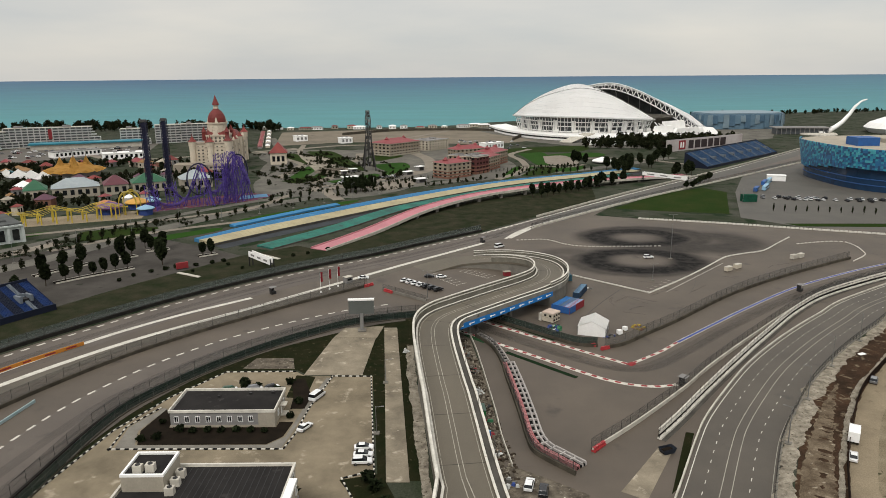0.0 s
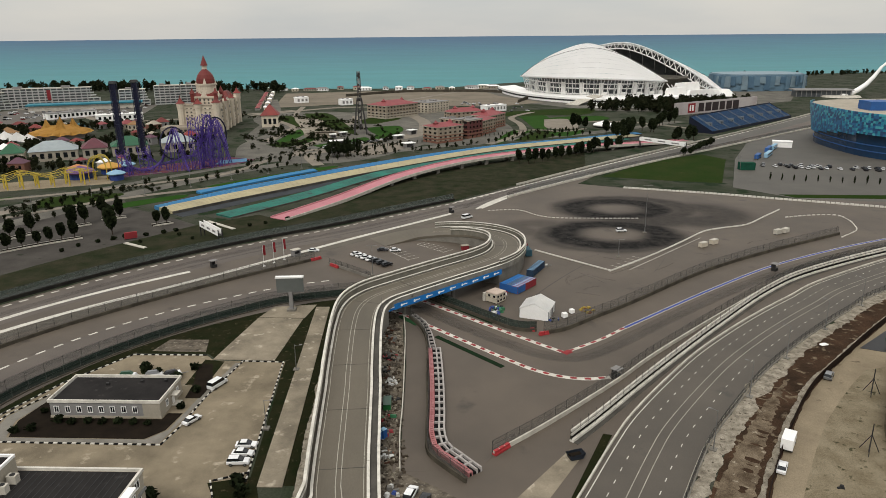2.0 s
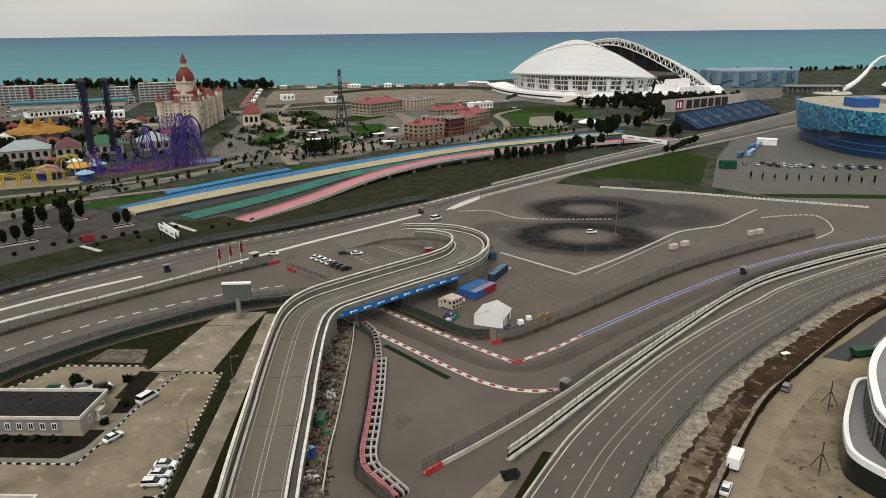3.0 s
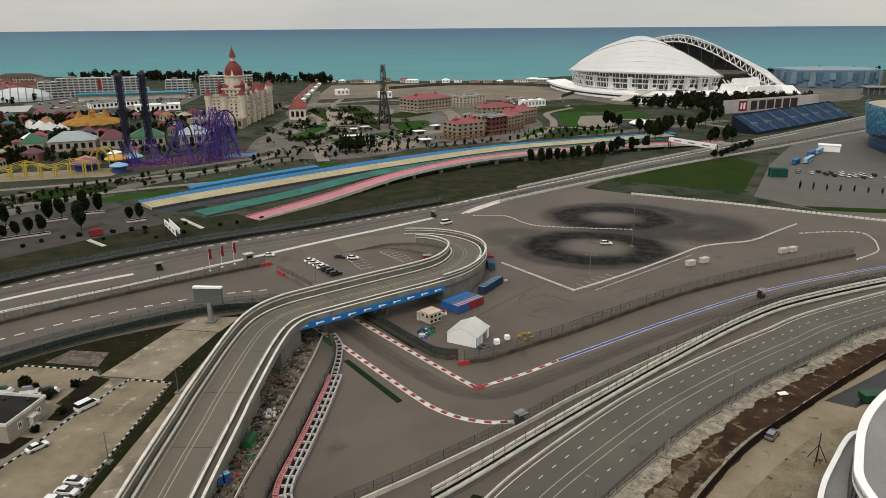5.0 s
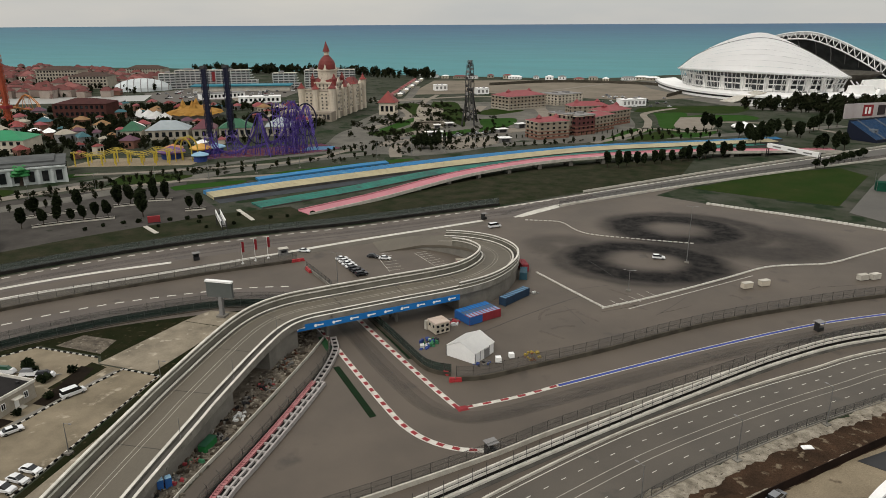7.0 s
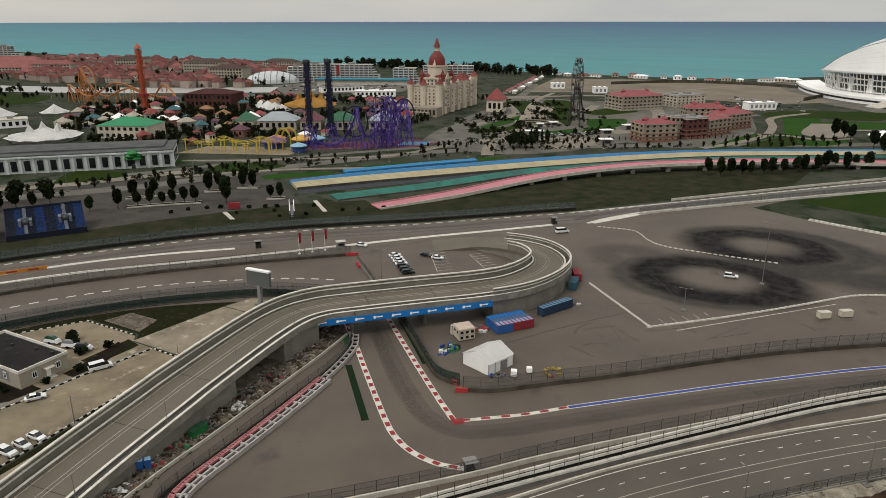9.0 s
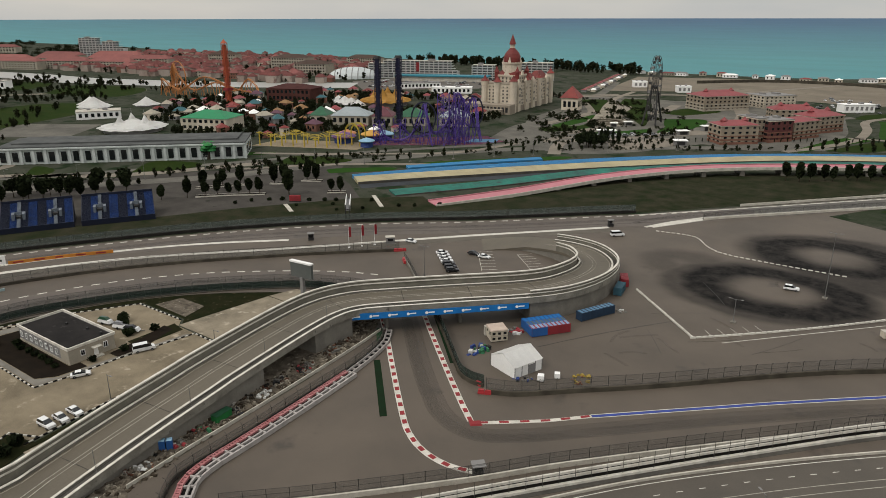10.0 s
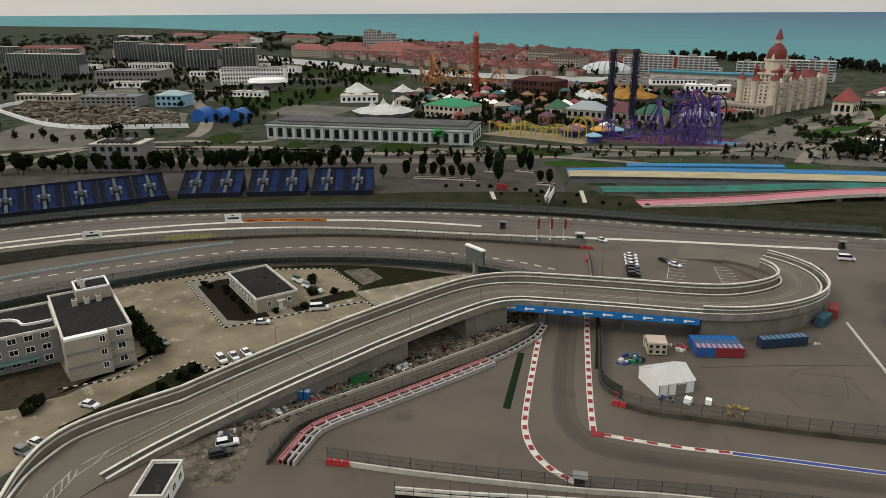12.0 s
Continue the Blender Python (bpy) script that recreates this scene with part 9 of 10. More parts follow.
setting("pavement_pool", flat([(-140, 474), (-122, 486), (-126, 498), (-142, 490)], -0.1, 0.09), surf("blue_pool_paint", (0.0198, 0.1452, 0.2772), (0.0198, 0.1188, 0.2376), 6, 0.5), "bright blue painted pool floor", "pool")

yc = thing("wild_mouse_coaster", "low zigzag yellow roller coaster", "roller coaster", pose(0, 0, 0))
for j in range(3):
    ys = [(-244 + 50 * i / 7, 388 + 22 * i / 7 + j * 6.5, 7.5 + 1.6 * math.cos(i * 1.9 + j * 1.3)) for i in range(8)]
    pts = smooth(ys, 3)
    rails(yc, pts, M_YELLOW, 1.0, 0.09, 0.1)
    for p in pts[j % 2 :: 3]:
        part("support", boxes((p.x, p.y, 0, 0.55, 0.55, p.z - 0.6), (p.x, p.y, p.z - 1.0, 3.4, 0.5, 0.45, 30)), M_YELLOW, yc)
arch = [Vector((-191 + 4.5 * math.cos(k * 0.2618), 420 + 2 * math.cos(k * 0.2618), 8 + 7 * math.sin(k * 0.2618))) for k in range(13)]
for o in (0, 6):
    rails(yc, [p + Vector((0, o, 0)) for p in [Vector((arch[0].x, arch[0].y, 1)), *arch, Vector((arch[-1].x, arch[-1].y, 1))]], M_YELLOW, 1.2, 0.22, 0.3)
setting("pavement_yellow_ride", flat([(-248, 384), (-180, 412), (-186, 440), (-250, 412)], -0.1, 0.07), M_SAND, "pale sandy floor under the yellow coaster", "floor")

oc = thing("looping_coaster", "orange looping roller coaster", "roller coaster", pose(0, 0, 0))
pts = smooth([(-600, 560, 4), (-580, 556, 16), (-572, 552, 33), (-560, 550, 20), (-545, 556, 6), (-525, 570, 14), (-505, 580, 5), (-490, 585, 18), (-470, 580, 6), (-480, 560, 10), (-510, 545, 22), (-540, 536, 8), (-575, 538, 18), (-600, 560, 4)], 5)
rails(oc, pts, M_ORG, 1.6, 0.35, 0.5)
legs(oc, pts, M_ORG, 2, 2.0, 0.35)
part("loop", tube(bmesh.new(), [Vector((-566 + 13 * math.sin(k * 0.2856), 553, 19 - 16 * math.cos(k * 0.2856))) for k in range(22)], 0.6, 6, True), M_ORG, oc)
rt = thing("drop_tower", "tall orange-red drop tower ride", "drop tower", pose(-440, 519, 0))
lattice(rt, 0, 0, 0, 57, 4.0, M_ORED, (0, 0), "lattice_tower", 4)
part("core", boxes((0, 0, 0, 3.0, 3.0, 56)), M_ORED, rt)
part("cap", cone(bmesh.new(), 0, 0, 57, 3.4, 4.0, 10), M_ORED, rt)
part("gondola", boxes((0, 0, 14, 6.5, 6.5, 2.4)), M_RED, rt)

# ---- theme park houses, tents and stalls ----
def big_top(x, y, r, h, mat, label, peaks=1, n=20):
    t = thing("big_top_tent", label, "tent", pose(x, y, 0), "park tents")
    bm = bmesh.new()
    rings = []
    for f in (1.0, 0.88, 0.76, 0.64, 0.53, 0.42, 0.31, 0.2, 0.1, 0.02):
        ring = []
        for k in range(n):
            a = 6.28319 * k / n
            rr = r * f * (1 + (0.06 if f > 0.7 else 0.0) * (-1) ** k)
            zz = h * (0.22 + 0.78 * (1 - f) ** 1.25) - (0.8 * h * 0.1 if (f == 1.0 and k % 2) else 0)
            px_, py_ = rr * math.cos(a), rr * math.sin(a)
            if peaks > 1:
                zz = h * (0.24 + 0.34 * (1 - f) ** 0.8) - (0.07 * h if (f == 1.0 and k % 2) else 0)
                for i in range(peaks):
                    b = 6.28319 * i / peaks + 0.5
                    d = math.hypot(px_ - r * 0.42 * math.cos(b), py_ - r * 0.42 * math.sin(b)) / r
                    zz = max(zz, h * (0.95 - 2.1 * d ** 0.75))
            ring.append(bm.verts.new((px_, py_, zz)))
        rings.append(ring)
    for a, b in zip(rings, rings[1:]):
        for k in range(n):
            bm.faces.new((a[k], a[(k + 1) % n], b[(k + 1) % n], b[k]))
    bm.faces.new(rings[-1])
    bmesh.ops.solidify(bm, geom=bm.faces[:], thickness=0.15)
    part("canopy", bm, mat, t)
    part("side_wall", rod(bmesh.new(), (0, 0, 0), (0, 0, h * 0.2), r * 0.86, r * 0.86, n), M_GREYW, t)
    for k in range(peaks):
        a = 6.28319 * k / max(1, peaks) + 0.5
        d = r * 0.42 if peaks > 1 else 0
        part("mast", rod(bmesh.new(), (d * math.cos(a), d * math.sin(a), h * 0.6), (d * math.cos(a), d * math.sin(a), h * 1.12), 0.25, 0.15, 5), M_STEEL, t)
    return t


M_YTENT = surf("yellow_tent_canvas", (0.56, 0.31, 0.070), (0.46, 0.25, 0.052), 8, 0.8)
big_top(-318, 606, 24, 20, M_YTENT, "large orange-yellow big-top tent", 4, 28)
big_top(-371, 376, 24, 14, M_WHITE, "large white scalloped big-top tent", 3, 24)
for x, y, r in ((-372, 598, 9), (-358, 592, 10), (-344, 586, 10), (-332, 582, 9), (-500, 470, 12), (-520, 430, 15), (-545, 440, 12), (-320, 540, 6)):
    big_top(x, y, r, r * 0.75, M_WHITE, "small white tent with one peak", 1, 12)
M_HALL = surf("pale_green_render", (0.50, 0.53, 0.505), (0.42, 0.45, 0.43), 10, 0.85)
M_SLATE = surf("slate_grey_roof", (0.105, 0.108, 0.104), (0.070, 0.073, 0.072), 10, 0.9)
hall = thing("exhibition_hall", "long white hall with tall dark windows between pilasters", "building", pose(-282, 322, 0, 0, 0, 43.7))
part("wall", boxes((0, -6, 0, 138, 34, 9.2)), M_HALL, hall)
part("roof", boxes((0, -5.5, 9.2, 139, 35, 0.8), (0, -3, 10.0, 128, 24, 0.9)), M_SLATE, hall, "grey flat roof")
part("cornice", boxes((0, -23.4, 8.4, 139, 1.4, 0.8)), M_HALL, hall)
wp = None
for k in range(21):
    at = pose(-66 + k * 6.6, -23.1, 2.2)
    if wp is None:
        wp = part("window", boxes((0, 0, -0.8, 3.0, 0.5, 5.6)), M_GLASS, hall, "", at)
        pp = part("pilaster", boxes((3.3, -0.2, -2.2, 1.4, 0.8, 8.4)), M_HALL, hall, "", at)
    else:
        again(wp, at)
        again(pp, at)
for k in range(4):
    again(wp, pose(69.1, -18 + k * 7.4, 2.2, 0, 0, 90))
tr_ = thing("tree_sculpture", "green tree-shaped entrance sculpture", "sculpture", pose(-232, 339, 0))
part("stem", rod(bmesh.new(), (0, 0, 0), (0, 0, 6), 1.6, 1.0, 8), M_BARK, tr_)
for k in range(9):
    part("leaf_ball", cone(bmesh.new(), 2.4 * math.cos(k * 0.7), 2.4 * math.sin(k * 0.7), 5.0 + (k % 3) * 1.6, 2.3, 2.6, 8, 0.9), surf("bright_green_plastic", (0.0198, 0.1716, 0.0396), (0.0198, 0.132, 0.033), 3, 0.6) if k == 0 else bpy.data.materials["bright_green_plastic"], tr_)
block("brown_hall", -425, 590, 20, 48, 30, 12, 2, surf("brown_cladding", (0.0858, 0.0363, 0.0297), (0.062, 0.0279, 0.0236), 8, 0.9), surf("brown_roof", (0.0704, 0.032, 0.0288), (0.054, 0.024, 0.0228), 8, 0.9), "dark brown dark-ride hall", roof_h=4)
M_PALEROOF = surf("pale_blue_roof", (0.2902, 0.3247, 0.3316), (0.2376, 0.2706, 0.2772), 6, 0.6)
M_MAROON = surf("maroon_roof", (0.1122, 0.0297, 0.0396), (0.0858, 0.0264, 0.033), 6, 0.6)
M_GREENR = surf("green_roof", (0.0198, 0.099, 0.0462), (0.0198, 0.0792, 0.0396), 6, 0.6)
for x, y, L, rm, lb in ((-262, 498, 30, M_PALEROOF, "ochre ride hall with a pale blue roof"), (-239, 510, 16, M_MAROON, "ochre ride hall with a maroon roof"), (-219, 521, 24, M_GREENR, "ochre ride hall with a green roof"), (-190, 537, 22, M_PALEROOF, "ochre ride hall with a pale blue roof"), (-284, 486, 14, M_GREENR, "small ride hall with a green roof")):
    block("ride_station", x, y, 28, L, 19, 7, 1, M_BEIGE if L > 15 else M_CREAM, rm, lb, roof_h=6)
block("green_roof_hall", -332, 418, 22, 38, 26, 9, 2, M_CREAM, surf("bright_green_roof", (0.0132, 0.198, 0.0792), (0.0132, 0.165, 0.066), 6, 0.6), "sandy hall with a bright green roof", roof_h=5)
block("low_white_hall", -330, 735, 30, 44, 16, 6, 1, M_WHITE, M_WHITE, "low white pavilion with a flat roof", flat_roof=True)
block("low_white_hall", -395, 760, 50, 50, 14, 6, 1, M_WHITE, M_GREYW, "low white pavilion with a flat roof", flat_roof=True)
solo("carousel", cone(bmesh.new(), 0, 0, 3, 8, 5, 16, 0.2), M_WHITE, "round carousel with a white canopy", "carousel", pose(-312, 520, 0))
for x, y, r, mt in ((-206, 428, 8, surf("violet_canvas", (0.132, 0.066, 0.1716), None, 4, 0.7)), (-196, 445, 7, M_YTENT), (-190, 452, 6, M_CLIGHT), (-214, 440, 6, M_ORG), (-182, 424, 5, M_CLIGHT)):
    t = thing("ride_canopy", "round coloured ride canopy", "canopy", pose(x, y, 0), "ride canopies")
    part("roof", cone(bmesh.new(), 0, 0, 3.5, r, r * 0.55, 14, 0.6), mt, t)
    part("drum", rod(bmesh.new(), (0, 0, 0), (0, 0, 3.6), r * 0.8, r * 0.8, 14), M_DEBRIS[3], t)
M_STALL = [M_REDROOF, M_REDROOF, M_PINKROOF, surf("teal_roof", (0.033, 0.1056, 0.1188), None, 4, 0.7), M_WHITE, surf("plum_roof", (0.1056, 0.0462, 0.066), None, 4, 0.7), M_BEIGE, surf("ochre_roof", (0.2376, 0.132, 0.0528), None, 4, 0.7)]


def cottage(x, y, a, L, W, H, wm, rm, label, group, rows=1, roof_h=None):
    t = thing("cottage", label, "house", pose(x, y, 0, 0, 0, a), group)
    part("wall", boxes((0, 0, -0.1, L, W, H + 0.1)), wm, t)
    part("roof", hip(L, W, roof_h or W * 0.38, H, 0.5), rm, t)
    bm = bmesh.new()
    for f in range(rows):
        for s in (-1, 1):
            for k in range(max(2, int(L / 4))):
                box(bm, -L * 0.45 + L * 0.9 * (k + 0.5) / max(2, int(L / 4)), s * (W / 2 + 0.02), H / rows * (f + 0.3), 1.5, 0.12, H / rows * 0.45)
    tagged(part("window_strip", bm, M_GLASS, t), kind="stuff")
    return t


def inside(x, y, poly):
    hit = False
    for (x0, y0), (x1, y1) in zip(poly, poly[1:] + poly[:1]):
        if (y0 > y) != (y1 > y) and x < (x1 - x0) * (y - y0) / (y1 - y0) + x0:
            hit = not hit
    return hit


TAKEN = [(-304, 612, 42), (-372, 382, 30), (-344, 574, 20), (-282, 322, 60), (-310, 295, 50), (-255, 348, 50), (-425, 590, 34), (-250, 504, 32), (-205, 530, 32), (-332, 418, 26), (-203, 650, 48), (-205, 710, 34), (-160, 460, 42), (-214, 410, 42), (-440, 519, 12), (-157, 676, 16), (8, 578, 26), (30, 615, 34), (45, 655, 34), (22, 690, 30), (-50, 755, 40), (-65, 629, 16), (-330, 735, 26), (-395, 760, 28)]


def free(x, y, r):
    return all((x - a) ** 2 + (y - b) ** 2 > (r + c) ** 2 for a, b, c in TAKEN)


PARK = [(-255, 400), (-170, 500), (-180, 590), (-240, 690), (-330, 700), (-470, 640), (-520, 520), (-420, 420), (-330, 380)]
n = 0
while n < 95:
    x, y = RNG.uniform(-520, -170), RNG.uniform(380, 700)
    s = RNG.uniform(5, 12)
    if inside(x, y, PARK) and free(x, y, s * 0.6):
        rm = RNG.choice(M_STALL)
        cottage(x, y, RNG.uniform(0, 180), s, s * RNG.uniform(0.6, 0.9), RNG.uniform(3, 6), RNG.choice((M_BEIGE, M_CREAM, M_GREYW, M_BRICK)), rm, "small theme-park house with a pitched roof", "theme park houses")
        TAKEN.append((x, y, s * 0.6))
        n += 1

# ---- hotels near the shore ----
M_HOTEL = surf("white_hotel_render", (0.46, 0.465, 0.445), (0.38, 0.385, 0.37), 14, 0.8)


M_HGLASS = surf("grey_hotel_glazing", (0.070, 0.078, 0.078), (0.045, 0.050, 0.050), 8, 0.3, spec=0.5)


def hotel(x, y, a, L, W, floors, label, step=0, mat=M_HOTEL, fins=None):
    """A white slab hotel: floor slabs, balcony parapets and recessed dark glazing."""
    t = thing("seaside_hotel", label, "hotel", pose(x, y, 0, 0, 0, a), "shore hotels")
    for f in range(floors):
        l = L - step * max(0, f - floors + 5)
        part("floor_slab", boxes((-(L - l) / 2, 0, f * 3.2 - 0.1, l, W, 0.4)), mat, t)
        if fins is None:
            part("balcony", boxes((-(L - l) / 2, -W / 2, f * 3.2, l, 0.25, 1.25)), mat, t)
    part("glazing", boxes((-step * 2.5, 0, 0, L - step * 5 - 0.6, W - 2.4, floors * 3.2), (0, 0, 0, L - 0.6, W - 2.4, (floors - 4) * 3.2)), M_HGLASS, t, "recessed grey glazing")
    nf = int(L / (6 if fins is None else 4.5))
    for k in range(nf + 1):
        d = -L / 2 + L * k / nf
        hh = floors * 3.2 if d < L / 2 - step * 5 else (floors - 4) * 3.2
        part("fin", boxes((d, 0, 0, 0.9, W + 0.7, hh)), fins or mat, t)
    part("roof", boxes((-step * 2, 0, floors * 3.2, L - step * 4, W, 0.6)), M_PALE, t)
    part("roof_plant", boxes((-L * 0.2, 0, floors * 3.2 + 0.6, L * 0.18, W * 0.5, 2.2)), M_GREYW, t)
    return t


hotel(-528, 850, 30, 34, 16, 6, "white stepped balcony hotel by the shore", 3)
hotel(-505, 868, 20, 52, 16, 7, "white balcony hotel by the shore")
hotel(-455, 885, 24, 52, 16, 7, "white balcony hotel by the shore", 2)
hotel(-386, 894, 22, 34, 16, 6, "white balcony hotel by the shore", 1)
hotel(-352, 912, 22, 30, 18, 7, "white balcony hotel by the shore")
hotel(-322, 926, 20, 34, 16, 7, "white balcony hotel by the shore")
part("sign", boxes((0, 0, 9, 4, 1.0, 12)), M_RED, thing("hotel_sign", "tall red advertising sign between hotels", "sign", pose(-478, 866, 0, 0, 0, 20)))
t = thing("pool_hall", "long low pavilion with a teal roof", "building", pose(-425, 850, 0, 0, 0, 22))
part("wall", boxes((0, 0, 0, 120, 20, 6)), M_PALE, t)
part("roof", boxes((0, 0, 6, 124, 24, 1.5)), surf("sea_blue_roof", (0.0198, 0.1716, 0.2244), (0.0198, 0.1452, 0.198), 8, 0.6), t, "teal roof")
dome_rows = [[Vector((36 * math.cos(e) * math.cos(k * 0.2618), 22 * math.cos(e) * math.sin(k * 0.2618), 15 * math.sin(e))) for k in range(25)] for e in (0, 0.3, 0.6, 0.9, 1.2, 1.45, 1.56)]
dome_mesh = grid_bm(dome_rows)
bmesh.ops.remove_doubles(dome_mesh, verts=dome_mesh.verts, dist=0.02)
sports_dome = solo("white_sports_dome", dome_mesh, surf("dull_white_membrane", (0.50, 0.53, 0.52), (0.40, 0.43, 0.43), 10, 0.6, fine=20), "dull white ribbed sports dome", "arena", pose(-552, 818, 0, 0, 0, 35))
for k in range(-4, 5):
    c_ = (1 - (k * 8 / 36.5) ** 2) ** 0.5
    bm = bmesh.new()
    arch = [Vector((k * 8, 22.2 * c_ * math.cos(q), 15.2 * c_ * math.sin(q))) for q in (0, 0.4, 0.8, 1.2, 1.57, 1.94, 2.34, 2.74, 3.14)]
    for q, r in zip(arch, arch[1:]):
        rod(bm, q, r, 0.55, 0.55, 5)
    part("rib", bm, M_GREYW, sports_dome, "grey arched rib")

# inland apartment blocks, seen far off over the stands
# grey-green render, shifted bluish so the colour holds some distance haze
M_APT = surf("hazed_grey_green_facade", (0.185, 0.208, 0.205), (0.145, 0.163, 0.160), 14, 0.85)
M_APTF = surf("pale_facade_fins", (0.27, 0.28, 0.265), (0.22, 0.23, 0.215), 14, 0.85)
for x, y, a, L, fl in ((-962, 170, 44, 54, 9), (-918, 208, 44, 54, 9), (-1215, 342, 62, 46, 10), (-1085, 352, 60, 40, 10), (-1035, 372, 60, 40, 10), (-915, 385, 55, 44, 9), (-872, 424, 58, 46, 10), (-1300, 160, 50, 50, 8), (-1150, 230, 50, 40, 8)):
    hotel(x, y, a, L, 16, fl, "grey-green slab apartment block", 0, M_APT, M_APTF)
block("white_office", -690, 380, 62, 74, 26, 18, 4, M_WHITE, M_GREYW, "white office with tall narrow windows", bays=22, flat_roof=True, group="town buildings")
t = thing("round_pavilion", "white round two-tier pavilion", "building", pose(-608, 366, 0))
part("drum", rod(bmesh.new(), (0, 0, 0), (0, 0, 9), 16, 16, 24), M_GREYW, t)
part("roof", rod(bmesh.new(), (0, 0, 9), (0, 0, 12), 21, 19, 24), M_WHITE, t)
block("town_hall_block", -795, 268, 54, 78, 40, 14, 2, M_GREYW, M_GREYW, "wide plain grey town hall", flat_roof=True, group="town buildings")
block("town_block", -560, 205, 55, 52, 22, 9, 3, M_GREYW, M_APT, "low grey office with ribbon windows", flat_roof=True, group="town buildings")
block("town_block", -530, 250, 50, 26, 20, 10, 2, M_CLIGHT, M_TEAL, "pale blue gabled hall", roof_h=4, group="town buildings")
block("town_block", -640, 160, 50, 60, 14, 6, 1, M_BEIGE, M_PALE, "long low beige building", flat_roof=True, group="town buildings")
gb = block("control_building", -269, 161, 55, 27, 18, 14, 3, M_GREYW, M_PALE, "grey box building with an open arch and louvred roof", flat_roof=True, group="town buildings")
for k in range(8):
    part("roof_louvre", boxes((-9 + k * 2.5, 0, 14.6, 0.8, 16, 0.9)), M_DARK, gb)
for k, (x, y) in enumerate(((-424, 246), (-414, 257), (-404, 268))):
    t = thing("storage_tent", "bright blue vaulted storage tent", "tent", pose(x, y, 0, 0, 0, 140), "blue tents")
    bm = bmesh.new()
    pr = [[bm.verts.new((d, 6.5 * math.cos(a * 0.3927), 9.5 * math.sin(a * 0.3927))) for a in range(9)] for d in (-9, -4.5, 0, 4.5, 9)]
    for a, b in zip(pr, pr[1:]):
        for i in range(8):
            bm.faces.new((a[i], a[i + 1], b[i + 1], b[i]))
    bm.faces.new(pr[0])
    bm.faces.new(pr[-1][::-1])
    part("vault", bm, surf("blue_tarpaulin", (0.0142, 0.0996, 0.3558), (0.0132, 0.0792, 0.2772), 6, 0.6) if k == 0 else bpy.data.materials["blue_tarpaulin"], t)
for k in range(3):
    part("hoop", boxes((-6 + k * 6, 0, 9.3, 0.4, 4, 0.4)), M_CLIGHT, t)
setting("pavement_depot", flat([(-640, 140), (-560, 118), (-440, 150), (-392, 222), (-470, 246), (-560, 210)], -0.1, 0.06), M_PAVE, "dusty builders' yard full of materials", "yard")
blocks("depot_wall", smooth([(-640, 150), (-600, 118), (-540, 122), (-440, 152), (-392, 226)], 5), 6.2, (6, 0.8, 3), M_WHITE, "white hoarding round the builders' yard")
for k in range(22):
    x, y = RNG.uniform(-610, -410), RNG.uniform(125, 240)
    if inside(x, y, [(-630, 142), (-560, 124), (-446, 155), (-402, 220), (-470, 238), (-560, 204)]):
        pile("material_stack", x, y, 5, 4, M_DARKBITS + [M_DEBRIS[2]], "stack of building materials in the yard", "materials", 3.2, 0.06)
setting("pavement_canal", sweep(bmesh.new(), smooth([(-1250, 540), (-1107, 556), (-963, 578), (-842, 582), (-675, 632), (-560, 690), (-480, 740)]), [(34, -0.1), (34, 0.08), (-34, 0.08), (-34, -0.1)]), surf("pale_canal_water", (0.34, 0.335, 0.31), (0.28, 0.28, 0.26), 30, 0.35), "pale still canal", "canal")

# packed building materials in the yard, roads and low halls of the inland plain
DEP = random.Random(31)
DEPOT = [(-630, 142), (-560, 124), (-446, 155), (-402, 220), (-470, 238), (-560, 204)]
for nm, mt, n_, lb in (("pale", M_GRAVEL, 420, "rows of stacked pale building materials"), ("dark", M_RUBBLE, 520, "rows of stacked dark building materials"), ("rusty", M_EARTH, 160, "rows of stacked rusty steel and bricks")):
    vs, fs = [], []
    while len(vs) < n_ * 8:
        x, y = DEP.uniform(-630, -402), DEP.uniform(124, 238)
        if not inside(x, y, DEPOT):
            continue
        a, sx, sy, sz = 0.9 + DEP.choice((0, 1.57)) + DEP.uniform(-0.1, 0.1), DEP.uniform(0.8, 3.6), DEP.uniform(0.5, 1.4), DEP.uniform(0.6, 2.6)
        b = len(vs)
        for z in (0.05, sz):
            for dx, dy in ((-1, -1), (1, -1), (1, 1), (-1, 1)):
                vs.append((x + dx * sx * math.cos(a) - dy * sy * math.sin(a), y + dx * sx * math.sin(a) + dy * sy * math.cos(a), z))
        fs += [tuple(b + i for i in q) for q in ((4, 5, 6, 7), (0, 1, 5, 4), (1, 2, 6, 5), (2, 3, 7, 6), (3, 0, 4, 7))]
    tagged(new("material_rows", mesh_of("material_rows", vs, fs, mt)), lb, "materials", "", "stuff")
INLAND = (
    ("ring", 4.5, [(-350, 100), (-347, 151), (-317, 195), (-280, 247), (-232, 285), (-196, 349)]),
    ("front", 3.5, [(-304, 104), (-345, 158), (-335, 210), (-305, 252), (-338, 277), (-377, 301)]),
    ("back", 5.0, [(-510, 90), (-640, 130), (-705, 198), (-660, 280), (-604, 368), (-560, 440)]),
    ("cross", 5.0, [(-662, 288), (-480, 262), (-385, 236), (-350, 218)]),
    ("avenue", 6.0, [(-1000, 120), (-880, 250), (-800, 330), (-720, 430), (-640, 560)]),
    ("coast", 6.0, [(-1300, 250), (-1180, 330), (-1040, 430), (-960, 520), (-820, 600)]),
    ("far", 8.0, [(-2300, 350), (-1900, 500), (-1600, 560), (-1350, 600)]),
)
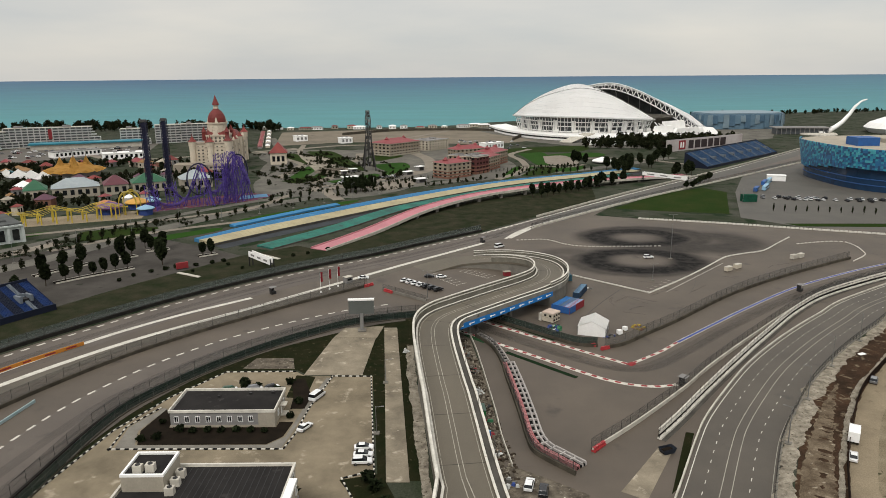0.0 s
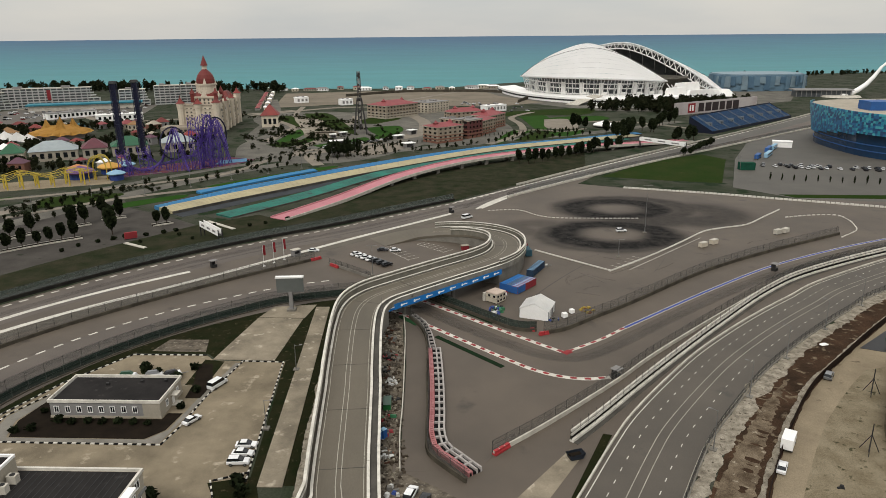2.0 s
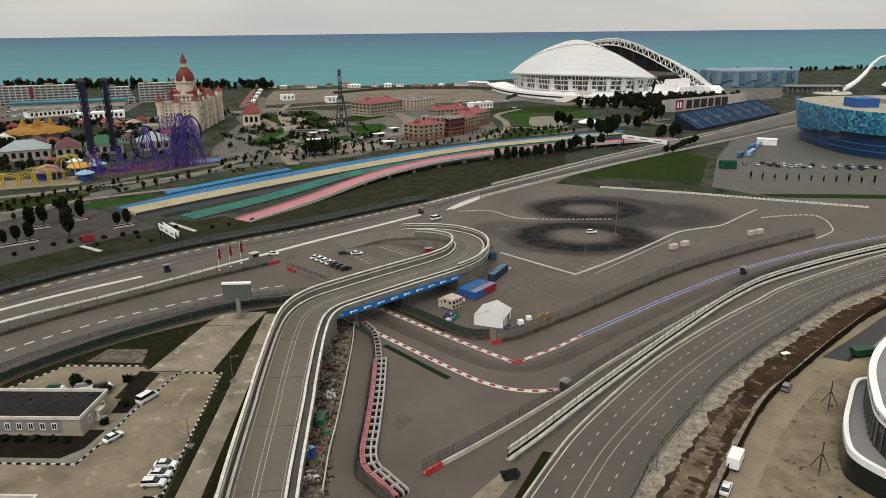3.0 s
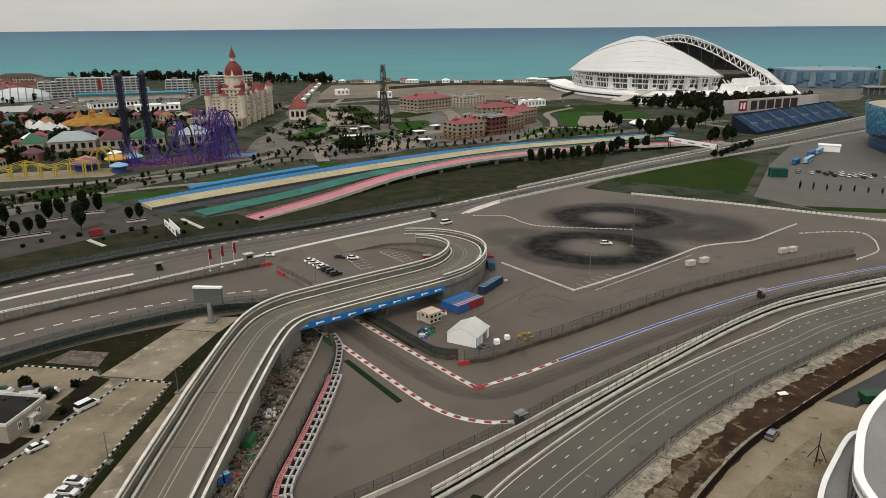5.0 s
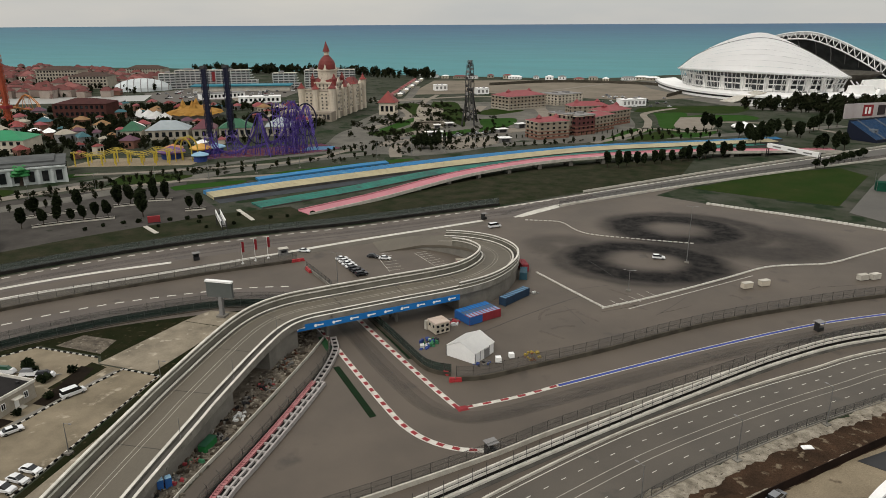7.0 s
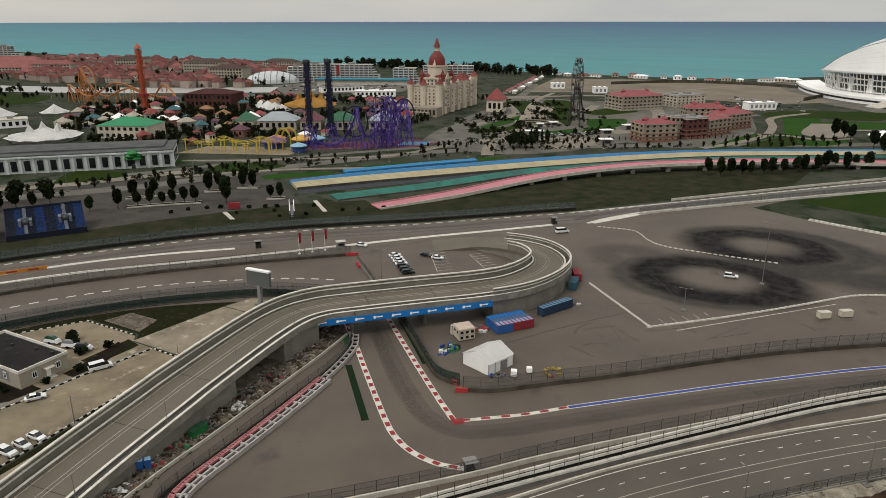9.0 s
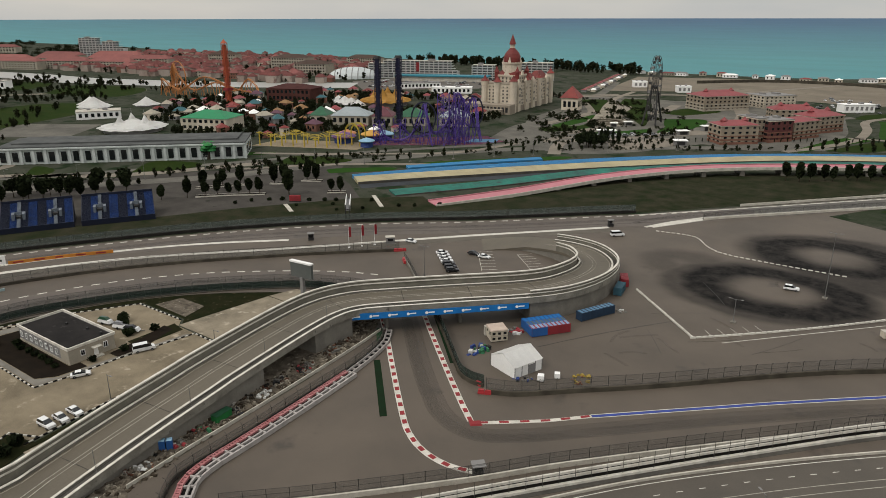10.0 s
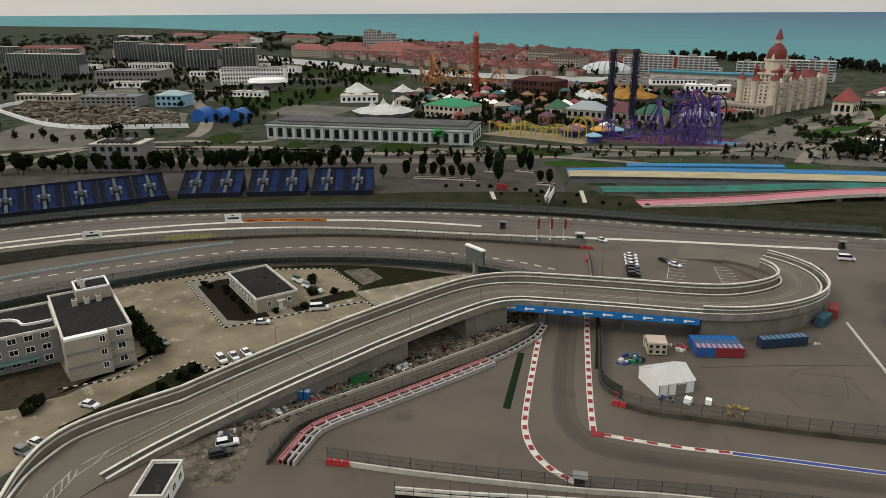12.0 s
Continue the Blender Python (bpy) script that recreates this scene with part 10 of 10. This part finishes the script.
GARDENS = (
    [(-276, 253), (-295, 268), (-278, 270), (-268, 261)],
    [(-236, 291), (-253, 316), (-224, 328), (-220, 308)],
    [(-333, 220), (-350, 235), (-336, 248), (-308, 231)],
    [(-450, 290), (-560, 300), (-600, 420), (-520, 440)],
    [(-700, 470), (-760, 540), (-660, 570), (-600, 500)],
    [(-820, 430), (-900, 500), (-820, 540), (-760, 480)],
)
HALLS = ((-820, 362, 54, 44, 12, 6), (-1270, 345, 52, 40, 16, 6), (-1064, 250, 50, 46, 14, 6), (-925, 470, 58, 30, 12, 6), (-800, 468, 40, 26, 18, 9), (-1000, 330, 54, 60, 20, 8), (-730, 250, 55, 40, 14, 6), (-1868, 757, 30, 120, 26, 12), (-2300, 560, 30, 120, 26, 12), (-1450, 420, 40, 90, 24, 9), (-560, 330, 40, 34, 12, 5), (-460, 400, 60, 34, 18, 6))
for nm, w, pts in INLAND:
    setting("road_inland_" + nm, sweep(bmesh.new(), smooth(pts, 5), [(w, -0.2), (w, 0.06), (-w, 0.06), (-w, -0.2)]), M_PATH, "pale paved road across the plain", "road")
for k, poly in enumerate(([(-760, 180), (-690, 150), (-650, 240), (-720, 280)], [(-820, 290), (-740, 330), (-780, 400), (-860, 350)], [(-640, 300), (-560, 260), (-520, 320), (-600, 370)], [(-480, 130), (-380, 70), (-350, 150), (-430, 190)], [(-430, 300), (-380, 330), (-420, 380), (-480, 340)], [(-1000, 420), (-900, 540), (-960, 570), (-1060, 460)], [(-1180, 250), (-1080, 290), (-1120, 340), (-1220, 310)])):
    setting("pavement_lot", flat(poly, -0.2, 0.05 + 0.002 * k), M_PAVE, "pale dusty paved lot on the plain", "car park")
for poly in GARDENS:
    c = smooth([*poly, poly[0]], 4)[:-1]
    setting("ground_garden", flat(xy(c), -0.2, 0.075), M_GRASS, "dark green garden plot before the hall", "lawn")
for x, y, a, L, W, H in HALLS:
    block("low_hall", x, y, a, L, W, H, 1, M_WHITE, M_PALE, "low white hall with a flat roof", flat_roof=True, group="low white halls")

# red-roofed terraces and houses towards the shore
M_ROSE = surf("faded_red_tiles", (0.198, 0.0693, 0.0594), (0.1584, 0.0561, 0.0495), 10, 0.8, vary=0.25)
for x, y, a, L in ((-1120, 640, 20, 90), (-1060, 690, 25, 80), (-980, 720, 22, 80), (-1150, 720, 20, 90), (-1230, 680, 15, 90), (-1080, 780, 25, 90), (-1000, 800, 22, 80), (-1250, 780, 20, 90), (-1380, 430, 50, 100), (-1330, 380, 50, 100), (-1300, 470, 48, 90), (-1450, 500, 40, 100), (-1180, 850, 20, 100), (-1600, 620, 30, 120), (-1800, 700, 25, 140), (-2000, 780, 25, 140), (-1750, 880, 20, 130), (-2200, 700, 20, 150), (-1500, 250, 60, 120)):
    block("red_roof_terrace", x, y, a, L, 18, 13, 4, M_BEIGE, M_ROSE, "four-storey apartment terrace with a red roof", roof_h=6, group="red-roofed terraces", bays=14)
TOWN = [(-980, 660), (-560, 720), (-500, 780), (-640, 960), (-900, 1080), (-1250, 1080), (-1300, 900)]
n = 0
while n < 70:
    x, y = RNG.uniform(-1300, -500), RNG.uniform(660, 1080)
    s = RNG.uniform(11, 20)
    if inside(x, y, TOWN):
        cottage(x, y, RNG.choice((20, 110)) + RNG.uniform(-12, 12), s, s * 0.7, RNG.uniform(5, 10), RNG.choice((M_BEIGE, M_CREAM, M_BRICK)), M_ROSE, "small red-roofed town house", "town houses", 2)
        n += 1
far_town = thing("far_town", "dense quarter of small red-roofed houses by the shore", "houses", Matrix(), "", "stuff")
FT = random.Random(77)
wv, wf, rv, rf = [], [], [], []
QUARTER = [(-1020, 640), (-560, 700), (-470, 790), (-560, 960), (-900, 1110), (-1320, 1100), (-1420, 880), (-1250, 700)]
n = 0
while n < 620:
    x, y = FT.uniform(-1420, -470), FT.uniform(640, 1110)
    if not inside(x, y, QUARTER) or (x + 552) ** 2 + (y - 818) ** 2 < 75**2 or (x > -600 and 800 < y < 930) or y < 668 + max(0, (x + 700) * 0.32) or (x + 1228) ** 2 + (y - 850) ** 2 < 50**2:
        continue
    n += 1
    a, L, W, H = radians(FT.choice((20, 110)) + FT.uniform(-10, 10)), FT.uniform(8, 17), FT.uniform(7, 11), FT.uniform(5, 10)
    c, d = math.cos(a), math.sin(a)
    at = lambda u, v, z: (x + u * c - v * d, y + u * d + v * c, z)
    b = len(wv)
    wv += [at(u * L / 2, v * W / 2, z) for z in (-0.1, H) for u, v in ((-1, -1), (1, -1), (1, 1), (-1, 1))]
    wf += [tuple(b + i for i in q) for q in ((0, 1, 5, 4), (1, 2, 6, 5), (2, 3, 7, 6), (3, 0, 4, 7))]
    b = len(rv)
    rv += [at(u * (L / 2 + 0.5), v * (W / 2 + 0.5), H) for u, v in ((-1, -1), (1, -1), (1, 1), (-1, 1))] + [at(u * L * 0.25, 0, H + W * 0.38) for u in (-1, 1)]
    rf += [tuple(b + i for i in q) for q in ((0, 1, 5, 4), (1, 2, 5), (2, 3, 4, 5), (3, 0, 4), (3, 2, 1, 0))]
for nm, v, f, mt in (("wall", wv, wf, surf("town_render", (0.24, 0.185, 0.155), (0.34, 0.29, 0.25), 30, 0.9, spot=(0.15, 0.10, 0.085), spots=0.58)), ("roof", rv, rf, surf("town_roof_tiles", (0.155, 0.058, 0.052), (0.115, 0.050, 0.046), 26, 0.85, spot=(0.20, 0.115, 0.10), spots=0.6))):
    o = new(nm, mesh_of(nm, v, f, mt))
    o.parent = far_town
for x, y, a, L, W, H in ((-760, 900, 20, 60, 34, 18), (-640, 830, 20, 50, 30, 16), (-700, 1010, 10, 60, 24, 14), (-930, 900, 30, 50, 26, 18)):
    block("town_block", x, y, a, L, W, H, 4, M_BEIGE, surf("brown_town_roof", (0.0792, 0.0561, 0.0462), None, 8, 0.9) if x == -760 else bpy.data.materials["brown_town_roof"], "large brown-roofed town building", roof_h=5, group="town buildings")
hotel(-1245, 838, 35, 44, 18, 13, "tall white balcony hotel beyond the red roofs", 2)
hotel(-1210, 862, 35, 40, 18, 11, "white balcony hotel beyond the red roofs", 3)

# low buildings strung along the shore
for k in range(34):
    x = -280 + 22 * k + RNG.uniform(-6, 6)
    y = 1118 + RNG.uniform(-14, 10) + (max(0, x) * 0.32)
    if x < 80 or x > 480:
        cottage(x, y, RNG.uniform(-10, 20), RNG.uniform(8, 22), 8, RNG.uniform(3, 6), RNG.choice((M_WHITE, M_BEIGE, M_CREAM)), RNG.choice((M_WHITE, M_REDROOF, M_GREYW, M_WHITE)), "low pale pavilion beside the beach", "beach pavilions", 1, 1.6)
MARKET = (M_PINKROOF, M_WHITE, M_ROSE, M_GREYW, M_PINKROOF, M_BEIGE)
for k in range(26):
    f = k / 26
    cottage(-213 - 54 * f + (k % 2) * 9, 826 + 236 * f, 102 + (k % 3) * 4, 9 + (k % 4), 5, 2.6, M_CREAM if k % 3 else M_GREYW, MARKET[k % 6], "small market stall with a pitched roof", "market rows", 1, 1.4)
setting("pavement_fairground", flat([(-202, 850), (-118, 895), (60, 850), (120, 900), (70, 1000), (44, 1104), (-60, 1110), (-238, 1058)], -0.1, 0.04), surf("dusty_field", (0.185, 0.160, 0.124), (0.140, 0.120, 0.094), 40, 1.0, fine=60, spot=(0.10, 0.088, 0.066), spots=0.62), "wide dusty bare field", "ground")
for x, y, a, L in ((-121, 884, 30, 15), (-183, 916, 30, 16), (56, 803, 38, 28)):
    block("low_white_hall", x, y, a, L, 11, 6.5, 1, M_WHITE, M_WHITE, "low white pavilion beside the dusty field", flat_roof=True, glass=M_GREYW)
barrier("fairground_ring", smooth([(-140, 1000), (-60, 1070), (60, 1060), (110, 990), (90, 900)], 6), 3.5, 2.0, M_WALLD, "dark curved fence round the fairground")
setting("pavement_hotel_lot", flat([(-430, 700), (-330, 790), (-360, 900), (-500, 880), (-520, 780)], -0.1, 0.04), M_ROAD, "large hotel car park", "car park")
for k in range(120):
    x, y = RNG.uniform(-500, -345), RNG.uniform(735, 890)
    if inside(x, y, [(-425, 710), (-340, 790), (-365, 890), (-495, 870), (-510, 785)]) and free(x, y, 4):
        car(x, y, 15 + RNG.uniform(-5, 5), *RNG.choice(((M_CARW, "car"), (M_CARD, "car"), (M_CARS, "suv"), (M_CARW, "suv"), (M_CARR, "car"))), z=0.05, far=True)

setting("pavement_wheel_lot", flat([(-92, 532), (-30, 582), (-38, 594), (-98, 546)], -0.1, 0.145), M_LOT2, "small car park by the big wheel", "car park")
for k in range(18):
    f = k / 17
    car(-80 + 44 * f + RNG.uniform(-1, 1), 545 + 38 * f + (4 if k % 2 else -2), 50 + RNG.uniform(-5, 5), *RNG.choice(((M_CARW, "car"), (M_CARD, "car"), (M_CARS, "suv"), (M_CARW, "suv"))), z=0.15, far=True)

for k in range(16):
    f = k / 15
    mast(-262 + 250 * f, 204 + 322 * f + 26 * math.sin(f * 3.14), 10.5, "tall slim promenade lamp", 1, 40)
for k in range(46):
    x, y = RNG.uniform(20, 110), RNG.uniform(790, 900)
    if x < 95 and free(x, y, 5):
        car(x, y, 25 + RNG.choice((0, 90)) + RNG.uniform(-4, 4), *RNG.choice(((M_CARW, "car"), (M_CARD, "car"), (M_CARS, "suv"), (M_CARW, "suv"))), z=0.05, far=True)

# ---- groves ----
def grove(name, poly, n, h, label, mat, rng, keep=None, wide=1.0):
    """Many far trees in one mesh: each a column of leaf clumps on a thin stem."""
    xs = [p[0] for p in poly]
    ys = [p[1] for p in poly]
    vs, fs = [], []
    k = 0
    tries = 0
    while k < n and tries < n * 40:
        tries += 1
        x, y = rng.uniform(min(xs), max(xs)), rng.uniform(min(ys), max(ys))
        if not inside(x, y, poly) or (keep and not keep(x, y)):
            continue
        k += 1
        s = h * rng.uniform(0.6, 1.25)
        v, f = leaves(rng, 84, s * 0.30 * wide, s * 0.30 * wide, s * 0.44, s * 0.48, s * 0.10)
        b = len(vs)
        vs += [p + Vector((x, y, 0)) for p in v]
        fs += [tuple(i + b for i in q) for q in f]
        b = len(vs)
        vs += [Vector((x + a * s * 0.02, y + c * s * 0.02, z)) for z in (0, s * 0.5) for a, c in ((-1, -1), (1, -1), (0, 1))]
        fs += [(b, b + 1, b + 4, b + 3), (b + 1, b + 2, b + 5, b + 4), (b + 2, b, b + 3, b + 5)]
    return tagged(new(name, mesh_of(name, vs, fs, mat)), label, "trees", "", "stuff")


TR = random.Random(5)
M_FARLEAF = surf("mixed_far_foliage", (0.0100, 0.0140, 0.0058), (0.0195, 0.0205, 0.0100), 14, 1.0, fine=30, spot=(0.034, 0.024, 0.017), spots=0.62, grit=0.35)


def clumped(x, y, size=1.0, bar=0.15):
    """True inside soft uneven patches, so that plants gather in beds and leave open ground."""
    u, v = x / size, y / size
    return math.sin(u * 0.071 + 1.3 * math.sin(v * 0.043)) * math.sin(v * 0.083 + 0.8 * math.sin(u * 0.037)) + 0.35 * math.sin(u * 0.19 + v * 0.16) > bar


def tree_row(name, lines, step, h, label, rng, wide=1.0):
    """Street trees at an even step along lines, with gaps."""
    vs, fs = [], []
    for pts in lines:
        for p, a in spaced(pts, step):
            if rng.random() < 0.22 or not free(p.x, p.y, 1):
                continue
            s = h * rng.uniform(0.75, 1.2)
            v, f = leaves(rng, 90, s * 0.27 * wide, s * 0.27 * wide, s * 0.44, s * 0.52, s * 0.10)
            b = len(vs)
            o = Vector((p.x + rng.uniform(-0.5, 0.5), p.y + rng.uniform(-0.5, 0.5), 0))
            vs += [q + o for q in v]
            fs += [tuple(i + b for i in q) for q in f]
            b = len(vs)
            vs += [o + Vector((c * s * 0.02, d * s * 0.02, z)) for z in (0, s * 0.5) for c, d in ((-1, -1), (1, -1), (0, 1))]
            fs += [(b, b + 1, b + 4, b + 3), (b + 1, b + 2, b + 5, b + 4), (b + 2, b, b + 3, b + 5)]
    return tagged(new(name, mesh_of(name, vs, fs, M_FARLEAF)), label, "trees", "", "stuff")


GARDEN = [(-120, 500), (-40, 560), (-20, 640), (-120, 760), (-260, 780), (-160, 600)]
BOULEVARD = smooth([(-300, 150), (-240, 240), (-187, 312), (-158, 379), (-107, 462), (-47, 512), (30, 566), (130, 620)])
grove("park_trees", PARK, 1050, 6.5, "dense dark trees between theme-park rides", M_FARLEAF, TR, lambda x, y: free(x, y, 2))
tree_row("street_trees", [shifted(BOULEVARD, 8.5), shifted(BOULEVARD, -8.5), shifted(BOULEVARD, 17)], 7.5, 4.6, "rows of dark trees along the boulevard", TR)
grove("verge_shrubs", [(-320, 150), (-240, 250), (-160, 372), (-60, 492), (40, 560), (20, 590), (-80, 535), (-190, 420), (-270, 300), (-350, 170)], 520, 1.6, "low dark shrub beds along the boulevard", M_FARLEAF, TR, lambda x, y: free(x, y, 2) and clumped(x, y, 0.55, 0.25), 2.6)
grove("hotel_garden_trees", GARDEN, 90, 5.0, "dark garden trees round the hotel", M_FARLEAF, TR, lambda x, y: free(x, y, 3) and clumped(x, y, 0.8, 0.2), 1.3)
grove("garden_shrubs", GARDEN, 900, 1.9, "dense low shrub beds in the hotel garden", M_FARLEAF, TR, lambda x, y: free(x, y, 3) and clumped(x, y, 0.8, 0.1), 2.8)
grove("shore_trees", [(-700, 1120), (-250, 1070), (-250, 1130), (-700, 1195)], 150, 15, "dark belt of tall trees by the shore", M_FARLEAF, TR)
grove("shore_trees_east", [(440, 1330), (1000, 1480), (1000, 1530), (440, 1385)], 120, 9, "low dark trees along the shore", M_FARLEAF, TR)
grove("stadium_trees", [(160, 800), (225, 770), (350, 835), (365, 870), (230, 880)], 230, 12, "dark clump of conifers before the stadium", M_FARLEAF, TR)
grove("town_trees", TOWN, 560, 9, "dark trees between the town houses", M_FARLEAF, TR)
grove("inland_trees", [(-1000, 60), (-420, 60), (-330, 200), (-400, 300), (-560, 420), (-620, 640), (-1200, 540), (-1300, 300)], 1700, 7.0, "dark tree belts and groves across the inland plain", M_FARLEAF, TR, lambda x, y: free(x, y, 3) and clumped(x, y, 1.6, 0.05) and not (-640 < x < -400 and 118 < y < 246))
grove("far_woods", [(-3000, 100), (-1400, 100), (-1300, 600), (-1500, 1150), (-2400, 1200), (-3400, 800)], 900, 12, "distant dark woods along the coast", M_FARLEAF, TR, lambda x, y: clumped(x, y, 4.0, 0.1), 2.6)
for x, y in ((120, 642), (126, 648), (130, 640), (143, 610), (148, 604), (150, 612), (151, 578), (155, 584), (148, 590), (178, 632), (184, 626), (172, 640), (186, 624), (166, 632), (214, 680), (206, 672), (222, 690), (198, 567), (192, 572), (205, 576), (186, 560), (160, 600), (158, 620), (164, 612), (196, 650), (200, 660)):
    tree("round", x, y, RNG.uniform(1.35, 1.75))
for k in range(16):
    tree("round", 62 + 5 * k + RNG.uniform(-1, 1), 470 + 4.2 * k + RNG.uniform(-3, 3), RNG.uniform(1.0, 1.4))
for k in range(11):
    tree("cypress", -72 + 2.2 * k + RNG.uniform(-2, 2), 520 + 1.0 * k + RNG.uniform(-4, 4), RNG.uniform(0.9, 1.2))
for k in range(46):
    tree("cypress", -62 + 3.6 * k, 532 + 2.2 * k + RNG.uniform(-0.5, 0.5) + (4 if k > 20 else 0), 0.34)
for k in range(8):
    tree("broad", 176 + 5 * k, 500 + 7 * k + RNG.uniform(-3, 3), 0.8)

# ---- curved building at the site edge ----
site = thing("curved_building", "white curved building with dark glazing and a lower terrace", "building", pose(0, 0, 0))
LOWP = smooth([(131.5, 171.5), (128.6, 170.3), (125.6, 166.6), (122.6, 161.9), (117.4, 153.4), (114, 146), (113, 141), (115.4, 135.3), (122, 126), (136, 114), (180, 108)], 5)
UPP = smooth([(158, 193), (146, 184.5), (138.2, 177.4), (132, 170.4), (126.2, 161.8), (121.5, 151.8), (118.8, 143.5), (120.5, 133), (130, 124), (146, 116), (180, 112)], 5)
close = [(205, 112), (205, 200), (170, 205)]
part("lower_storey", flat(xy(LOWP) + [(190, 112), (150, 172)], 0, 4.6), M_GLASS, site, "dark glazed lower storey")
part("terrace", flat(xy(shifted(LOWP, 0.6)) + [(190, 112), (150, 172)], 4.6, 5.0), M_GREYW, site, "grey terrace floor")
part("terrace_edge", sweep(bmesh.new(), LOWP, [(0.1, 3.8), (0.1, 5.9), (1.0, 5.9), (1.0, 3.8)]), M_WHITE, site, "white rounded terrace edge")
part("upper_storey", flat(xy(UPP) + close, 0, 11.5), M_GLASS, site, "dark glazed upper storey")
part("upper_roof", flat(xy(shifted(UPP, -0.3)) + close, 11.5, 12.2), M_GREYW, site)
part("upper_edge", sweep(bmesh.new(), UPP, [(-0.3, 10.8), (-0.3, 12.7), (1.1, 12.7), (1.1, 10.8)]), M_WHITE, site, "white rounded roof edge")
for p, a in spaced(UPP, 2.2):
    part("mullion", boxes((0, -0.1, 5, 0.18, 0.35, 5.5)), M_STEEL, site, "", pose(p.x, p.y, 0, 0, 0, a))
for x, y in ((122.4, 167.9), (108.9, 143.6)):
    t = thing("tripod_mast", "dark wooden tripod survey mast", "mast", pose(x, y, 0.06), "site masts")
    part("mast", rod(bmesh.new(), (0, 0, 0), (0, 0, 6.5), 0.14, 0.1, 6), M_DARK, t)
    for k in range(3):
        part("stay", rod(bmesh.new(), (2 * math.cos(k * 2.09), 2 * math.sin(k * 2.09), 0), (0, 0, 4), 0.09, 0.09, 5), M_DARK, t)
# flat near-black patch added for the dark area behind the hoarding
setting("pavement_pit_sheet", flat([(133, 193.2), (138.6, 190.6), (147, 197.5), (160, 210.5), (166, 222.5), (150, 208)], -0.2, 0.12), surf("near_black_patch", (0.010, 0.010, 0.011), (0.016, 0.015, 0.014), 3, 0.5, spec=0.4), "flat near-black patch on the ground behind the hoarding", "sheeting")
solo("white_sheet", box(bmesh.new(), 0, 0, 0, 2.4, 1.3, 0.25, 20, 0.7), M_WHITE, "crumpled white sheet on dug earth", "debris", pose(124.6, 195.4, 0.07))
t = thing("green_skip", "green steel skip beside the building", "skip", pose(143.5, 194, 0.06, 0, 0, 15))
part("tub", box(bmesh.new(), 0, 0, 0.6, 5.5, 2.4, 1.8, 0, 1.15), surf("green_skip_steel", (0.0128, 0.0704, 0.032), (0.0118, 0.0502, 0.0236), 2, 0.6), t)
part("skid", boxes((0, 0, 0, 5, 1.6, 0.6)), M_DARK, t)
for k in range(26):
    x, y = 86 + RNG.uniform(0, 26), 112 + RNG.uniform(0, 42)
    if x > 80 + (y - 112) * 0.55 + 6 and x < 110:
        solo("loose_stone", box(bmesh.new(), 0, 0, -0.05, RNG.uniform(0.4, 1.0), RNG.uniform(0.4, 0.9), RNG.uniform(0.25, 0.6), 0, 0.7), M_DEBRIS[6 if k % 3 else 0], "loose dark lump on sandy ground", "stone", pose(x, y, 0.06, 0, 0, RNG.uniform(0, 180)), "loose stones")
